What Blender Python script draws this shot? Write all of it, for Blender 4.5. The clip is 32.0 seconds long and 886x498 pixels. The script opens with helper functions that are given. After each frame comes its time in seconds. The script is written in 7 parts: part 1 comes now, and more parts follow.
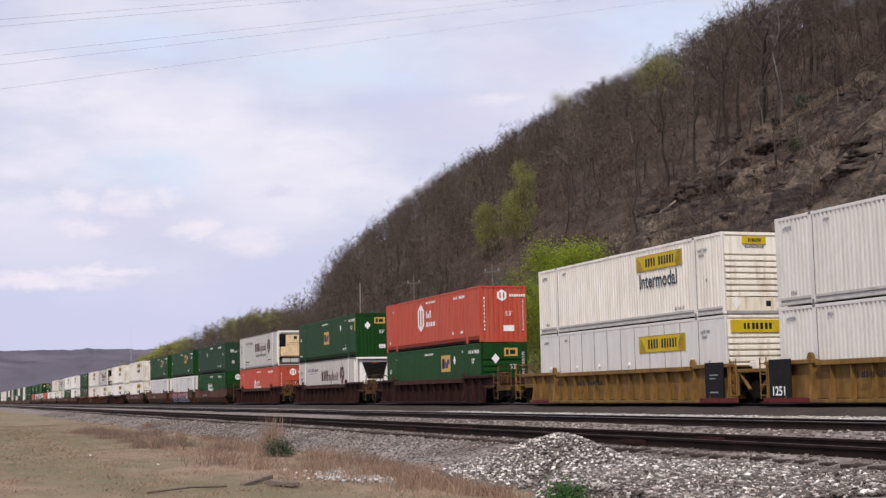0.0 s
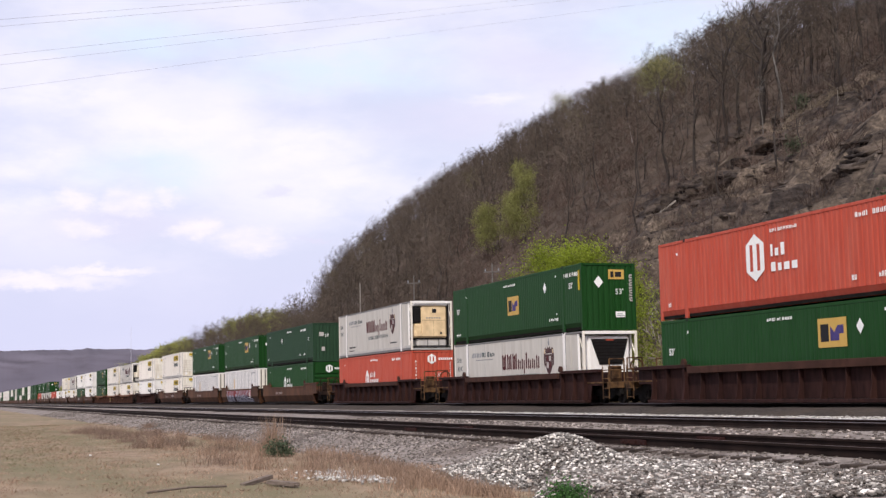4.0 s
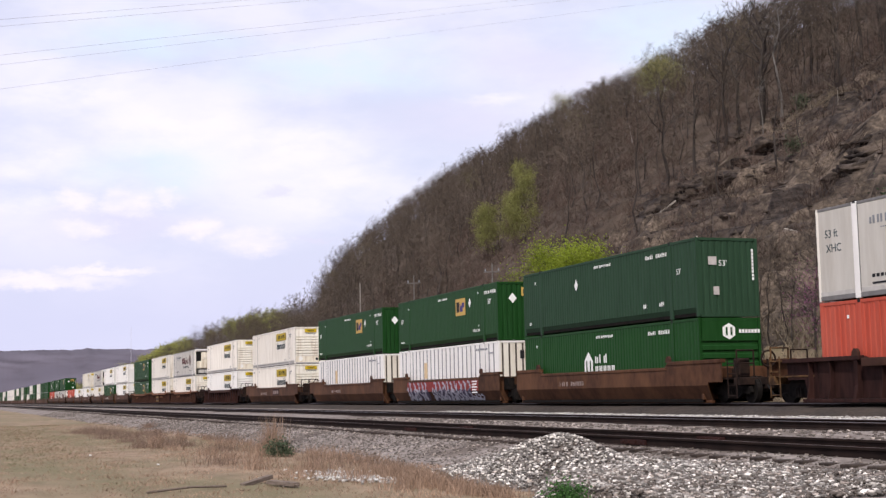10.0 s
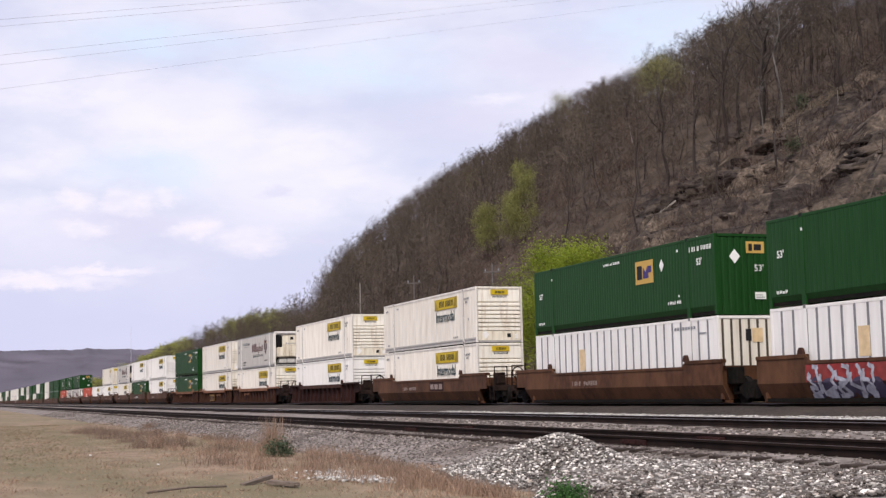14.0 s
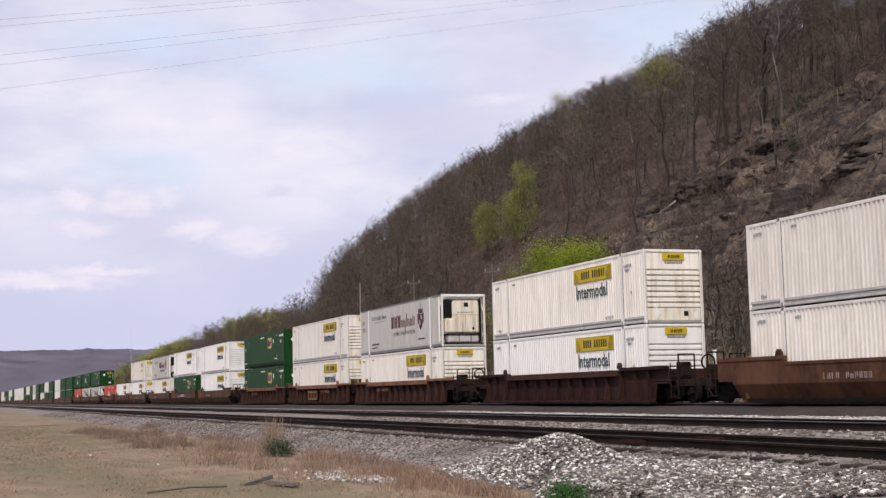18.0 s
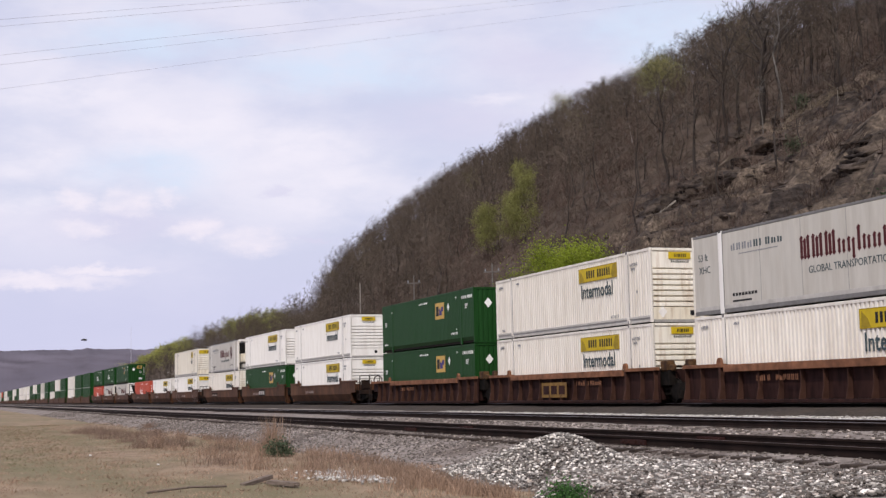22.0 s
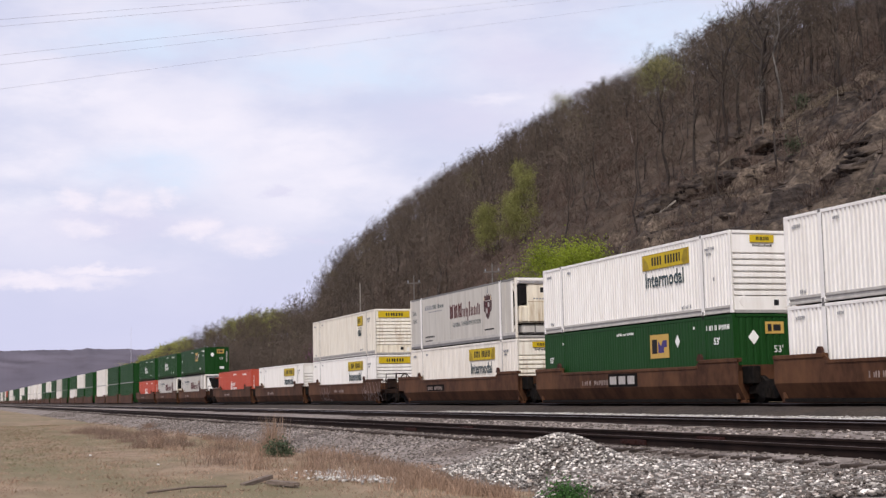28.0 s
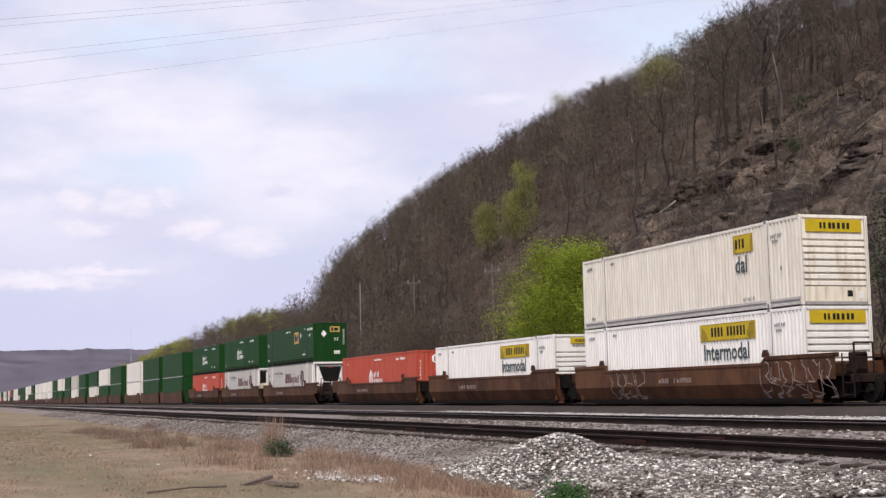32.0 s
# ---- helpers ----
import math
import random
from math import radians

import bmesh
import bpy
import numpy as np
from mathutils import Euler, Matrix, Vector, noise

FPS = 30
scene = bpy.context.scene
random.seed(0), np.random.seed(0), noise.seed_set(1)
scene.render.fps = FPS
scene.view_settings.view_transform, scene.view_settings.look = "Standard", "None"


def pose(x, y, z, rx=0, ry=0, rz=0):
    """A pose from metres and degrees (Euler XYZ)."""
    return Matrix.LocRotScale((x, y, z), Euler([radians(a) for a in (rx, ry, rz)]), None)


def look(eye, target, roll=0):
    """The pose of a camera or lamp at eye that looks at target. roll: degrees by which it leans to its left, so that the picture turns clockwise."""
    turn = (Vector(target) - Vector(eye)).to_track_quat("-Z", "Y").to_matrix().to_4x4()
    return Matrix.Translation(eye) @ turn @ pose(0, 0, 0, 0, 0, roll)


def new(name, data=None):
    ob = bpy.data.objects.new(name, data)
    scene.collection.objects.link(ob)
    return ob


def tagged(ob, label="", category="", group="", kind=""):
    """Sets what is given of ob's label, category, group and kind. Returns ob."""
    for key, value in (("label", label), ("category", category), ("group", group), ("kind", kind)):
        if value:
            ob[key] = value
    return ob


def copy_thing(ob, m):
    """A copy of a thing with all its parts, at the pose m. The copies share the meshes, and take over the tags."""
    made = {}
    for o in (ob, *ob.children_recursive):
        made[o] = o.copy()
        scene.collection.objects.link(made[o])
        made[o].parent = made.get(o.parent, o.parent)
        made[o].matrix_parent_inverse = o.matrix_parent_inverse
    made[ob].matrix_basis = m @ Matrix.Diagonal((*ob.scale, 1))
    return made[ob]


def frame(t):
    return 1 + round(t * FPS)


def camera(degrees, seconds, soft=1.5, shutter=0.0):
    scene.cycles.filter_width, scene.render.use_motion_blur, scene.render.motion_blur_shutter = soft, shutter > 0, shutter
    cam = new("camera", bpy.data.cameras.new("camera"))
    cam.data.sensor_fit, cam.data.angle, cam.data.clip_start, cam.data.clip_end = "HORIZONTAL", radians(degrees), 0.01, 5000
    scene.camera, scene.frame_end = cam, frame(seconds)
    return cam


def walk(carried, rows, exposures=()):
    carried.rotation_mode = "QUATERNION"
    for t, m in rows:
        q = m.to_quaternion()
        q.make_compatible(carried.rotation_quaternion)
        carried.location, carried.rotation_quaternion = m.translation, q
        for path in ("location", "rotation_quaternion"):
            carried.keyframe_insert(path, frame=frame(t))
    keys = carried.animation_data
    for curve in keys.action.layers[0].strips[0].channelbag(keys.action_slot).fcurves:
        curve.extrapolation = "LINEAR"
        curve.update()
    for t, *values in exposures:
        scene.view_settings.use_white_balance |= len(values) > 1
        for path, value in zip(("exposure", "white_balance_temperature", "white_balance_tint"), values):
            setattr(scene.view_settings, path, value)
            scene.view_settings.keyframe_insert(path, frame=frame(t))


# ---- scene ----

# Metres: x runs along the tracks (the train rolls towards +x), y away from the camera, z = 0 on the railheads.

# ---- camera ----
CLIP = 32.0
EYE = Vector((0.0, 0.0, 0.8))
YAW, PITCH, ROLL = radians(19.614), radians(5.964), -1.2186
AIM = Vector((-math.cos(YAW) * math.cos(PITCH), math.sin(YAW) * math.cos(PITCH), math.sin(PITCH)))
cam = camera(35.608, CLIP, soft=1.4)
walk(cam, [(0.0, look(EYE, EYE + AIM * 10, ROLL)), (CLIP, look(EYE, EYE + AIM * 10, ROLL))],
     exposures=[(0.0, -0.10), (1.0, 0.0), (2.0, 0.08), (3.0, 0.12), (8.0, 0.10), (11.0, 0.14), (12.0, 0.13), (14.0, 0.05), (17.0, -0.08), (23.0, -0.07), (25.0, -0.04), (28.0, -0.03), (CLIP, 0.0)])

# ---- light ----
SUN_TO = Vector((0.64, -0.42, 0.80)).normalized()


def build_world():
    """Nishita sky seen through thin high cloud: a lilac veil, pale blue gaps, white sheets, low puffs and grey bases."""
    w = bpy.data.worlds.new("sky")
    scene.world = w
    w.use_nodes = True
    nt = w.node_tree
    nt.nodes.clear()
    N, L = nt.nodes.new, nt.links.new

    def math_node(op, a, b=0.0, c=0.0):
        n = N("ShaderNodeMath")
        n.operation = op
        for k, v in enumerate((a, b, c)):
            if isinstance(v, (int, float)):
                n.inputs[k].default_value = v
            else:
                L(v, n.inputs[k])
        return n.outputs[0]

    def ramp(value, a, b, lo=0.0, hi=1.0):
        n = N("ShaderNodeMapRange")
        n.interpolation_type = "SMOOTHSTEP"
        n.inputs[1].default_value, n.inputs[2].default_value, n.inputs[3].default_value, n.inputs[4].default_value = a, b, lo, hi
        L(value, n.inputs[0])
        return n.outputs[0]

    def blend(fac, a, b):
        n = N("ShaderNodeMix")
        n.data_type = "RGBA"
        L(fac, n.inputs[0])
        for k, v in ((6, a), (7, b)):
            if isinstance(v, tuple):
                n.inputs[k].default_value = v
            else:
                L(v, n.inputs[k])
        return n.outputs[2]

    def cloud_noise(scale, size, detail, rough, shift):
        mp, n = N("ShaderNodeMapping"), N("ShaderNodeTexNoise")
        mp.inputs["Scale"].default_value, mp.inputs["Location"].default_value = scale, shift
        L(tc.outputs["Generated"], mp.inputs["Vector"]), L(mp.outputs[0], n.inputs["Vector"])
        n.inputs["Scale"].default_value, n.inputs["Detail"].default_value, n.inputs["Roughness"].default_value = size, detail, rough
        return n

    out, bg = N("ShaderNodeOutputWorld"), N("ShaderNodeBackground")
    sky, tc = N("ShaderNodeTexSky"), N("ShaderNodeTexCoord")
    sky.sky_type, sky.sun_disc = "NISHITA", False
    sky.sun_elevation = math.asin(SUN_TO.z)
    sky.sun_rotation = math.atan2(SUN_TO.x, SUN_TO.y)
    sky.air_density, sky.dust_density, sky.ozone_density = 1.0, 2.5, 1.5
    veil = N("ShaderNodeMix")
    veil.data_type = "RGBA"
    veil.inputs[0].default_value, veil.inputs[7].default_value = 0.78, VEIL
    L(sky.outputs[0], veil.inputs[6])
    wide = cloud_noise((2.6, 2.6, 7.0), 3.2, 9.0, 0.55, (0.7, 0.35, 0.15))
    colour = blend(ramp(wide.outputs["Fac"], 0.34, 0.68, 0.10, 0.62), veil.outputs[2], SHEET)
    # ragged edges: the direction is pushed about by noise before it is held against each cloud
    rough = cloud_noise((6, 6, 15), 2.2, 6.0, 0.6, (1.3, 0.4, 2.2))

    def pushed(by, rough):
        push, moved = N("ShaderNodeVectorMath"), N("ShaderNodeVectorMath")
        push.operation, moved.operation = "MULTIPLY_ADD", "ADD"
        push.inputs[1].default_value, push.inputs[2].default_value = (by, by, by * 0.4), (-by / 2, -by / 2, -by * 0.2)
        L(rough.outputs["Color"], push.inputs[0]), L(tc.outputs["Generated"], moved.inputs[0]), L(push.outputs[0], moved.inputs[1])
        return moved.outputs[0]

    far_push = pushed(0.10, rough)
    near_push = pushed(0.05, cloud_noise((16, 16, 34), 2.4, 7.0, 0.62, (0.6, 2.4, 1.2)))
    fine = cloud_noise((8, 8, 20), 2.5, 7.0, 0.6, (0.2, 0.9, 0.4)).outputs["Fac"]

    def bank(rows, tint, amount, edge, place):
        """Clouds of one kind: rows of azimuth, elevation, half width and half height in degrees."""
        total = None
        for az, el, wd, ht in rows:
            a, e = radians(az), radians(el)
            d, sc, ln = N("ShaderNodeVectorMath"), N("ShaderNodeVectorMath"), N("ShaderNodeVectorMath")
            d.operation, sc.operation, ln.operation = "SUBTRACT", "MULTIPLY", "LENGTH"
            d.inputs[1].default_value = (-math.cos(a) * math.cos(e), math.sin(a) * math.cos(e), math.sin(e))
            k = 1 / math.sin(radians(wd))
            sc.inputs[1].default_value = (k, k, 1 / math.sin(radians(ht)))
            L(place, d.inputs[0]), L(d.outputs[0], sc.inputs[0]), L(sc.outputs[0], ln.inputs[0])
            m = ramp(ln.outputs["Value"], edge, 1.5, 1.0, 0.0)
            total = m if total is None else math_node("MAXIMUM", total, m)
        mask = math_node("MULTIPLY", total, ramp(fine, 0.30, 0.62, amount * 0.45, amount))
        return blend(mask, colour, tint)

    colour = bank(BLUE_GAPS, GAP, 0.85, 0.1, far_push)
    colour = bank(SHEETS, SHEET, 0.9, 0.1, far_push)
    # lilac haze towards the horizon
    sep = N("ShaderNodeSeparateXYZ")
    L(tc.outputs["Generated"], sep.inputs[0])
    colour = blend(ramp(sep.outputs["Z"], 0.045, 0.15, 0.88, 0.0), colour, HAZE)
    colour = bank(GREY_BASES, BASE_GREY, 0.75, 0.2, near_push)
    colour = bank(PUFFS, PUFF, 0.9, 0.3, near_push)
    L(colour, bg.inputs["Color"])
    bg.inputs["Strength"].default_value = 0.1
    L(bg.outputs[0], out.inputs["Surface"])


VEIL, HAZE, SHEET = (7.6, 7.7, 9.9, 1), (6.7, 6.75, 9.0, 1), (9.5, 9.1, 10.2, 1)
GAP, PUFF, BASE_GREY = (7.2, 8.3, 10.2, 1), (9.7, 9.0, 10.0, 1), (7.4, 7.2, 9.1, 1)
BLUE_GAPS = ((7.9, 9.4, 3.0, 1.2), (7.5, 14.5, 4.2, 0.95), (15.9, 13.4, 5.2, 1.12), (29.2, 14.4, 4.0, 1.5))
SHEETS = ((4.9, 12.3, 3.2, 1.12), (9.0, 11.1, 4.5, 1.25), (12.7, 10.2, 4.2, 1.37), (14.7, 8.4, 3.0, 1.75), (3.6, 9.5, 2.7, 1.12), (22.0, 12.2, 1.7, 0.22), (3.0, 7.3, 2.2, 1.0))
PUFFS = ((4.6, 8.0, 0.8, 0.5), (6.6, 8.0, 1.1, 0.55), (8.3, 8.2, 0.7, 0.3), (9.4, 6.9, 1.0, 0.45), (11.7, 6.4, 1.5, 0.5), (5.0, 6.9, 1.0, 0.35), (3.2, 4.8, 3.2, 0.32), (5.9, 5.2, 2.0, 0.2))
GREY_BASES = ((5.9, 7.0, 4.2, 0.8), (12.7, 8.4, 0.7, 0.2), (20.1, 11.2, 3.2, 1.0), (23.3, 13.4, 3.5, 1.25), (14.3, 6.5, 0.7, 0.17))
build_world()
sun = new("sun", bpy.data.lights.new("sun", "SUN"))
sun.data.energy, sun.data.angle, sun.data.color = 3.0, radians(2.0), (1.0, 0.93, 0.84)
sun.matrix_world = look(SUN_TO * 50, (0, 0, 0))


# ---- materials ----
def mat(name, col, rough=0.7, metal=0.0, var=0.25, scale=6.0, stretch=(1, 1, 1), dirt=None, dirt_amt=0.0, dirt_scale=1.2,
        bump=0.0, bump_scale=30.0, rnd=0.0, island=0.0, trans=0.0, skew=0.0, spec=0.12, dirt_from=0.42, dirt_to=0.75, relief=0.03):
    """A surface colour with fine grain, larger stains towards a dirt colour, and fine relief."""
    m = bpy.data.materials.new(name)
    m.use_nodes = True
    nt = m.node_tree
    N, L = nt.nodes.new, nt.links.new
    b = nt.nodes["Principled BSDF"]
    b.inputs["Roughness"].default_value, b.inputs["Metallic"].default_value, b.inputs["Specular IOR Level"].default_value = rough, metal, spec
    tc, mp = N("ShaderNodeTexCoord"), N("ShaderNodeMapping")
    mp.inputs["Scale"].default_value = stretch
    L(tc.outputs["Object"], mp.inputs["Vector"])
    g = N("ShaderNodeTexNoise")
    g.inputs["Scale"].default_value, g.inputs["Detail"].default_value = scale, 6.0
    L(mp.outputs[0], g.inputs["Vector"])
    val = N("ShaderNodeMapRange")
    val.inputs[1].default_value, val.inputs[2].default_value = 0.3, 0.7
    val.inputs[3].default_value, val.inputs[4].default_value = 1 - var, 1 + var
    L(g.outputs["Fac"], val.inputs[0])
    last = val.outputs[0]
    for amount, kind in ((rnd, "ShaderNodeObjectInfo"), (island, "ShaderNodeNewGeometry")):
        if amount:
            o, r, mu = N(kind), N("ShaderNodeMapRange"), N("ShaderNodeMath")
            r.inputs[3].default_value, r.inputs[4].default_value = 1 - amount, 1 + amount
            pick = o.outputs["Random" if kind == "ShaderNodeObjectInfo" else "Random Per Island"]
            if skew:
                pw = N("ShaderNodeMath")
                pw.operation = "POWER"
                pw.inputs[1].default_value = skew
                L(pick, pw.inputs[0])
                pick = pw.outputs[0]
                r.inputs[4].default_value = 1 + amount * 3.2
            L(pick, r.inputs[0])
            mu.operation = "MULTIPLY"
            L(last, mu.inputs[0]), L(r.outputs[0], mu.inputs[1])
            last = mu.outputs[0]
    base = N("ShaderNodeVectorMath")
    base.operation = "SCALE"
    base.inputs[0].default_value = col[:3]
    L(last, base.inputs["Scale"])
    colour = base.outputs[0]
    if dirt_amt:
        d = N("ShaderNodeTexNoise")
        d.inputs["Scale"].default_value, d.inputs["Detail"].default_value, d.inputs["Roughness"].default_value = dirt_scale, 7.0, 0.65
        L(mp.outputs[0], d.inputs["Vector"])
        r = N("ShaderNodeMapRange")
        r.inputs[1].default_value, r.inputs[2].default_value, r.inputs[4].default_value = dirt_from, dirt_to, dirt_amt
        L(d.outputs["Fac"], r.inputs[0])
        mx = N("ShaderNodeMix")
        mx.data_type = "RGBA"
        mx.inputs[7].default_value = (*(dirt or (0.12, 0.09, 0.07))[:3], 1)
        L(r.outputs[0], mx.inputs[0]), L(colour, mx.inputs[6])
        colour = mx.outputs[2]
    L(colour, b.inputs["Base Color"])
    if bump:
        n, bp = N("ShaderNodeTexNoise"), N("ShaderNodeBump")
        n.inputs["Scale"].default_value, n.inputs["Detail"].default_value = bump_scale, 4.0
        bp.inputs["Strength"].default_value, bp.inputs["Distance"].default_value = bump, relief
        L(tc.outputs["Object"], n.inputs["Vector"]), L(n.outputs["Fac"], bp.inputs["Height"]), L(bp.outputs[0], b.inputs["Normal"])
    if trans:
        t, ms = N("ShaderNodeBsdfTranslucent"), N("ShaderNodeMixShader")
        ms.inputs[0].default_value = trans
        L(colour, t.inputs["Color"])
        L(b.outputs[0], ms.inputs[1]), L(t.outputs[0], ms.inputs[2])
        L(ms.outputs[0], nt.nodes["Material Output"].inputs["Surface"])
    return m


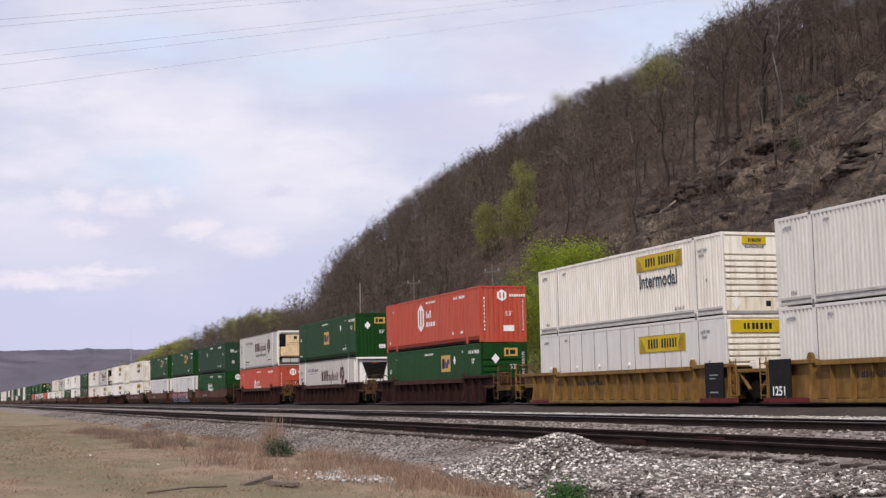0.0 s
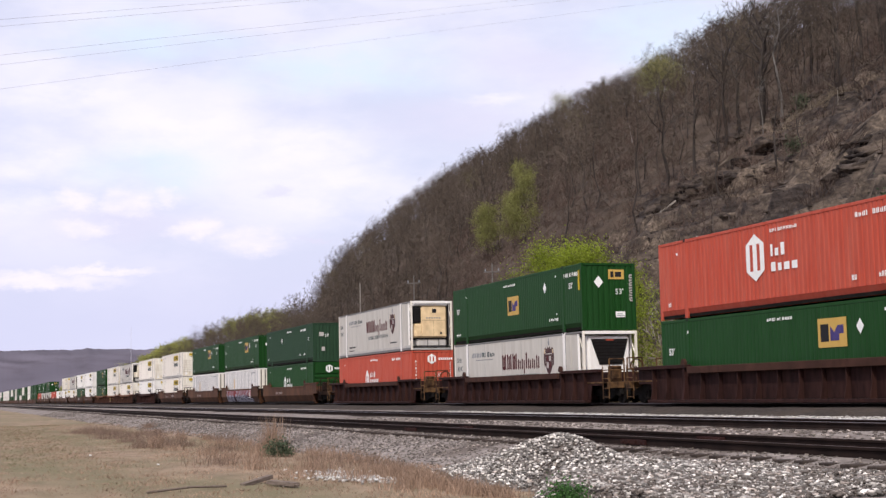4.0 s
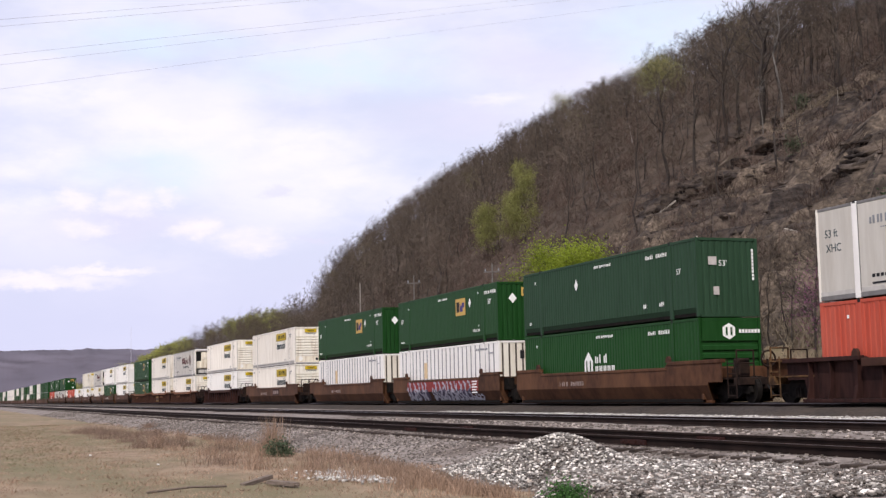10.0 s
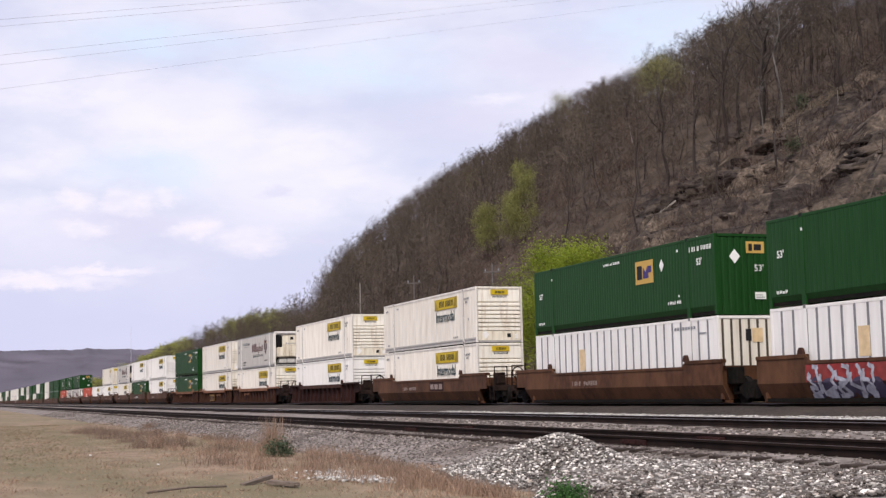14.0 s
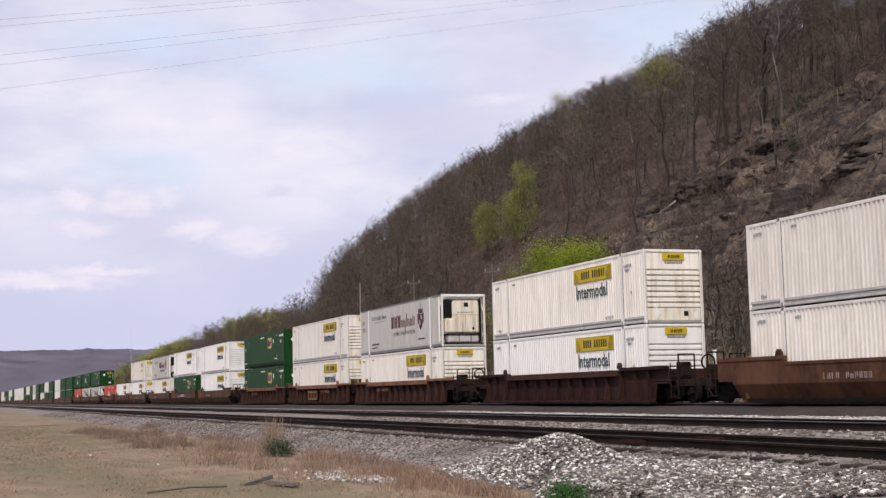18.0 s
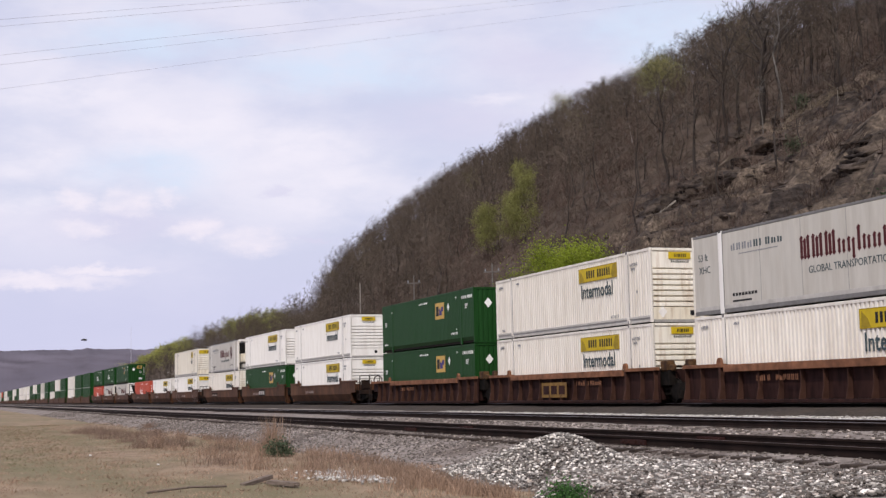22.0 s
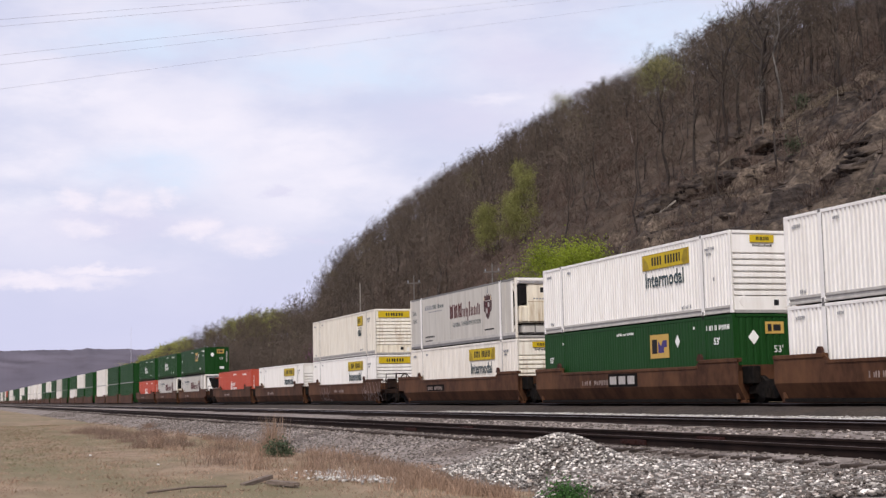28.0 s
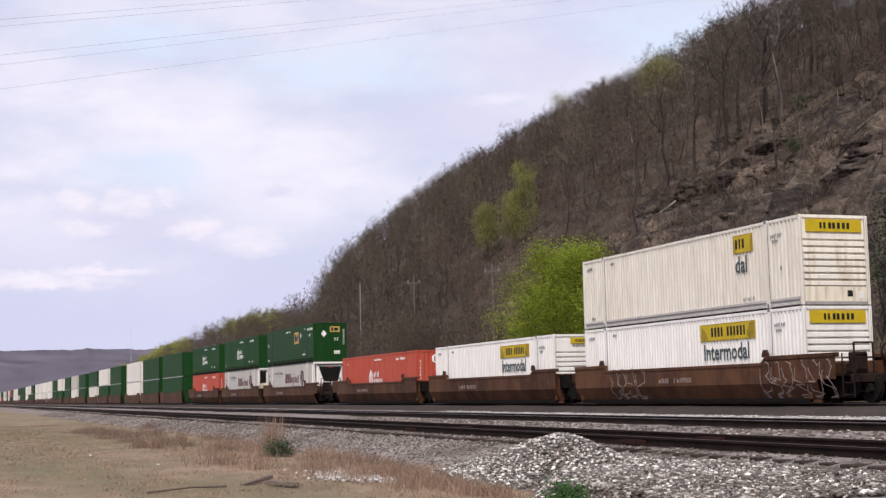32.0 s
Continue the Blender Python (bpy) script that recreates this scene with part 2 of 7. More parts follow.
STREAK = (1.6, 1.6, 0.22)
M = dict(
    white=mat("white_paint", (0.78, 0.74, 0.68), 0.5, var=0.06, scale=3, stretch=STREAK, dirt=(0.40, 0.335, 0.27), dirt_amt=0.45, dirt_scale=1.6, rnd=0.09),
    white_bright=mat("white_fresh_paint", (0.83, 0.81, 0.78), 0.45, var=0.05, scale=3, stretch=STREAK, dirt=(0.48, 0.42, 0.36), dirt_amt=0.3, dirt_scale=1.6),
    greywhite=mat("grey_white_paint", (0.66, 0.645, 0.61), 0.5, var=0.05, scale=3, stretch=STREAK, dirt=(0.45, 0.41, 0.36), dirt_amt=0.4, dirt_scale=1.4),
    cream=mat("aged_white_paint", (0.76, 0.72, 0.64), 0.5, var=0.08, scale=3, stretch=STREAK, dirt=(0.42, 0.32, 0.22), dirt_amt=0.35, dirt_scale=2.2, rnd=0.04),
    reefer=mat("grey_white_panel", (0.54, 0.515, 0.465), 0.45, var=0.06, scale=2, stretch=STREAK, dirt=(0.33, 0.285, 0.23), dirt_amt=0.5, dirt_scale=1.5),
    sill=mat("grey_painted_sill", (0.50, 0.48, 0.45), 0.5, var=0.10, scale=3, dirt=(0.25, 0.22, 0.19), dirt_amt=0.5, dirt_scale=2.0),
    darksill=mat("dark_grey_sill", (0.20, 0.195, 0.19), 0.5, 0.2, var=0.12, dirt=(0.10, 0.09, 0.08), dirt_amt=0.5),
    navy=mat("dark_blue_spray", (0.058, 0.048, 0.080), 0.6, var=0.3, scale=2),
    steel=mat("galvanised_rail", (0.36, 0.35, 0.335), 0.5, 0.1, var=0.12, dirt=(0.2, 0.175, 0.15), dirt_amt=0.5),
    green=mat("green_paint", (0.0086, 0.048, 0.0088), 0.5, var=0.12, scale=3, stretch=STREAK, dirt=(0.020, 0.060, 0.022), dirt_amt=0.5, dirt_scale=1.5, rnd=0.05),
    dullgreen=mat("weathered_green_paint", (0.021, 0.050, 0.027), 0.6, var=0.12, scale=3, stretch=STREAK, dirt=(0.03, 0.062, 0.038), dirt_amt=0.5, dirt_scale=1.5),
    red=mat("orange_red_paint", (0.44, 0.072, 0.043), 0.5, var=0.10, scale=3, stretch=STREAK, dirt=(0.40, 0.14, 0.10), dirt_amt=0.5, dirt_scale=1.5),
    brown=mat("brown_car_paint", (0.064, 0.0285, 0.0155), 0.65, var=0.35, scale=4, stretch=(1, 1, 0.6), dirt=(0.140, 0.066, 0.033), dirt_amt=0.85, dirt_scale=0.6, rnd=0.18, dirt_from=0.45, dirt_to=0.72),
    maroon=mat("dark_red_brown_car_paint", (0.027, 0.0112, 0.0098), 0.8, var=0.4, scale=4, stretch=(1.6, 1.6, 0.4), dirt=(0.065, 0.028, 0.020), dirt_amt=0.6, dirt_scale=0.8, rnd=0.15, dirt_from=0.50, dirt_to=0.76),
    rust=mat("rusty_edge", (0.205, 0.094, 0.053), 0.8, var=0.4, scale=3, dirt=(0.085, 0.040, 0.026), dirt_amt=0.7, dirt_scale=0.8, dirt_from=0.47, dirt_to=0.66),
    ribrust=mat("dull_rust_rib", (0.058, 0.027, 0.019), 0.8, var=0.4, scale=3, dirt=(0.026, 0.013, 0.011), dirt_amt=0.8, dirt_scale=1.5),
    ochre=mat("rusted_ochre_steel", (0.125, 0.068, 0.030), 0.8, var=0.4, scale=5, dirt=(0.030, 0.017, 0.012), dirt_amt=0.9, dirt_scale=2.0, dirt_from=0.42, dirt_to=0.6),
    carred=mat("red_car_paint", (0.25, 0.035, 0.035), 0.65, var=0.25, scale=4, dirt=(0.13, 0.05, 0.04), dirt_amt=0.6, dirt_scale=0.8),
    caryellow=mat("yellow_car_paint", (0.19, 0.108, 0.032), 0.65, var=0.3, scale=4, stretch=(1, 1, 0.4), dirt=(0.10, 0.054, 0.033), dirt_amt=0.85, dirt_scale=1.4, dirt_from=0.46),
    black=mat("black_parts", (0.012, 0.011, 0.011), 0.6, var=0.3),
    soot=mat("greasy_truck_steel", (0.008, 0.007, 0.0065), 0.9, 0.0, var=0.4, dirt=(0.02, 0.013, 0.010), dirt_amt=0.6, dirt_scale=3, spec=0.1),
    tread=mat("worn_wheel_steel", (0.012, 0.010, 0.009), 0.8, 0.0, var=0.3, spec=0.1),
    yellow=mat("yellow_sign", (0.54, 0.39, 0.018), 0.5, var=0.08, scale=3, dirt=(0.34, 0.25, 0.04), dirt_amt=0.5, dirt_scale=2.5),
    olive_ink=mat("mustard_shade", (0.30, 0.215, 0.02), 0.5, var=0.2, scale=4),
    gold=mat("amber_sign", (0.54, 0.345, 0.09), 0.5, var=0.12, scale=3, dirt=(0.36, 0.25, 0.10), dirt_amt=0.4, dirt_scale=3),
    ink=mat("black_lettering", (0.018, 0.018, 0.02), 0.6, var=0.1),
    teal=mat("slate_lettering", (0.05, 0.075, 0.085), 0.6, var=0.15),
    maroon_ink=mat("maroon_lettering", (0.075, 0.015, 0.018), 0.6, var=0.15),
    crestink=mat("dark_crest_print", (0.055, 0.022, 0.024), 0.6, var=0.5, scale=7, dirt=(0.16, 0.12, 0.11), dirt_amt=0.7, dirt_scale=6),
    blue_ink=mat("violet_lettering", (0.065, 0.05, 0.17), 0.6, var=0.15),
    grey_ink=mat("grey_lettering", (0.22, 0.23, 0.25), 0.6, var=0.1),
    letter=mat("white_lettering", (0.8, 0.8, 0.78), 0.5, var=0.06),
    buff=mat("stained_unit_cover", (0.72, 0.55, 0.33), 0.5, var=0.12, scale=3, dirt=(0.35, 0.2, 0.1), dirt_amt=0.5, dirt_scale=2),
    spray_blue=mat("pale_blue_spray", (0.36, 0.355, 0.41), 0.6, var=0.35, scale=5),
    spray_white=mat("faded_white_spray", (0.27, 0.21, 0.19), 0.6, var=0.3),
    railside=mat("rusty_rail_web", (0.020, 0.0125, 0.0105), 0.9, var=0.35, scale=3, dirt=(0.010, 0.008, 0.0075), dirt_amt=0.6, spec=0.1),
    railtop=mat("rail_head", (0.16, 0.14, 0.14), 0.45, 0.8, var=0.15, scale=2),
    railrust=mat("rusted_rail_head", (0.09, 0.065, 0.055), 0.6, 0.5, var=0.2, scale=2),
    tie=mat("weathered_tie", (0.050, 0.038, 0.032), 0.9, var=0.35, scale=6, stretch=(6, 0.6, 2), dirt=(0.03, 0.025, 0.022), dirt_amt=0.6, dirt_scale=2, rnd=0.3),
    ballast=mat("grey_ballast", (0.225, 0.196, 0.178), 0.95, var=0.5, scale=5, dirt=(0.118, 0.094, 0.081), dirt_amt=0.85, dirt_scale=0.45, bump=1.0, bump_scale=14, dirt_from=0.44, dirt_to=0.62),
    ballast_white=mat("pale_ballast", (0.62, 0.61, 0.60), 0.95, var=0.45, scale=12, dirt=(0.24, 0.22, 0.2), dirt_amt=0.4, dirt_scale=3.0, bump=1.0, bump_scale=14),
    stone=mat("limestone", (0.37, 0.345, 0.32), 0.9, var=0.2, scale=20, dirt=(0.15, 0.13, 0.115), dirt_amt=0.6, dirt_scale=0.7, island=0.62, skew=3.0),
    stone_grey=mat("dusty_stone", (0.214, 0.184, 0.164), 0.95, var=0.25, scale=20, dirt=(0.122, 0.099, 0.086), dirt_amt=0.6, dirt_scale=0.8, island=0.55, skew=5.0),
    grassland=mat("dry_turf", (0.265, 0.190, 0.135), 0.95, var=0.38, scale=1.6, stretch=(0.45, 1, 1), dirt=(0.160, 0.141, 0.082), dirt_amt=0.95, dirt_scale=0.16, bump=1.0, bump_scale=9, dirt_from=0.36, dirt_to=0.64),
    blade=mat("dead_grass", (0.338, 0.236, 0.170), 0.9, var=0.25, scale=0.5, island=0.3, trans=0.3),
    blade_green=mat("fresh_grass", (0.185, 0.172, 0.090), 0.9, var=0.2, island=0.35, trans=0.35),
    weed=mat("dark_weed_leaf", (0.088, 0.112, 0.068), 0.9, var=0.3, island=0.5, trans=0.35),
    litter=mat("leaf_litter", (0.066, 0.050, 0.039), 0.95, var=0.45, scale=0.5, dirt=(0.082, 0.060, 0.048), dirt_amt=0.6, dirt_scale=0.09, bump=1.0, bump_scale=0.8, relief=0.4),
    rock=mat("shale_outcrop", (0.036, 0.029, 0.026), 0.95, var=0.5, scale=1.6, stretch=(0.7, 0.7, 1.8), dirt=(0.115, 0.089, 0.071), dirt_amt=0.9, dirt_scale=0.4, bump=1.0, bump_scale=1.0, island=0.2, dirt_from=0.46, dirt_to=0.62, relief=0.6),
    bark=mat("grey_bark", (0.066, 0.055, 0.050), 0.95, var=0.35, scale=0.3, island=0.3, skew=6.0),
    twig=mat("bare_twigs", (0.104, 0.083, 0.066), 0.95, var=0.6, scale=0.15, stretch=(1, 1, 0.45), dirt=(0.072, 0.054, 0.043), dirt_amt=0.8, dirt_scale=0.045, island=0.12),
    pale_bark=mat("pale_bark", (0.30, 0.27, 0.24), 0.95, var=0.25, scale=0.5),
    lime=mat("spring_leaf_lime", (0.215, 0.265, 0.030), 0.7, var=0.3, scale=0.5, island=0.35, trans=0.3),
    olive=mat("spring_leaf_olive", (0.245, 0.245, 0.088), 0.75, var=0.25, scale=0.6, island=0.3, trans=0.4),
    bud=mat("opening_buds", (0.27, 0.26, 0.105), 0.8, var=0.25, scale=0.5, island=0.3, trans=0.35),
    evergreen=mat("dark_evergreen", (0.034, 0.046, 0.026), 0.85, var=0.3, island=0.4),
    blossom=mat("white_blossom", (0.62, 0.6, 0.56), 0.8, var=0.1, island=0.2, trans=0.2),
    pole=mat("weathered_pole", (0.15, 0.138, 0.128), 0.9, var=0.25, stretch=(4, 4, 0.5)),
    cable=mat("cable", (0.60, 0.59, 0.64), 0.6, var=0.05),
    farwood=mat("haze_tinted_ridge", (0.120, 0.106, 0.130), 1.0, var=0.35, scale=0.012, dirt=(0.080, 0.074, 0.096), dirt_amt=0.8, dirt_scale=0.006),
    redbud=mat("magenta_blossom", (0.19, 0.075, 0.14), 0.8, var=0.2, island=0.3, trans=0.3),
    signred=mat("orange_red_sign", (0.75, 0.07, 0.03), 0.5, var=0.05),
    stripbrown=mat("dark_brown_strip", (0.075, 0.060, 0.050), 0.6, var=0.3, scale=4, stretch=(1, 1, 0.3)),
    seam=mat("grey_seam_strip", (0.20, 0.20, 0.21), 0.6, var=0.2),
    weedstem=mat("red_brown_weed_stem", (0.215, 0.152, 0.118), 0.9, var=0.2, island=0.4, trans=0.2),
    endwhite=mat("pale_cream_end_paint", (0.83, 0.79, 0.70), 0.5, var=0.08, scale=3, stretch=STREAK, dirt=(0.40, 0.27, 0.16), dirt_amt=0.6, dirt_scale=2.4, rnd=0.05, dirt_from=0.50, dirt_to=0.72),
    stone_pale=mat("fresh_limestone", (0.42, 0.40, 0.375), 0.9, var=0.3, scale=20, island=0.55),
    soil=mat("bare_hill_soil", (0.134, 0.104, 0.080), 0.95, var=0.6, scale=3.0, dirt=(0.034, 0.027, 0.023), dirt_amt=0.95, dirt_scale=0.5, bump=1.0, bump_scale=1.4, dirt_from=0.40, dirt_to=0.62, relief=0.4),
    faded=mat("faded_white_lettering", (0.42, 0.39, 0.37), 0.6, var=0.15),
    farleaf=mat("hazy_spring_leaf", (0.30, 0.305, 0.085), 0.8, var=0.3, scale=0.05, island=0.3, trans=0.35),
    cinder_shade=mat("cinder_and_shade_bed", (0.050, 0.042, 0.038), 0.95, var=0.45, scale=9, dirt=(0.09, 0.07, 0.055), dirt_amt=0.6, dirt_scale=0.5, bump=1.0, bump_scale=14),
    deadbrush=mat("pale_dead_brush", (0.198, 0.160, 0.115), 0.95, var=0.5, scale=0.3, island=0.3),
    boardred=mat("dull_red_board", (0.125, 0.022, 0.024), 0.7, var=0.3, scale=4, dirt=(0.05, 0.02, 0.018), dirt_amt=0.6, dirt_scale=3),
    brush=mat("brown_brush", (0.096, 0.068, 0.056), 0.95, var=0.6, scale=0.08, island=0.2),
    buffdark=mat("grimy_seam", (0.34, 0.25, 0.15), 0.7, var=0.3),
    stained=mat("rust_streaked_cover", (0.74, 0.68, 0.56), 0.5, var=0.12, scale=3, stretch=STREAK, dirt=(0.36, 0.24, 0.13), dirt_amt=0.75, dirt_scale=1.8, dirt_from=0.50, dirt_to=0.70),
    sprout=mat("fresh_weed_leaf", (0.060, 0.135, 0.040), 0.85, var=0.3, island=0.5, trans=0.35),
    dirtysteel=mat("grimy_dark_steel", (0.016, 0.010, 0.0085), 0.85, var=0.4, scale=4, dirt=(0.060, 0.032, 0.020), dirt_amt=0.5, dirt_scale=2.5),
    crag=mat("weathered_crag", (0.073, 0.057, 0.047), 0.95, var=0.55, scale=0.9, stretch=(0.7, 0.7, 2.0), dirt=(0.028, 0.023, 0.020), dirt_amt=0.9, dirt_scale=0.6, bump=1.0, bump_scale=2.0, island=0.5, dirt_from=0.44, dirt_to=0.62, relief=0.2),
    plank=mat("broken_timber", (0.165, 0.13, 0.108), 0.9, var=0.35, stretch=(1, 8, 8)),
)


# ---- mesh helpers ----
def part(name, bm, material, parent=None, label="", at=None, smooth=False):
    """Links a bmesh as one mesh object under a thing or a part."""
    me = bpy.data.meshes.new(name)
    bm.to_mesh(me)
    bm.free()
    return part_of(name, me, material, parent, label, at, smooth)


def part_of(name, me, material, parent=None, label="", at=None, smooth=False):
    if material and not me.materials:
        me.materials.append(material)
    if smooth:
        me.polygons.foreach_set("use_smooth", [True] * len(me.polygons))
    ob = new(name, me)
    if parent:
        ob.parent = parent
    if at:
        ob.matrix_basis = at if isinstance(at, Matrix) else Matrix.Translation(at)
    if label:
        ob["label"] = label
    return ob


def box(bm, x0, x1, y0, y1, z0, z1):
    v = [bm.verts.new((x, y, z)) for z in (z0, z1) for y in (y0, y1) for x in (x0, x1)]
    for f in ((0, 2, 3, 1), (4, 5, 7, 6), (0, 1, 5, 4), (2, 6, 7, 3), (0, 4, 6, 2), (1, 3, 7, 5)):
        bm.faces.new([v[i] for i in f])


def boxes(*dims, bevel=0.0):
    bm = bmesh.new()
    for d in dims:
        box(bm, *d)
    if bevel:
        bmesh.ops.bevel(bm, geom=bm.edges[:], offset=bevel, segments=1, affect="EDGES")
    return bm


def bar(bm, a, b, r, n=6):
    """A round bar from a to b."""
    a, b = Vector(a), Vector(b)
    q = (b - a).to_track_quat("Z", "Y").to_matrix()
    rings = [[bm.verts.new(c + q @ Vector((r * math.cos(2 * math.pi * k / n), r * math.sin(2 * math.pi * k / n), 0))) for k in range(n)] for c in (a, b)]
    for k in range(n):
        bm.faces.new((rings[0][k], rings[0][(k + 1) % n], rings[1][(k + 1) % n], rings[1][k]))
    bm.faces.new(rings[0][::-1]), bm.faces.new(rings[1])


def bars(*ends, r=0.02, n=6):
    bm = bmesh.new()
    for a, b in ends:
        bar(bm, a, b, r, n)
    return bm


def corrugated(along, a, b, at, out, z0, z1, pitch, depth, groove=0.35, bm=None):
    """A wall of pressed ribs along x or y, from a to b: outer face at `at`, thickness towards -out."""
    bm = bm or bmesh.new()
    n = max(1, round((b - a) / pitch))
    p = (b - a) / n
    prof = []
    for i in range(n):
        s = a + i * p
        g = groove * p
        prof += [(s, 0.0), (s + p - g, 0.0), (s + p - 0.7 * g, depth), (s + p - 0.3 * g, depth)]
    prof.append((b, 0.0))
    pt = (lambda s, d, z: (s, at - out * d, z)) if along == "x" else (lambda s, d, z: (at - out * d, s, z))
    low = [bm.verts.new(pt(s, d, z0)) for s, d in prof]
    top = [bm.verts.new(pt(s, d, z1)) for s, d in prof]
    for i in range(len(prof) - 1):
        bm.faces.new((low[i], low[i + 1], top[i + 1], top[i]))
    back = [bm.verts.new(pt(s, depth + 0.02, z)) for s, z in ((a, z0), (b, z0), (b, z1), (a, z1))]
    bm.faces.new(back)
    bmesh.ops.recalc_face_normals(bm, faces=bm.faces[:])
    return bm


def quad_mesh(name, verts, faces, material=None):
    """Mesh from arrays: verts (n, 3), faces (m, k) with the same k corners each."""
    me = bpy.data.meshes.new(name)
    v, f = np.asarray(verts, np.float32), np.asarray(faces, np.int32)
    k = f.shape[1]
    me.vertices.add(len(v)), me.loops.add(f.size), me.polygons.add(len(f))
    me.vertices.foreach_set("co", v.ravel())
    me.loops.foreach_set("vertex_index", f.ravel())
    me.polygons.foreach_set("loop_start", np.arange(0, f.size, k, dtype=np.int32))
    me.update(calc_edges=True)
    if material:
        me.materials.append(material)
    return me


def text_mesh(words, size, material, bold=0.0):
    cu = bpy.data.curves.new("words", "FONT")
    cu.body, cu.size, cu.align_x, cu.extrude, cu.offset, cu.resolution_u = words, size, "LEFT", 0.003, bold, 2
    ob = new("words", cu)
    me = bpy.data.meshes.new_from_object(ob.evaluated_get(bpy.context.evaluated_depsgraph_get()))
    bpy.data.objects.remove(ob)
    me.materials.clear()
    me.materials.append(material)
    return me


SIDE = Matrix.Rotation(radians(90), 4, "X")            # upright on the side facing the camera
ENDW = Matrix.Rotation(radians(90), 4, "Z") @ SIDE     # upright on the end facing +x


def side_text(words, size, x, z, material, parent, y=-1.303, bold=0.0, wide=1.0):
    return part_of("lettering", text_mesh(words, size, material, bold), None, parent, at=Matrix.Translation((x, y, z)) @ SIDE @ Matrix.Diagonal((wide, 1, 1, 1)))


def end_text(words, size, y, z, material, parent, x=8.083):
    return part_of("lettering", text_mesh(words, size, material), None, parent, at=Matrix.Translation((x, y, z)) @ ENDW)


def side_bars(rows, material, parent, y=-1.297, name="lettering"):
    """Plain bars of writing on the side: rows of x0, x1, z0, z1."""
    return tagged(part(name, boxes(*[(a, b, y - 0.007, y, c, d) for a, b, c, d in rows]), material, parent), kind="stuff" if len(rows) > 1 else "")


def chars(x, z, n, h, pitch=None):
    """Unreadable characters: upright strokes of uneven height."""
    rs, p, out = random.Random(int(x * 100) + n), pitch or h * 0.85, []
    for i in range(n):
        a, w, k = x + i * p, p * 0.25, rs.random()
        out.append((a, a + w, z, z + h * (1.0 if k < 0.7 else 0.8)))
        if k > 0.2:
            out.append((a + 0.42 * p, a + 0.42 * p + w, z + (0.25 * h if k < 0.4 else 0), z + h * (1.0 if k < 0.8 else 0.7)))
    return out


def end_bars(rows, material, parent, x=8.077, name="lettering"):
    return tagged(part(name, boxes(*[(x, x + 0.007, a, b, c, d) for a, b, c, d in rows]), material, parent), kind="stuff" if len(rows) > 1 else "")


def prism(points, y0, y1):
    """A plate with the outline points (x, z), from y0 to y1."""
    bm = bmesh.new()
    a = [bm.verts.new((x, y0, z)) for x, z in points]
    b = [bm.verts.new((x, y1, z)) for x, z in points]
    n = len(points)
    bm.faces.new(a), bm.faces.new(b[::-1])
    for i in range(n):
        bm.faces.new((a[i], b[i], b[(i + 1) % n], a[(i + 1) % n]))
    bmesh.ops.recalc_face_normals(bm, faces=bm.faces[:])
    return bm


# ---- ground, hill and far ridge ----
def lerp_table(x, xs, ys):
    return np.interp(x, xs, ys)


# height of the skyline ridge, by bearing (distance back along the tracks over distance from them)
RIDGE_Q = (-9, 1.0, 1.61, 2.16, 2.97, 3.43, 3.78, 3.91, 4.02, 4.36, 4.8, 5.34, 6.15, 6.8, 8.15, 10, 13)
RIDGE_Z = (61, 68, 68.5, 67.0, 62.1, 54.8, 44.0, 33.5, 28.5, 29.5, 32, 33, 29, 29, 19, 7, 1)


def waves(x, y, seed, size):
    """Smooth bumps from -1 to 1, about `size` metres across."""
    rs = np.random.RandomState(seed)
    out = np.zeros(np.broadcast(x, y).shape)
    amp = 1.0
    for o in range(4):
        for _ in range(3):
            a, ph = rs.uniform(0, 2 * math.pi, 2)
            k = 2 * math.pi / size * 2 ** o * rs.uniform(0.7, 1.3)
            out = out + amp * np.sin(k * (x * math.cos(a) + y * math.sin(a)) + ph)
        amp *= 0.55
    return out / 5.0


def bare_face(x, y):
    """How far (0 to 1) a place of the slope is open rock and scree."""
    e = np.clip((x + 152.0 + 8 * waves(x, y, 6, 40)) / 14.0, 0, 1) * np.clip((99.0 + 7 * waves(x, y, 7, 35) - y) / 10.0, 0, 1) * np.clip((y - np.where(x > -112, 45, 52)) / 5.0, 0, 1)
    return e * np.clip(0.85 + 0.7 * waves(x, y, 5, 26), 0, 1)


def ground_z(x, y):
    x, y = np.asarray(x, float), np.asarray(y, float)
    low = -0.65 + 0.035 * waves(x, y, 1, 6) + 0.05 * waves(x, y, 2, 25)
    low = np.where((y > 9.3) & (y < 31), -0.9, low)
    u = np.clip((y - 42) / 108.0, 0, 1.0)
    h = lerp_table(-x / np.maximum(y, 1.0), RIDGE_Q, RIDGE_Z) * (0.82 * u + 0.18 * np.sin(u * math.pi / 2))
    h = h + np.clip(u * 6, 0, 1) * (2.2 * waves(x, y, 3, 45) + 0.8 * waves(x, y, 4, 14))
    b = bare_face(x, y)
    step = 3.6
    dip = 0.10 * x
    h = h + b * (1.5 * waves(x, y, 51, 11) + 1.0 * waves(x, y, 52, 5.0) + 0.35 * waves(x, y, 53, 3.0))
    h = h - dip + 0.8 * waves(x, y, 54, 16)
    h = dip + np.where(u > 0, h + b * 0.75 * (np.floor(h / step) * step + step * np.clip((h / step % 1) * 3.2 - 1.6, 0, 1) - h), h) - 0.8 * waves(x, y, 54, 16)
    fade = np.clip((x + 2400) / 700, 0, 1)
    return low + h * fade * (y > 42)


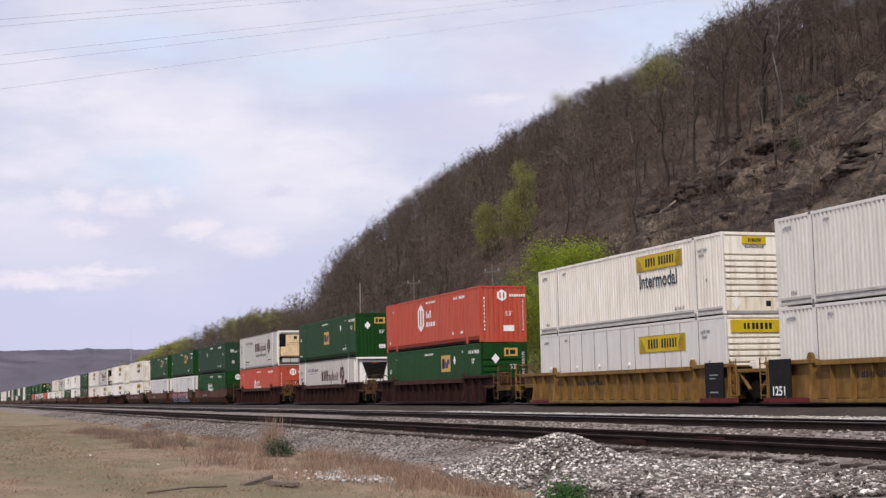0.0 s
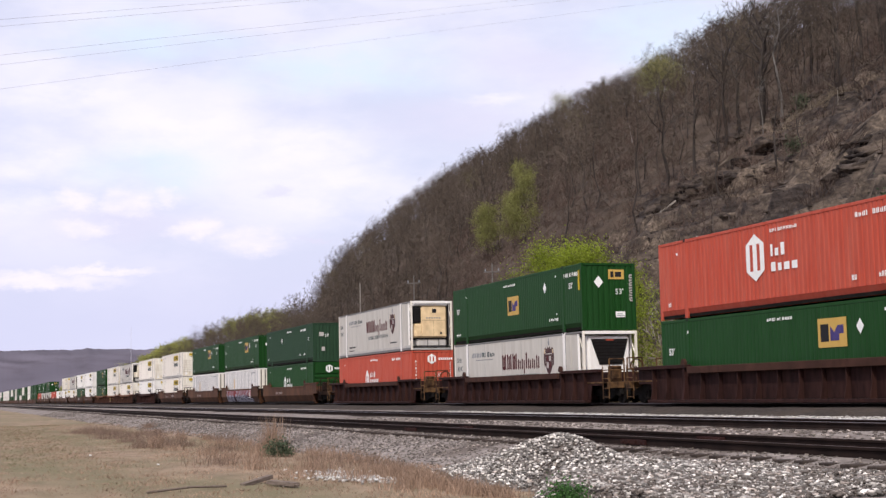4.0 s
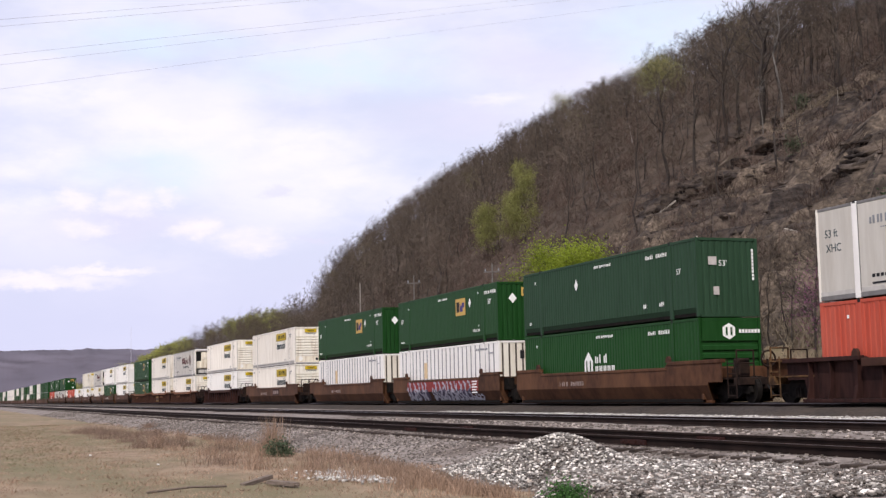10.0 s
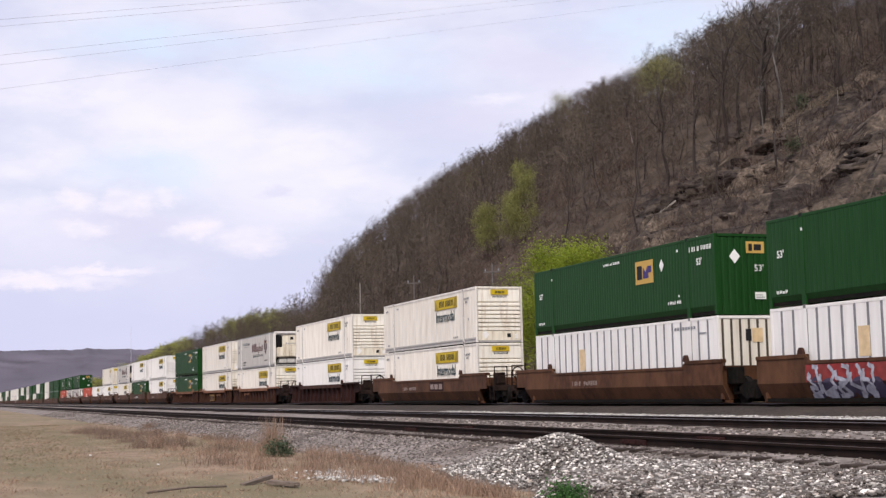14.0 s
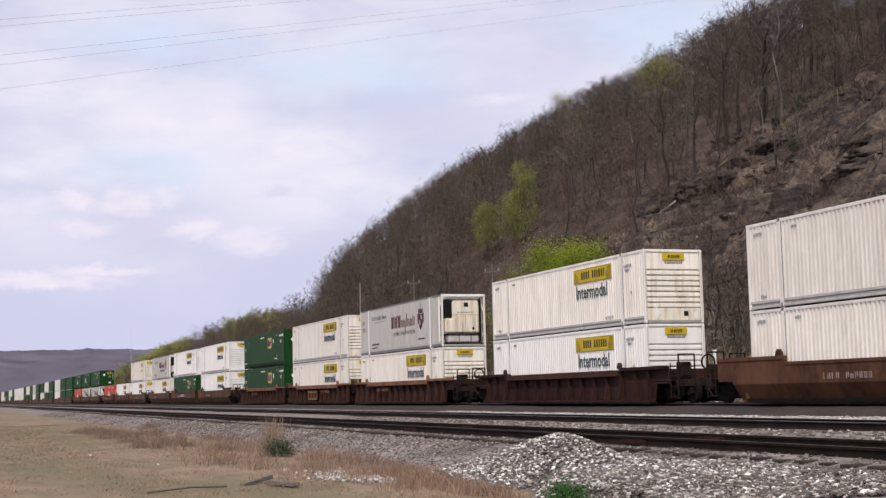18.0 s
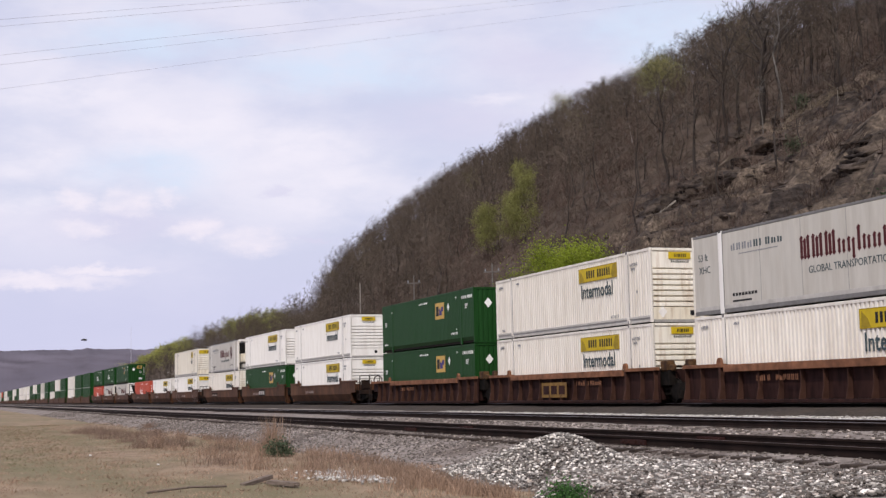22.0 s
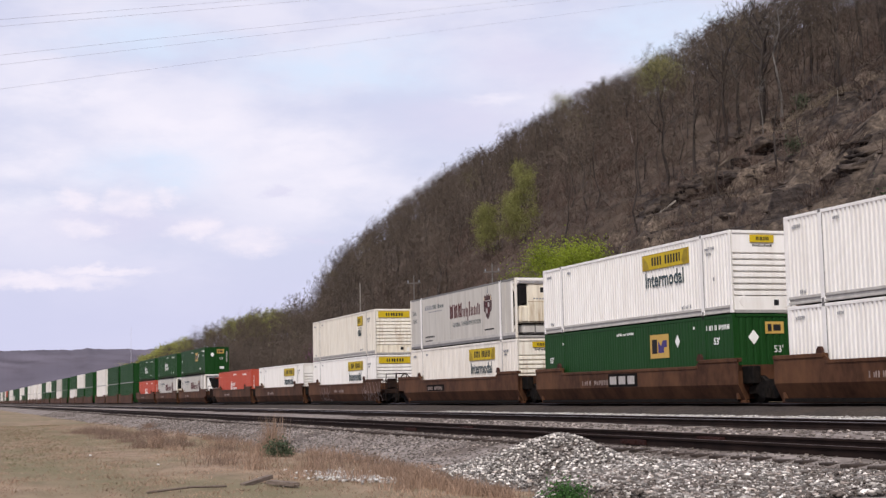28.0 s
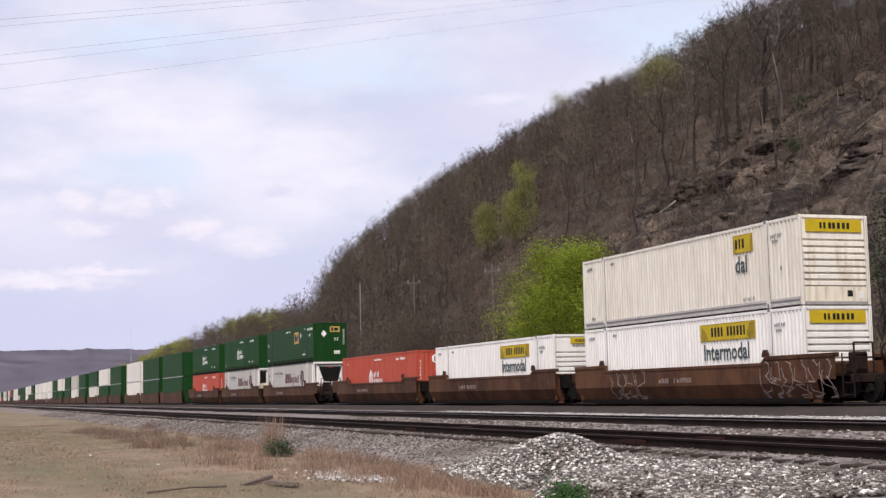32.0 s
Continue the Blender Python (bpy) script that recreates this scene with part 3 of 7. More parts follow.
def grid_mesh(name, xs, ys, zf):
    X, Y = np.meshgrid(xs, ys)
    v = np.stack([X, Y, zf(X, Y)], -1).reshape(-1, 3)
    nx = len(xs)
    i = (np.arange(len(ys) - 1)[:, None] * nx + np.arange(nx - 1)[None]).ravel()
    return quad_mesh(name, v, np.stack([i, i + 1, i + 1 + nx, i + nx], 1))


def build_ground():
    xs = np.concatenate([np.linspace(-4800, -1700, 16)[:-1], np.arange(-1700, -320, 8.0), np.arange(-320, -160, 2.0), np.arange(-160, -60, 0.8), np.arange(-60, 0, 0.6), np.arange(0, 500, 10.0), np.linspace(500, 1800, 8)])
    ys = np.concatenate([np.linspace(-1800, -40, 10)[:-1], np.arange(-40, 2, 4.0), np.arange(2, 12, 0.4), np.arange(12, 42, 3.0), np.arange(42, 102, 0.65), np.arange(102, 108, 1.0), np.arange(108, 160, 1.8), np.linspace(160, 500, 14), np.linspace(600, 4800, 10)])
    me = grid_mesh("ground", xs, ys, ground_z)
    me.materials.append(M["grassland"]), me.materials.append(M["litter"]), me.materials.append(M["rock"]), me.materials.append(M["soil"])
    n = len(me.polygons)
    c = np.empty(n * 3)
    me.polygons.foreach_get("center", c)
    c = c.reshape(-1, 3)
    level = 0.9 * np.clip((64 - c[:, 1]) / 10, 0, 1) + waves(c[:, 0] * 0.6 + c[:, 2] * 0.5, c[:, 1] + c[:, 2], 55, 22) + 0.6 * waves(c[:, 0] * 0.6, c[:, 1] + c[:, 2], 56, 7) > -0.02
    me.polygons.foreach_set("material_index", np.where((c[:, 1] < 30) | (c[:, 0] > -125) & (c[:, 1] < 47 + 3 * waves(c[:, 0], c[:, 1], 58, 12)), 0, np.where(bare_face(c[:, 0], c[:, 1]) > 0.35, np.where(level, 3, 2), 1)).astype(np.int32))
    me.polygons.foreach_set("use_smooth", np.ones(n, bool))
    ob = new("ground", me)
    tagged(ob, "dry grass flat rising to a steep brown wooded hillside", "ground", kind="structure")


build_ground()


def build_far_ridge():
    """A wooded ridge across the valley, far behind everything, its haze put into the colour."""
    xs = np.linspace(-1, 1, 760)
    rows = []
    for d, f in ((2900, 0.0), (3150, 0.62), (3400, 1.0), (3800, 0.9)):
        ang = radians(15.5) - xs * radians(26)
        top = 124 + 4 * waves(xs * 900, 0 * xs, 11, 300) + 3.0 * waves(xs * 900, 0 * xs, 12, 60) + 1.8 * waves(xs * 900, 0 * xs, 13, 14)
        rows.append(np.stack([-np.cos(ang - radians(12)) * d, np.sin(ang - radians(12)) * d, -2 + top * f], 1))
    v = np.concatenate(rows)
    n = len(xs)
    i = (np.arange(len(rows) - 1)[:, None] * n + np.arange(n - 1)[None]).ravel()
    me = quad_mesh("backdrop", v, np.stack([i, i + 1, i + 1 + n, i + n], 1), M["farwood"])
    tagged(new("backdrop", me), "distant wooded ridge across the valley in haze-tinted colour", "hill", kind="structure")


build_far_ridge()


def radio_mast():
    t = new("radio_mast")
    t.location = (-2977, 355.6, 95)
    part("mast", bars(((0, 0, -20), (0, 0, 58)), r=0.26, n=5), M["cable"], t)
    for z in (40, 52):
        part("antenna", bars(((-1.5, 0, z), (1.5, 0, z)), r=0.2, n=5), M["cable"], t)
    tagged(t, "thin grey radio mast on the distant ridge", "mast")


radio_mast()

# ---- tracks ----
TRACKS = (11.75, 18.85, 26.72)
TRAIN_Z = 0.24      # railhead of the track that carries the train


def ballast_z(x, y):
    prof_y = (8.2, 8.7, 9.9, 10.35, 10.9, 13.2, 15.2, 17.0, 20.6, 22.4, 24.0, 25.2, 28.4, 29.6, 31.5)
    prof_z = (-0.95, -0.66, -0.34, -0.25, -0.158, -0.158, -0.26, -0.175, -0.175, -0.16, -0.12, 0.145, 0.10, -0.3, -0.95)
    return np.interp(y, prof_y, prof_z) + 0.018 * waves(x, y, 21, 2.5) + 0.03 * waves(x, y, 22, 9) + np.clip(9.6 - y, 0, 1) * 0.13 * waves(x, y, 24, 4.0)


def build_ballast():
    xs = np.concatenate([np.linspace(-1900, -120, 60)[:-1], np.arange(-120, -5, 0.5), np.linspace(-5, 300, 20)])
    ys = np.concatenate([np.arange(8.2, 14, 0.3), np.arange(14, 31.6, 0.5)])
    me = grid_mesh("ballast_bed", xs, ys, ballast_z)
    me.materials.append(M["ballast"]), me.materials.append(M["ballast_white"]), me.materials.append(M["cinder_shade"])
    n = len(me.polygons)
    c = np.empty(n * 3)
    me.polygons.foreach_get("center", c)
    c = c.reshape(-1, 3)
    # dark cinder slope; past the rails, shade under the train set as bed colour
    me.polygons.foreach_set("material_index", ((c[:, 1] > 23.0) & (c[:, 1] < 23.7) & (c[:, 0] > -58 + 8 * waves(c[:, 0], c[:, 1], 9, 7))).astype(np.int32) + 2 * ((c[:, 1] > 27.4) | (c[:, 1] > 23.9) & (c[:, 1] < 25.9)))
    me.polygons.foreach_set("use_smooth", np.ones(n, bool))
    tagged(new("ballast_bed", me), "crushed grey stone ballast under three parallel tracks", "ballast", kind="structure")


build_ballast()
RAIL = [(-0.07, -0.18), (0.07, -0.18), (0.07, -0.165), (0.012, -0.14), (0.010, -0.05), (0.037, -0.035), (0.037, -0.008), (0.028, 0.0),
        (-0.028, 0.0), (-0.037, -0.008), (-0.037, -0.035), (-0.010, -0.05), (-0.012, -0.14), (-0.07, -0.165)]


def build_tracks():
    tie_bm = boxes((-0.115, 0.115, -1.3, 1.3, -0.34, -0.178), bevel=0.012)
    tie_me = bpy.data.meshes.new("tie")
    tie_bm.to_mesh(tie_me), tie_bm.free()
    tie_me.materials.append(M["tie"])
    rs = random.Random(4)
    for k, yc in enumerate(TRACKS):
        track = new("railway_track")
        track.location = (0, yc, TRAIN_Z if k == 2 else 0)
        tagged(track, ("rusty seldom used siding track on weathered timber ties", "main line track with worn shiny railheads on ballast", "main line track carrying the stack train")[k], "railway track", "tracks", "structure")
        for y in (-0.755, 0.755):
            bm = bmesh.new()
            cut = (-1900, -400, -120, -60, -30, 0, 300)
            rings = [[bm.verts.new((x, y + a, b)) for a, b in RAIL] for x in cut]
            for r0, r1 in zip(rings, rings[1:]):
                for i in range(len(RAIL)):
                    f = bm.faces.new((r0[i], r0[(i + 1) % len(RAIL)], r1[(i + 1) % len(RAIL)], r1[i]))
                    # bright head steel also on near faces, a lit edge put into the colour
                    f.material_index = 1 if i == 7 or (k == 2 and i in (8, 9)) or (k == 1 and i == 8) else 0
            bmesh.ops.recalc_face_normals(bm, faces=bm.faces[:])
            rail = part("rail", bm, M["railside"], track)
            rail.data.materials.append(M["railrust"] if k == 0 else M["railtop"])
            if k == 0:
                for x in (-33.5, -21.3):
                    jb = boxes((x - 0.45, x + 0.45, y - 0.06, y - 0.02, -0.14, -0.05), *[(x + d - 0.02, x + d + 0.02, y - 0.085, y - 0.06, -0.115, -0.075) for d in (-0.32, -0.12, 0.12, 0.32)])
                    part("joint_bar", jb, M["maroon"], track, "rusty bolted rail joint bar")
        near = {0: (-95, -5), 1: (-60, -15), 2: (-70, -25)}[k]
        x = near[0]
        while x < near[1]:
            x += 0.53 + rs.uniform(-0.03, 0.03)
            tie = part_of("tie", tie_me, None, track, at=pose(x, rs.uniform(-0.05, 0.05), rs.uniform(-0.012, 0.006), 0, 0, rs.uniform(-1.2, 1.2)))
        rest = bmesh.new()
        x = near[0]
        while x > -420:
            x -= 0.53
            box(rest, x - 0.115, x + 0.115, -1.3, 1.3, -0.34, -0.178)
        tagged(part("ties", rest, M["tie"], track), kind="stuff")


# ---- containers ----
HALF, WIDE, TALL = 8.075, 1.295, 2.896


def container_shell(name, body, rail, end_style, side_pitch, rib_depth, label, groove=0.35, sill=0.0):
    """The box common to all: ribbed sides, roof, ends, rails, corner posts, castings and stacking posts."""
    t = new(name)
    white = rail == M["steel"]
    part("side_wall", corrugated("x", -HALF + 0.12, HALF - 0.12, -WIDE + 0.012, -1, 0.33 if sill else 0.26, TALL - 0.10, side_pitch, rib_depth, groove), body, t)
    part("side_wall", corrugated("x", -HALF + 0.12, HALF - 0.12, WIDE - 0.012, 1, 0.17, TALL - 0.10, side_pitch * 2, rib_depth, groove), body, t)
    part("roof", boxes((-HALF + 0.1, HALF - 0.1, -WIDE + 0.06, WIDE - 0.06, TALL - 0.05, TALL - 0.012)), body, t)
    part("floor", boxes((-HALF + 0.1, HALF - 0.1, -WIDE + 0.06, WIDE - 0.06, 0.04, 0.15)), M["soot"], t)
    for s in (-1, 1):
        y0, y1 = (-WIDE, -WIDE + 0.1) if s < 0 else (WIDE - 0.1, WIDE)
        part("top_rail", boxes((-HALF + 0.1, HALF - 0.1, y0, y1, TALL - 0.11, TALL - 0.006), bevel=0.008), body, t)
        if sill:
            part("bottom_rail", prism([(y0, 0.34), (y0 + 0.02, 0.30), (y0 + 0.14, 0.03), (y0 + 0.24, 0.03), (y0 + 0.12, 0.34)] if s < 0 else [(y1, 0.34), (y1 - 0.02, 0.30), (y1 - 0.14, 0.03), (y1 - 0.24, 0.03), (y1 - 0.12, 0.34)], -HALF + 0.1, HALF - 0.1), rail, t).matrix_basis = Matrix(((0, 1, 0, 0), (1, 0, 0, 0), (0, 0, 1, 0), (0, 0, 0, 1)))
        else:
            a, b = -HALF + 0.1, HALF - 0.1
            part("bottom_rail", boxes((a, b, y0, y1, 0.19, 0.28), bevel=0.008), M["sill"], t)
            part("rail_web", boxes((a, b, y0 + 0.03, y1 - 0.03, 0.10, 0.19)), M["steel"], t)
            part("bottom_rail", boxes((a, b, y0, y1, 0.02, 0.10), bevel=0.008), M["sill"], t)
        for x in (-HALF, HALF - 0.14):
            part("corner_post", boxes((x, x + 0.14, y0, y1, 0.0, TALL), bevel=0.01), body, t)
        for x in (-6.1, 6.1):
            part("stacking_post", boxes((x - 0.11, x + 0.11, y0 - 0.004 * (s < 0), y1 + 0.004 * (s > 0), 0.0, TALL + 0.004), bevel=0.008), body, t)
            part("casting", boxes((x - 0.08, x + 0.08, y0 - 0.008 * (s < 0), y1 + 0.008 * (s > 0), TALL - 0.10, TALL + 0.03), bevel=0.01), M["darksill"] if white else M["black"], t, "dark steel corner casting")
            if white:
                part("post_groove", boxes((x + 0.112, x + 0.135, y0 - 0.003 * (s < 0), y1 + 0.003 * (s > 0), 0.28, TALL - 0.12)), M["darksill"], t)
                part("lock_pocket", boxes((x - 0.06, x + 0.06, y0 - 0.012 * (s < 0), y1 + 0.012 * (s > 0), 0.0, 0.14), bevel=0.01), M["darksill"], t)
    part("end_wall", corrugated("y", -WIDE + 0.1, WIDE - 0.1, -HALF + 0.03, -1, 0.05, TALL - 0.05, 0.28, 0.035), body, t)
    if end_style == "vertical":
        part("end_wall", corrugated("y", -WIDE + 0.1, WIDE - 0.1, HALF - 0.012, 1, 0.1, TALL - 0.12, 0.27, 0.04, 0.5), body, t)
    elif end_style == "stripes":
        part("end_wall", boxes((HALF - 0.08, HALF - 0.03, -WIDE + 0.11, WIDE - 0.11, 0.1, TALL - 0.1)), M["cream"], t)
        for y in (-1.08, -0.72, -0.36, 0.0, 0.36, 0.72, 1.08):
            part("seam_strip", boxes((HALF - 0.04, HALF - 0.018, y - 0.045, y + 0.045, 0.1, TALL - 0.12)), M["stripbrown"], t)
    elif end_style == "slats":
        # this end is paler and creamier than the sides
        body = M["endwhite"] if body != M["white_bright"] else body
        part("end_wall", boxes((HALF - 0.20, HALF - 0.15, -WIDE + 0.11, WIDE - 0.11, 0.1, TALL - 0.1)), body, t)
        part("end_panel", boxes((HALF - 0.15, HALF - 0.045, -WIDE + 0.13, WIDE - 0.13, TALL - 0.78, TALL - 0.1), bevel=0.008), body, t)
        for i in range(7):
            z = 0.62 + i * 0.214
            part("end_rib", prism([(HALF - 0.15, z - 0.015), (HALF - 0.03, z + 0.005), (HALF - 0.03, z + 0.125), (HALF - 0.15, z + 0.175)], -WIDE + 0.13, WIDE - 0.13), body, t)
        for y in (-WIDE + 0.06, WIDE - 0.06):
            part("post_edge", boxes((HALF - 0.02, HALF + 0.004, y - 0.012, y + 0.012, 0.1, TALL - 0.1)), M["sill"], t)
        part("end_panel", boxes((HALF - 0.15, HALF - 0.030, -WIDE + 0.13, WIDE - 0.13, 0.1, 0.58), bevel=0.008), M["stained"] if body == M["endwhite"] else body, t)
        part("end_fitting", boxes((HALF - 0.034, HALF - 0.015, 0.42, 0.62, 0.26, 0.46), bevel=0.008), M["ink"], t, "dark square fitting")
        part("end_fitting", boxes((HALF - 0.034, HALF - 0.012, 0.85, 1.02, 0.18, 0.42), bevel=0.008), M["white_bright"], t, "pale latch plate")
    elif end_style == "louvre":
        part("end_wall", boxes((HALF - 0.10, HALF - 0.065, -WIDE + 0.13, WIDE - 0.13, 0.1, TALL - 0.1)), body, t)
        part("end_panel", boxes((HALF - 0.065, HALF - 0.004, -WIDE + 0.13, WIDE - 0.13, TALL - 0.85, TALL - 0.1), bevel=0.008), body, t)
        for i in range(6):
            z = 0.2 + i * 0.3
            part("end_rib", boxes((HALF - 0.07, HALF - 0.006, -WIDE + 0.13, WIDE - 0.13, z, z + 0.2), bevel=0.025), body, t)
    else:
        part("end_wall", corrugated("y", -WIDE + 0.1, WIDE - 0.1, HALF - 0.012, 1, 0.1, TALL - 0.12, 0.6, 0.02, 0.12), body, t)
    part("end_sill", boxes((HALF - 0.12, HALF, -WIDE + 0.13, WIDE - 0.13, 0.0, 0.1)), rail, t)
    part("end_header", boxes((HALF - 0.12, HALF - 0.001, -WIDE + 0.13, WIDE - 0.13, TALL - 0.1, TALL - 0.004)), body, t)
    tagged(t, label, "container")
    return t


def yellow_sign(t, x0, x1, z0, z1):
    s = part("sign", boxes((x0, x1, -WIDE - 0.006, -WIDE, z0, z1)), M["yellow"], t, "yellow sign panel with dark bars")
    w, h = x1 - x0, z1 - z0
    y0, y1 = -WIDE - 0.012, -WIDE - 0.006
    if w > 2:
        strokes = [(0.21, 0.245), (0.27, 0.305), (0.33, 0.365), (0.39, 0.42), (0.50, 0.535), (0.56, 0.595), (0.62, 0.65), (0.675, 0.71), (0.735, 0.77), (0.795, 0.82)]
    else:
        strokes = [(0.12, 0.22), (0.3, 0.38), (0.46, 0.56)]
    part("sign_mark", boxes(*[(x0 + a * w, x0 + b * w, y0, y1, z0 + 0.24 * h, z0 + 0.78 * h) for a, b in strokes]), M["ink"], s)["kind"] = "stuff"
    for pts in ([(0.02, 0.06), (0.15, 0.06), (0.11, 0.5), (0.03, 0.9)], [(0.98, 0.06), (0.98, 0.94), (0.90, 0.9), (0.85, 0.3), (0.88, 0.06)]):
        part("sign_mark", prism([(x0 + a * w, z0 + b * h) for a, b in pts], y0 + 0.003, y1), M["olive_ink"], s, "darker mustard corner shape")
    part("sign_frame", boxes((x0, x1, y0 + 0.002, y1, z0, z0 + 0.025), (x0, x1, y0 + 0.002, y1, z1 - 0.025, z1), (x0, x0 + 0.025, y0 + 0.002, y1, z0 + 0.025, z1 - 0.025), (x1 - 0.025, x1, y0 + 0.002, y1, z0 + 0.025, z1 - 0.025)), M["olive_ink"], s)


def end_sign(t, y0, y1, z0, z1):
    s = part("sign", boxes((HALF - 0.046, HALF + 0.006, y0, y1, z0, z1)), M["yellow"], t, "yellow sign panel with dark bars")
    w, h = y1 - y0, z1 - z0
    part("sign_mark", boxes(*[(HALF + 0.006, HALF + 0.012, y0 + a * w, y0 + b * w, z0 + 0.25 * h, z0 + 0.75 * h) for a, b in ((0.24, 0.28), (0.31, 0.35), (0.40, 0.45), (0.47, 0.52), (0.56, 0.61), (0.65, 0.70), (0.73, 0.78))]), M["ink"], s)["kind"] = "stuff"


def yellow_sign_box(variant, body, label, pitch=0.215, depth=0.10):
    """White 53-foot box with a yellow sign. Variants: full, plain (sign only), part (the sign's right half), small."""
    t = container_shell("shipping_container", body, M["steel"], "slats", pitch, depth, label, 0.5 if pitch < 1 else 0.35)
    zs = 2.0
    if variant in ("full", "wide"):
        yellow_sign(t, 1.62, 5.25, zs, zs + 0.60)
        side_text("Intermodal", 0.80, 1.80, zs - 0.66, M["teal"], t, bold=0.012, wide=0.86)
    elif variant == "plain":
        yellow_sign(t, 1.62, 5.25, 1.75, 2.4)
        for i in range(10):
            part("seam_strip", boxes((-6.1 + 1.22 * i - 0.014, -6.1 + 1.22 * i + 0.014, -WIDE - 0.002, -WIDE + 0.02, 0.28, TALL - 0.11)), M["seam"], t)
        for x in (-7.0, -4.2, -2.0, 0.7, 5.7):
            part("vent", bars(((x, -WIDE + 0.01, 1.35), (x, -WIDE - 0.03, 1.35)), r=0.075, n=10), M["white_bright"], t, "small round white vent")
    elif variant == "part":
        yellow_sign(t, 4.07, 5.32, zs, zs + 0.62)
        side_text("dal", 0.80, 4.15, zs - 0.66, M["teal"], t, bold=0.012, wide=0.86)
    if variant == "plain":
        end_sign(t, -1.05, 1.05, TALL - 0.62, TALL - 0.18)
    elif variant in ("part", "wide"):
        end_sign(t, -1.05, 1.05, TALL - 0.55, TALL - 0.15)
    elif variant != "none":
        end_sign(t, -0.45, 0.5, TALL - 0.42, TALL - 0.16)
    if variant not in ("part", "wide"):
        end_bars([(-0.34 + 0.08 * i, -0.29 + 0.08 * i, TALL - 0.57, TALL - 0.50 + 0.02 * (i % 3 == 0)) for i in range(10)], M["ink"], t, HALF - 0.046)
        part("placard", prism([(-0.98, 0.40), (-0.79, 0.16), (-0.60, 0.40), (-0.79, 0.64)], 0, 0.008), M["white_bright"], t, "white diamond placard").matrix_basis = Matrix.Translation((HALF - 0.02, 0, 0)) @ Matrix.Rotation(radians(90), 4, "Z")
    side_bars(chars(-7.3, 0.34, 4, 0.12) + chars(4.6, 0.34, 7, 0.12) + chars(6.4, 2.3, 7, 0.12) + chars(6.5, 2.12, 4, 0.1) + chars(-7.6, 2.45, 5, 0.12) + chars(-5.4, 2.5, 4, 0.1) + [(6.9, 6.98, 1.2, 1.32)], M["grey_ink"], t)
    return t


def amber_logo(t, x0, x1, z0, z1):
    s = part("logo_panel", boxes((x0, x1, -WIDE - 0.006, -WIDE, z0, z1)), M["gold"], t, "amber logo panel with dark shapes")
    w, h = x1 - x0, z1 - z0
    y = -WIDE - 0.012
    part("logo_shape", boxes((x0 + 0.1 * w, x0 + 0.38 * w, y, y + 0.006, z0 + 0.2 * h, z0 + 0.8 * h)), M["ink"], s)
    part("logo_shape", prism([(x0 + a * w, z0 + b * h) for a, b in ((0.44, 0.22), (0.44, 0.72), (0.58, 0.5), (0.70, 0.74), (0.9, 0.74), (0.9, 0.45), (0.74, 0.45), (0.74, 0.22))], y, y + 0.006), M["blue_ink"], s)


def amber_box(body, label, yellow_post=False, end_style="vertical"):
    """Green 53-foot box with an amber logo panel."""
    t = container_shell("shipping_container", body, body, end_style, 0.22, 0.007, label, 0.4, sill=1)
    if yellow_post:
        amber_logo(t, -0.35, 1.05, 1.1, 2.0)
    else:
        amber_logo(t, 2.03, 3.5, 1.52, 2.42)
    part("placard", prism([(3.99, 2.1), (4.17, 1.86), (4.35, 2.1), (4.17, 2.34)], -WIDE - 0.008, -WIDE - 0.001), M["letter"], t, "white diamond placard")
    side_text("53'", 0.34, 6.78, 1.87, M["letter"], t, bold=0.008)
    side_text("53'", 0.34, -7.5, 1.6, M["letter"], t, bold=0.008)
    side_bars(chars(-0.8, 2.5, 10, 0.10, 0.15) + chars(6.3, 2.38, 4, 0.17, 0.19) + chars(7.15, 2.38, 4, 0.17, 0.19)
              + [(-6.1, -6.02, 2.35, 2.45), (5.36, 5.46, 2.48, 2.58), (5.4, 5.48, 0.8, 0.88)]
              + chars(-7.6, 0.42, 4, 0.11, 0.17) + chars(4.6, 0.55, 6, 0.13, 0.17), M["letter"], t)
    end_bars([(1.0 + 0.03 * (i % 2), 1.13, 1.25 + 0.11 * i, 1.31 + 0.11 * i) for i in range(11)] + [(0.98, 1.03, 1.3 + 0.16 * i, 1.4 + 0.16 * i) for i in range(7)], M["faded"], t)
    s = part("logo_panel", boxes((HALF - 0.006, HALF + 0.003, 0.0, 0.75, 2.2, 2.62)), M["gold"], t, "amber logo panel with dark shapes")
    end_bars([(0.1, 0.25, 2.28, 2.54), (0.32, 0.62, 2.3, 2.52)], M["ink"], s, HALF + 0.003, "logo_shape")
    end_text("53'", 0.34, 0.3, 1.55, M["letter"], t)
    end_bars([(0.3, 0.75, 0.55, 0.80)], M["letter"], t)
    end_bars([(0.34, 0.71, 0.60, 0.63), (0.34, 0.62, 0.68, 0.71)], M["grey_ink"], t, 8.085)
    part("placard", prism([(-0.70, 2.08), (-0.48, 1.82), (-0.26, 2.08), (-0.48, 2.34)], 0, 0.008), M["letter"], t, "white diamond placard").matrix_basis = Matrix.Translation((HALF + 0.004, 0, 0)) @ Matrix.Rotation(radians(90), 4, "Z")
    if yellow_post:
        side_bars([(7.74, 7.9, 1.75, 2.6)], M["yellow"], t, name="marking")
    return t


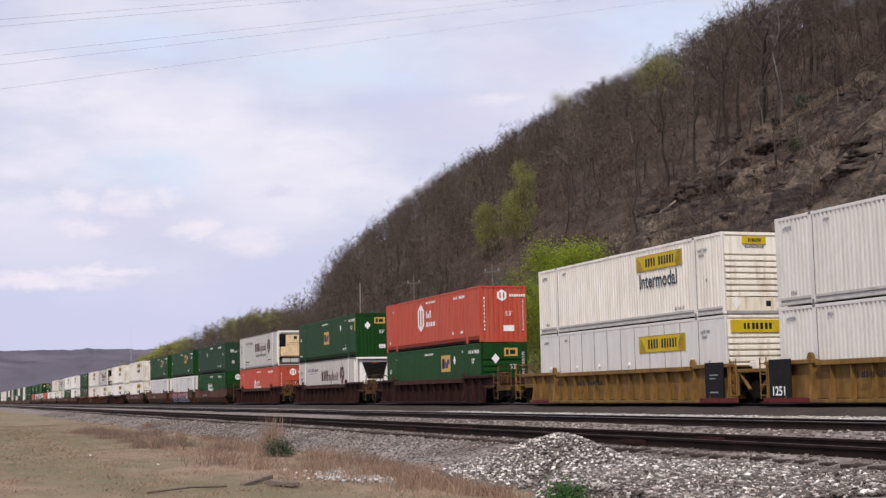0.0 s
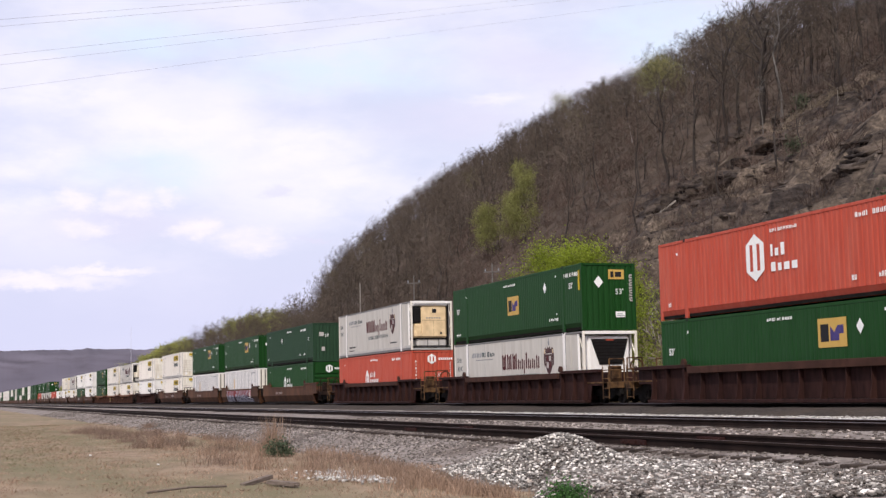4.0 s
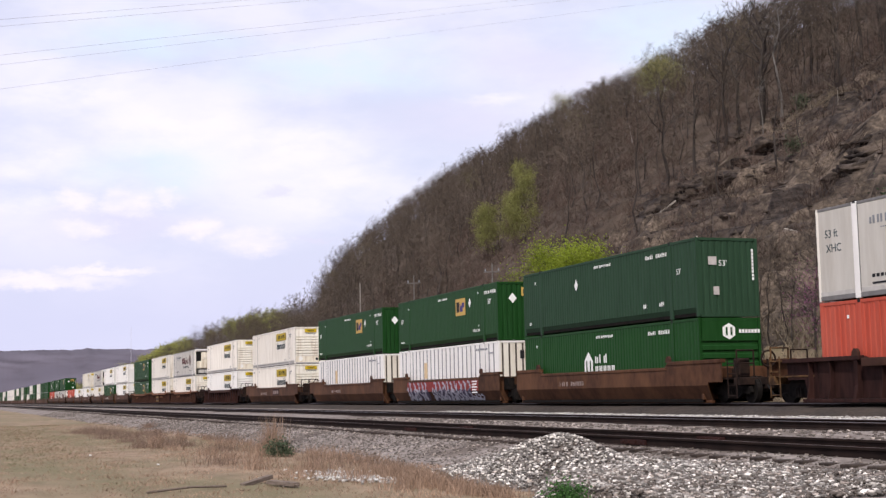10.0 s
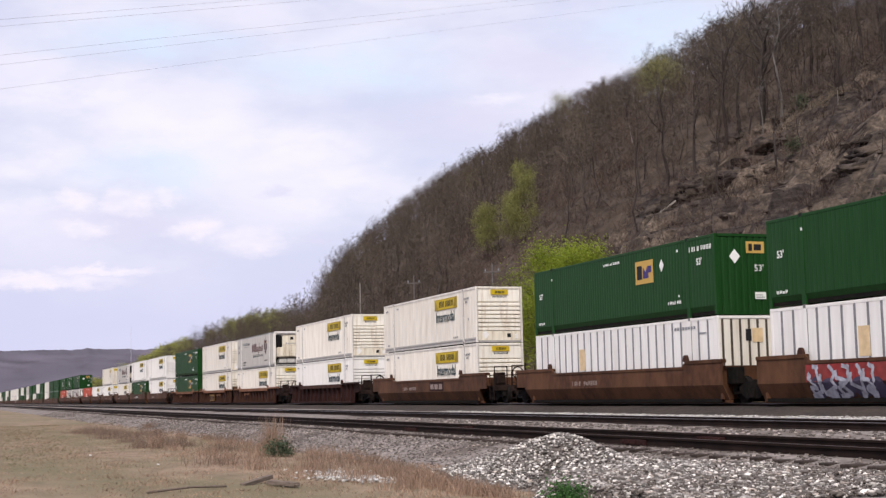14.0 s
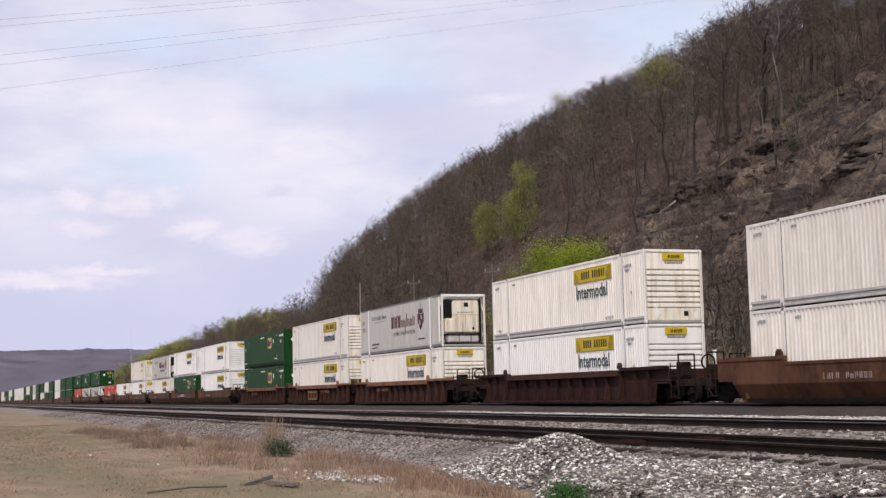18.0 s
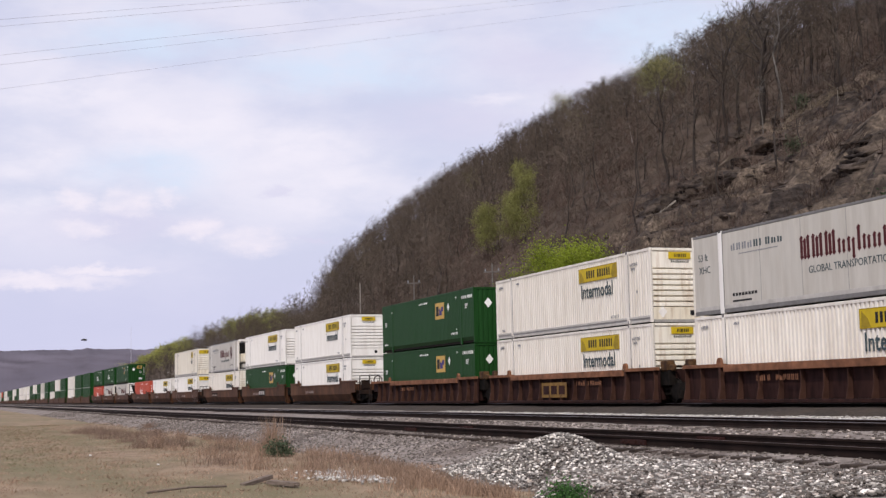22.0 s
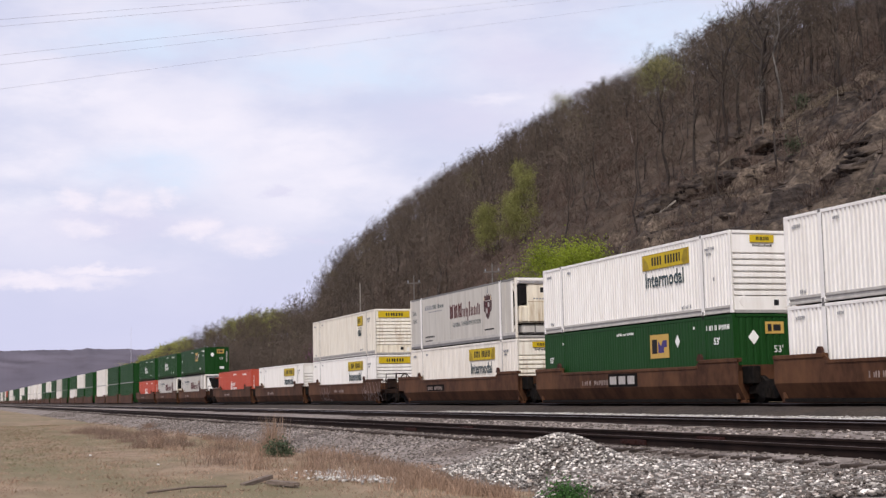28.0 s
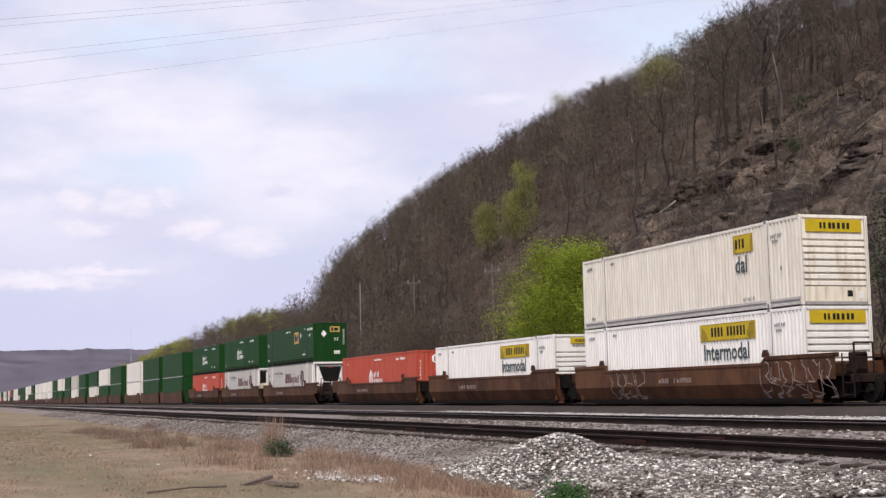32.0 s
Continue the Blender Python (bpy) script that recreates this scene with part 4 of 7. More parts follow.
def tower_logo(t, x, z, mark):
    """A white gabled emblem beside two short lines of writing."""
    y0, y1 = -WIDE - 0.008, -WIDE - 0.001
    e = part("emblem", prism([(x, z), (x, z + 0.58), (x + 0.4, z + 0.98), (x + 0.8, z + 0.58), (x + 0.8, z)], y0, y1), M["letter"], t, "white gabled emblem")
    part("emblem_mark", boxes((x + 0.17, x + 0.28, y0 - 0.006, y0, z + 0.05, z + 0.6), (x + 0.52, x + 0.63, y0 - 0.006, y0, z + 0.05, z + 0.6)), mark, e)
    side_bars(chars(x + 1.05, z + 0.48, 3, 0.36, 0.40)
              + chars(x + 1.05, z + 0.04, 5, 0.32, 0.38), M["letter"], t)


def hex_logo(t, y, z, mark):
    pts = [(y + 0.3 * math.sin(k * math.pi / 3), z + 0.3 * math.cos(k * math.pi / 3)) for k in range(6)]
    turn = Matrix.Translation((HALF + 0.004, 0, 0)) @ Matrix.Rotation(radians(90), 4, "Z")
    e = part("emblem", prism(pts, 0, 0.008), M["letter"], t, "white hexagon emblem")
    e.matrix_basis = turn
    part("emblem_mark", boxes((y - 0.14, y - 0.06, -0.008, 0, z - 0.15, z + 0.15), (y + 0.06, y + 0.14, -0.008, 0, z - 0.15, z + 0.15)), mark, e)
    end_bars([(y + 0.42 + a, y + 0.42 + a + 0.09, z - 0.06, z + 0.07) for a in np.arange(0, 0.85, 0.13)], M["letter"], t)


def tower_box(body, label, end_style, logo_z=1.0, hexagon=True, logo_x=-1.6, big_h=False, dull=False):
    t = container_shell("shipping_container", body, body, end_style, 0.24, 0.02, label, 0.5, sill=1)
    if big_h:
        y0, y1 = -WIDE - 0.008, -WIDE - 0.001
        x, z = -1.9, 1.0
        e = part("emblem", prism([(x, z + 0.3), (x, z + 1.2), (x + 0.55, z + 1.55), (x + 1.1, z + 1.2), (x + 1.1, z + 0.3), (x + 0.55, z - 0.05)], y0, y1), M["letter"], t, "white hexagon emblem")
        part("emblem_mark", boxes((x + 0.25, x + 0.42, y0 - 0.006, y0, z + 0.3, z + 1.2), (x + 0.68, x + 0.85, y0 - 0.006, y0, z + 0.3, z + 1.2)), body, e)
        side_bars([(x + 1.5 + a, x + 1.5 + b, z + c, z + d) for a, b, c, d in ((0, 0.12, 0.7, 1.1), (0.25, 0.45, 0.7, 0.95), (0.6, 0.8, 0.7, 1.1), (0, 0.25, 0.2, 0.5), (0.4, 0.6, 0.2, 0.45), (0.75, 1.05, 0.2, 0.45), (1.2, 1.5, 0.2, 0.45))], M["letter"], t)
    elif not dull:
        tower_logo(t, logo_x, logo_z, body)
    side_bars(chars(-0.4, 2.5, 10, 0.11, 0.16) + chars(4.2, 2.42, 4, 0.15, 0.18) + chars(5.05, 2.42, 5, 0.15, 0.18)
              + [(-6.7, -6.6, 2.35, 2.45)] + chars(3.9, 0.55, 2, 0.16) + chars(5.2, 0.55, 3, 0.16) + chars(-7.4, 0.48, 2, 0.16), M["letter"], t)
    if dull:
        part("placard", prism([(-2.4, 1.95), (-2.22, 1.7), (-2.04, 1.95), (-2.22, 2.2)], -WIDE - 0.008, -WIDE - 0.001), M["letter"], t, "white diamond placard")
        side_text("53'", 0.3, 6.6, 1.65, M["letter"], t)
        part("placard", boxes((HALF, HALF + 0.006, -0.80, -0.45, 1.9, 2.2)), M["faded"], t, "white paper label")
        part("placard", boxes((HALF, HALF + 0.006, -0.62, -0.38, 0.8, 1.1)), M["faded"], t, "white paper label")
        end_text("53'", 0.3, -0.38, 1.86, M["letter"], t)
        end_bars([(1.02, 1.1, 1.35 + 0.13 * i, 1.45 + 0.13 * i) for i in range(9)], M["letter"], t)
    elif hexagon:
        hex_logo(t, -0.05, TALL - 0.5, body)
        if end_style == "vertical":
            end_text("53'", 0.34, 0.1, 1.35, M["letter"], t)
            end_bars([(0.0, 0.6, 0.55, 0.85)], M["letter"], t)
            end_bars([(-1.08 + 0.03 * (i % 2), -1.01, 0.6 + 0.2 * i, 0.71 + 0.2 * i) for i in range(9)] + [(1.06 + 0.03 * (i % 2), 1.13, 0.6 + 0.12 * i, 0.66 + 0.12 * i) for i in range(14)], M["letter"], t)
    return t


def stripe_box(label, body):
    """White ridged box, no sign: tall open corrugation with dark grooves."""
    t = container_shell("shipping_container", body, M["steel"], "stripes", 4.0, 0.004, label, 0.02)
    for x in [-6.1 + 0.642 * i for i in range(1, 19)] + [-7.4, -6.75, 6.75, 7.4]:
        part("seam_strip", boxes((x - 0.05, x + 0.05, -WIDE - 0.004, -WIDE + 0.02, 0.28, TALL - 0.11)), M["seam"], t)
    part("placard", boxes((-3.4, -2.85, -WIDE - 0.006, -WIDE, 1.2, 2.1)), M["buff"], t, "faded tan patch")
    side_bars([(5.0 + i * 0.2, 5.14 + i * 0.2, 2.5, 2.6) for i in range(8)] + [(6.7, 7.3, 2.3, 2.35)], M["grey_ink"], t)
    end_bars([(0.12, 0.55, 1.95, 2.45)], M["buff"], t, HALF - 0.016)
    end_bars([(-0.15, 0.08, 2.0, 2.42)], M["ink"], t, HALF - 0.016, "marking")
    return t


def reefer_box(label, cover, front="grille"):
    """Refrigerated box: smooth panels, maroon lettering, and the cooling unit in an open frame at its end."""
    t = new("refrigerated_container")
    wall = M["reefer"]
    e = HALF - 1.35
    part("side_wall", boxes((-HALF + 0.12, e, -WIDE + 0.01, -WIDE + 0.07, 0.3, TALL - 0.1)), wall, t)
    part("side_wall", boxes((-HALF + 0.12, e, WIDE - 0.07, WIDE - 0.01, 0.3, TALL - 0.1)), wall, t)
    for x in (-3.6, -1.2, 1.2, 3.6):
        part("panel_seam", boxes((x - 0.012, x + 0.012, -WIDE + 0.004, -WIDE + 0.012, 0.3, TALL - 0.1)), M["steel"], t)
    part("roof", boxes((-HALF + 0.1, e, -WIDE + 0.05, WIDE - 0.05, TALL - 0.06, TALL - 0.01)), wall, t)
    part("floor", boxes((-HALF + 0.1, HALF - 0.1, -WIDE + 0.06, WIDE - 0.06, 0.04, 0.2)), M["soot"], t)
    part("end_wall", boxes((-HALF + 0.01, -HALF + 0.07, -WIDE + 0.1, WIDE - 0.1, 0.05, TALL - 0.05)), wall, t)
    part("bulkhead", boxes((e, e + 0.06, -WIDE + 0.02, WIDE - 0.02, 0.1, TALL - 0.02)), wall, t)
    for s in (-1, 1):
        y0, y1 = (-WIDE, -WIDE + 0.1) if s < 0 else (WIDE - 0.1, WIDE)
        part("top_rail", boxes((-HALF + 0.1, HALF - 0.1, y0, y1, TALL - 0.09, TALL - 0.006), bevel=0.008), M["darksill"], t)
        part("bottom_rail", boxes((-HALF + 0.1, HALF - 0.1, y0, y1, 0.02, 0.16), bevel=0.008), M["darksill"], t)
        part("rub_rail", boxes((-HALF + 0.1, HALF - 0.1, y0 + 0.004, y1 - 0.004, 0.16, 0.30), bevel=0.008), M["sill"], t)
        for x in (-HALF, HALF - 0.12):
            part("corner_post", boxes((x, x + 0.12, y0, y1, 0.0, TALL), bevel=0.01), M["cream"], t)
        for x in (-6.1, 6.1):
            part("post_groove", boxes((x + 0.132, x + 0.16, y0 - 0.006 * (s < 0), y1 + 0.006 * (s > 0), 0.2, TALL - 0.1)), M["darksill"], t)
            part("stacking_post", boxes((x - 0.13, x + 0.13, y0 - 0.012 * (s < 0), y1 + 0.012 * (s > 0), 0.0, TALL + 0.004), bevel=0.01), M["white_bright"], t)
            part("casting", boxes((x - 0.09, x + 0.09, y0 - 0.014 * (s < 0), y1 + 0.014 * (s > 0), TALL - 0.06, TALL + 0.03), bevel=0.01), M["black"], t, "dark steel corner casting")
        ys = s * (WIDE - 0.08)
        part("end_panel", boxes((e, HALF - 0.62, *sorted((ys, s * (WIDE - 0.03))), 0.3, TALL - 0.1)), wall, t)
        part("end_panel", boxes((HALF - 0.60, HALF - 0.52, *sorted((ys - 0.02 * s, s * (WIDE - 0.01))), 0.12, TALL - 0.1), bevel=0.01), M["white_bright"], t)
        part("end_brace", bars(((HALF - 0.5, ys, 0.3), (HALF - 0.1, ys, 0.95)), ((HALF - 0.1, ys, 0.95), (HALF - 0.1, ys, 1.9)), ((HALF - 0.1, ys, 1.9), (HALF - 0.5, ys, 2.6)), ((HALF - 0.5, ys, 1.2), (HALF - 0.1, ys, 1.5)), r=0.028), M["cream"], t)
    part("end_header", boxes((HALF - 0.12, HALF - 0.002, -WIDE + 0.1, WIDE - 0.1, TALL - 0.14, TALL - 0.004), bevel=0.01), M["white_bright"], t)
    part("end_sill", boxes((HALF - 0.12, HALF - 0.002, -WIDE + 0.1, WIDE - 0.1, 0.0, 0.12), bevel=0.01), M["steel"], t)
    x = HALF - 0.16
    if front == "louvre":
        unit = part("cooling_unit", boxes((e + 0.06, x, -1.0, 1.0, 0.55, TALL - 0.2), bevel=0.09), cover, t, "moulded white cooling unit cover")
        g = part("grille", prism([(-0.86, 2.56), (0.9, 2.56), (0.60, 1.45), (-0.48, 1.45)], 0, 0.03), M["black"], unit, "wide black louvred grille")
        g.matrix_basis = Matrix.Translation((x + 0.03, 0, 0)) @ Matrix.Rotation(radians(90), 4, "Z")
        for k in range(7):
            w = 0.52 + 0.055 * k
            part("louvre", boxes((x + 0.02, x + 0.05, -w + 0.02, w, 1.54 + k * 0.14, 1.57 + k * 0.14)), M["soot"], unit)
        part("badge", boxes((x + 0.032, x + 0.045, -0.15, 0.2, 2.48, 2.54)), M["red"], unit, "small red badge")
        part("cover_seam", boxes((x - 0.004, x + 0.006, -0.95, 0.95, 1.10, 1.12), (x - 0.004, x + 0.006, -0.6, -0.58, 0.6, 1.1), (x - 0.004, x + 0.006, 0.62, 0.64, 0.6, 1.1)), M["grey_ink"], unit)
    else:
        bm = boxes((e + 0.3, x, -0.60, 1.0, 0.72, TALL - 0.28), (e + 0.2, x - 0.03, -1.02, -0.5, 0.72, 1.58), bevel=0.10)
        unit = part("cooling_unit", bm, cover, t, "moulded cooling unit cover")
        part("grille", boxes((e + 0.25, x - 0.02, -1.0, -0.61, 1.6, TALL - 0.36), bevel=0.05), M["black"], unit, "black air grille")
        for k in range(6):
            part("louvre", boxes((x - 0.025, x - 0.008, -0.95, -0.66, 1.68 + k * 0.14, 1.71 + k * 0.14)), M["soot"], unit)
        part("hood", boxes((e + 0.3, x + 0.03, -1.0, 1.02, TALL - 0.27, TALL - 0.15), bevel=0.02), M["white_bright"], unit, "pale hood over the unit")
        part("cover_seam", boxes((x - 0.004, x + 0.006, -0.58, 0.98, 1.74, 1.765), (x - 0.004, x + 0.006, 0.16, 0.18, 0.82, 1.74)), M["buffdark"], unit)
        part("lettering", boxes(*[(x - 0.002, x + 0.005, -0.3 + 0.16 * k, -0.2 + 0.16 * k, 1.86, 1.93) for k in range(6)]), M["grey_ink"], unit)["kind"] = "stuff"
        part("badge", boxes((x - 0.004, x + 0.012, 0.08, 0.34, 2.20, 2.44)), M["ink"], unit, "small dark badge")
        part("badge", bars(((x - 0.004, 0.62, 1.0), (x + 0.012, 0.62, 1.0)), r=0.075, n=10), M["ink"], unit, "round dark filler cap")
        part("drain_edge", boxes((x - 0.05, x - 0.01, -0.95, 0.98, 0.64, 0.72)), M["soot"], unit)
        # solid black block: shade beside the unit, put into colour
        part("side_cavity", boxes((e + 0.1, x - 0.25, 1.0, WIDE - 0.1, 0.3, TALL - 0.15)), M["black"], unit)
    tank = part("fuel_tank", boxes((e + 0.1, HALF - 0.2, -0.85, 0.98, 0.2, 0.64), bevel=0.08), M["sill"], t, "grey metal fuel tank")
    for y in (-0.25, 0.45):
        part("strap", boxes((e + 0.09, HALF - 0.19, y, y + 0.07, 0.19, 0.65)), M["darksill"], tank)
    # black sheet in place of the shade deep in the open frame
    part("cavity", boxes((e + 0.062, e + 0.09, -WIDE + 0.1, WIDE - 0.1, 0.2, TALL - 0.16)), M["black"], t)
    # maroon name drawn as plain strokes with pointed ends, readable words lettered
    y0, y1 = -1.292, -1.284
    x, base = -1.25, 1.42
    for w, tall, n, drop in ((0.50, 0.74, 3, 0), (0.54, 0.74, 3, 0), (0.52, 0.76, 3, 0), (0.34, 0.46, 2, 0), (0.34, 0.46, 2, 0.22), (0.12, 0.76, 1, 0), (0.34, 0.46, 2, 0), (0.34, 0.46, 2, 0), (0.34, 0.60, 2, 0)):
        bm = bmesh.new()
        wide = 0.14 if tall > 0.6 else 0.12
        for k in range(n):
            a, top, low = x + k * (w - wide) / max(1, n - 1), base + tall * (1 - 0.12 * (k % 2)), base - drop * k
            d = min(0.08, 0.4 * (top - low))
            pts = [(a - 0.02, low + d), (a + wide * 0.4, low - 0.02), (a + wide + 0.03, low + d * 0.8), (a + wide, low + d * 1.3), (a + wide, top - d), (a + wide + 0.03, top - d * 0.5), (a + wide * 0.5, top + 0.03), (a - 0.03, top - d), (a, top - d * 1.4), (a, low + d * 1.4)]
            f0, f1 = [bm.verts.new((p, y0, q)) for p, q in pts], [bm.verts.new((p, y1, q)) for p, q in pts]
            bm.faces.new(f0), bm.faces.new(f1[::-1])
            for i in range(len(pts)):
                bm.faces.new((f0[i], f1[i], f1[(i + 1) % len(pts)], f0[(i + 1) % len(pts)]))
        bmesh.ops.recalc_face_normals(bm, faces=bm.faces[:])
        part("lettering", bm, M["maroon_ink"], t)["kind"] = "stuff"
        x += w + 0.145
    side_text("GLOBAL TRANSPORTATION", 0.33, -0.85, 0.96, M["teal"], t, y=-1.29)
    side_bars(chars(-5.4, 2.14, 4, 0.24, 0.36), M["grey_ink"], t, y=-1.286)
    side_bars(chars(-3.95, 2.14, 5, 0.24, 0.36), M["teal"], t, y=-1.286)
    side_bars([(-4.9 + i * 0.1, -4.84 + i * 0.1, 1.98, 2.02) for i in range(24)], M["grey_ink"], t, y=-1.286)
    side_bars([(-5.4 + i * 0.2, -5.26 + i * 0.2, 0.56, 0.66) for i in range(8)] + [(-5.4, -4.2, 0.36, 0.42), (3.9, 5.2, 0.55, 0.62)], M["ink"], t, y=-1.286)
    side_text("53 ft", 0.36, -7.65, 1.95, M["teal"], t, y=-1.29)
    side_text("XHC", 0.36, -7.6, 1.5, M["teal"], t, y=-1.29)
    y0, y1 = -1.292, -1.284
    c = part("crest", prism([(4.40 + a, z) for a, z in ((-0.34, 1.50), (-0.26, 1.28), (0, 1.08), (0.26, 1.28), (0.34, 1.50), (0.34, 2.02), (-0.34, 2.02))], y0, y1), M["crestink"], t, "dark maroon crest")
    for a, b, z, w in ((-0.24, -0.03, 1.72, 1.94), (0.03, 0.24, 1.72, 1.94), (-0.22, -0.03, 1.40, 1.66), (0.03, 0.22, 1.40, 1.66)):
        part("crest_mark", boxes((4.4 + a, 4.4 + b, y0 - 0.006, y0, z, w)), M["faded"] if (a < 0) == (z < 1.6) else M["maroon_ink"], c)
    for k in (-1, 1):
        part("crest_figure", prism([(4.4 + k * a, z) for a, z in ((0.38, 1.45), (0.54, 1.55), (0.56, 1.95), (0.50, 2.22), (0.40, 2.34), (0.36, 2.0))], y0, y1), M["crestink"], c)
        part("crest_figure", prism([(4.4 + k * a, z) for a, z in ((0.42, 2.06), (0.50, 2.06), (0.48, 2.26), (0.42, 2.24))], y0 - 0.006, y0), M["buff"], c)
    part("crest_figure", prism([(4.4 + a, z) for a, z in ((-0.32, 2.06), (0.32, 2.06), (0.38, 2.34), (0.20, 2.24), (0.12, 2.40), (0, 2.28), (-0.12, 2.40), (-0.20, 2.24), (-0.38, 2.34))], y0, y1), M["crestink"], c)
    part("crest_figure", boxes((4.33, 4.47, y0, y1, 2.42, 2.62), (4.37, 4.43, y0, y1, 2.62, 2.74)), M["grey_ink"], c)
    tagged(t, label, "container")
    return t


# ---- well cars ----
def truck_part(parent, x, paint):
    tr = part("truck", boxes((-0.25, 0.25, -1.0, 1.0, 0.45, 0.62), (-0.45, 0.45, -0.3, 0.3, 0.62, 0.75), bevel=0.03), M["soot"], parent, "greasy black two-axle truck", at=(x, 0, TRAIN_Z))
    for s in (-1, 1):
        bm = prism([(-1.25, 0.38), (-1.15, 0.30), (-0.75, 0.34), (-0.42, 0.16), (0.42, 0.16), (0.75, 0.34), (1.15, 0.30), (1.25, 0.38), (1.15, 0.58), (0.7, 0.60), (0.4, 0.74), (-0.4, 0.74), (-0.7, 0.60), (-1.15, 0.58)], s * 0.98 - 0.07, s * 0.98 + 0.07)
        part("side_frame", bm, M["soot"], tr)
        part("spring_group", bars(*[((k * 0.14, s * 0.98 - 0.1, 0.2), (k * 0.14, s * 0.98 - 0.1, 0.5)) for k in (-1, 0, 1)], r=0.055), M["soot"], tr)
    for a in (-0.9, 0.9):
        bm = bars(((0, -1.05, 0), (0, 1.05, 0)), r=0.08, n=10)
        for s in (-1, 1):
            bar(bm, (0, s * 0.70, 0), (0, s * 0.83, 0), 0.455, 20)
            bar(bm, (0, s * 0.66, 0), (0, s * 0.70, 0), 0.485, 20)
            bar(bm, (0, s * 0.83, 0), (0, s * 0.87, 0), 0.16, 10)
            for k in range(4):
                q = k * math.pi / 2
                bar(bm, (0.28 * math.cos(q), s * 0.83, 0.28 * math.sin(q)), (0.28 * math.cos(q), s * 0.845, 0.28 * math.sin(q)), 0.05, 6)
        WHEELSETS.append(part("wheelset", bm, M["tread"], tr, "worn steel wheelset", at=(a, 0, 0.455)))
    return tr


WHEELSETS = []


def well_car(style, left, right, paint, chord, label, mark=None, ends=None):
    """One well. left, right: 'c' a coupled end with its own truck, 'a' a shared joint (the truck hangs under the left one)."""
    t = new("well_car")
    xl, xr = (-9.9 if left == "c" else -8.65), (9.9 if right == "c" else 8.65)
    trim = ends or (chord if paint == M["caryellow"] else M["dirtysteel"])
    z0, z1, z2 = 0.28, 1.56, ((1.60 if chord == M["rust"] else 1.64) if paint == M["maroon"] else 1.60 if paint == M["caryellow"] else 1.77)
    out = [(max(xl, -8.75), z0), (min(xr, 8.75), z0)]
    if right == "c":
        out += [(8.95, 0.98), (xr, 0.98)]
    out += [(xr, z2), (6.1, z2), (5.8, z1), (-5.6, z1), (-5.9, z2), (xl, z2)]
    if left == "c":
        out += [(xl, 0.98), (-8.95, 0.98)]
    for s in (-1, 1):
        y = s * 1.47
        if style == "smooth":
            bm = prism(out, *sorted((y + 0.015 * s, y + 0.055 * s)))
            bmesh.ops.bisect_plane(bm, geom=bm.verts[:] + bm.edges[:] + bm.faces[:], plane_co=(0, 0, 0.88), plane_no=(0, 0, 1))
            for v in bm.verts:
                v.co.y -= s * max(0.0, 0.88 - v.co.z) * 0.5
            part("side_sill", bm, paint, t)
            part("bottom_chord", boxes((max(xl, -8.75), min(xr, 8.75), y - 0.075 - 0.28 * s, y + 0.075 - 0.28 * s, z0 - 0.03, z0 + 0.07), bevel=0.012), paint, t)
        else:
            part("side_sill", prism(out, *sorted((y - 0.135 * s, y - 0.105 * s))), paint, t)
            part("bottom_chord", boxes((max(xl, -8.75), min(xr, 8.75), *sorted((y - 0.12 * s, y + 0.15 * s)), z0 - 0.02, z0 + 0.10), bevel=0.012), paint, t)
            step = 1.02 if paint == M["caryellow"] else 1.22
            ribs = [-6.1 + i * step for i in range(round(12.2 / step) + 1)] + [-7.4, 7.4, -8.5, 8.5]
            for x in ribs:
                top = z1 if -5.8 < x < 6 else z2
                post = abs(abs(x) - 6.1) < 0.01
                wide = 0.075 if post else 0.022
                rib = prism([(-0.12 * s, z0 + 0.10), (0.15 * s, z0 + 0.10), (0.13 * s, z0 + 0.2), (0.06 * s, z0 + 0.5), (0.05 * s, top - 0.35), (0.07 * s, top - 0.1), (-0.12 * s, top - 0.1)], x - wide, x + wide)
                part("rib", rib, (paint if chord == M["ribrust"] else M["ribrust"]) if paint == M["maroon"] else chord, t).matrix_basis = Matrix(((0, 1, 0, 0), (1, 0, 0, y), (0, 0, 1, 0), (0, 0, 0, 1)))
        part("top_chord", boxes((-5.75, 5.95, *sorted((y - 0.13 * s, y + (0.085 if style == "smooth" else 0.12) * s)), z1 - (0.10 if style == "smooth" else 0.24 if paint == M["maroon"] else 0.15), z1 + 0.012), bevel=0.012), chord, t)
        for a, b in ((xl, -5.9), (6.1, xr)):
            part("top_chord", boxes((a, b, *sorted((y - 0.13 * s, y + 0.09 * s)), z2 - 0.12, z2 + 0.012), bevel=0.012), paint if chord == M["ribrust"] else chord, t)
        for x in (-6.1, 6.1):
            part("guide", prism([(x - 0.17, z2 - 0.02), (x + 0.17, z2 - 0.02), (x + 0.15, z2 + 0.12), (x + 0.07, z2 + 0.22), (x - 0.05, z2 + 0.22), (x - 0.13, z2 + 0.12)], *sorted((y - 0.02 * s, y + 0.08 * s))), chord if chord == M["rust"] or paint == M["caryellow"] else M["ribrust"], t, "upright container guide")
    part("floor_frame", boxes((-8.3, 8.3, -1.38, -1.15, 0.28, 0.40), (-8.3, 8.3, 1.15, 1.38, 0.28, 0.40), *[(x - 0.12, x + 0.12, -1.2, 1.2, 0.27, 0.38) for x in (-8.1, -6.1, -4, -2, 0, 2, 4, 6.1, 8.1)]), M["soot"], t)
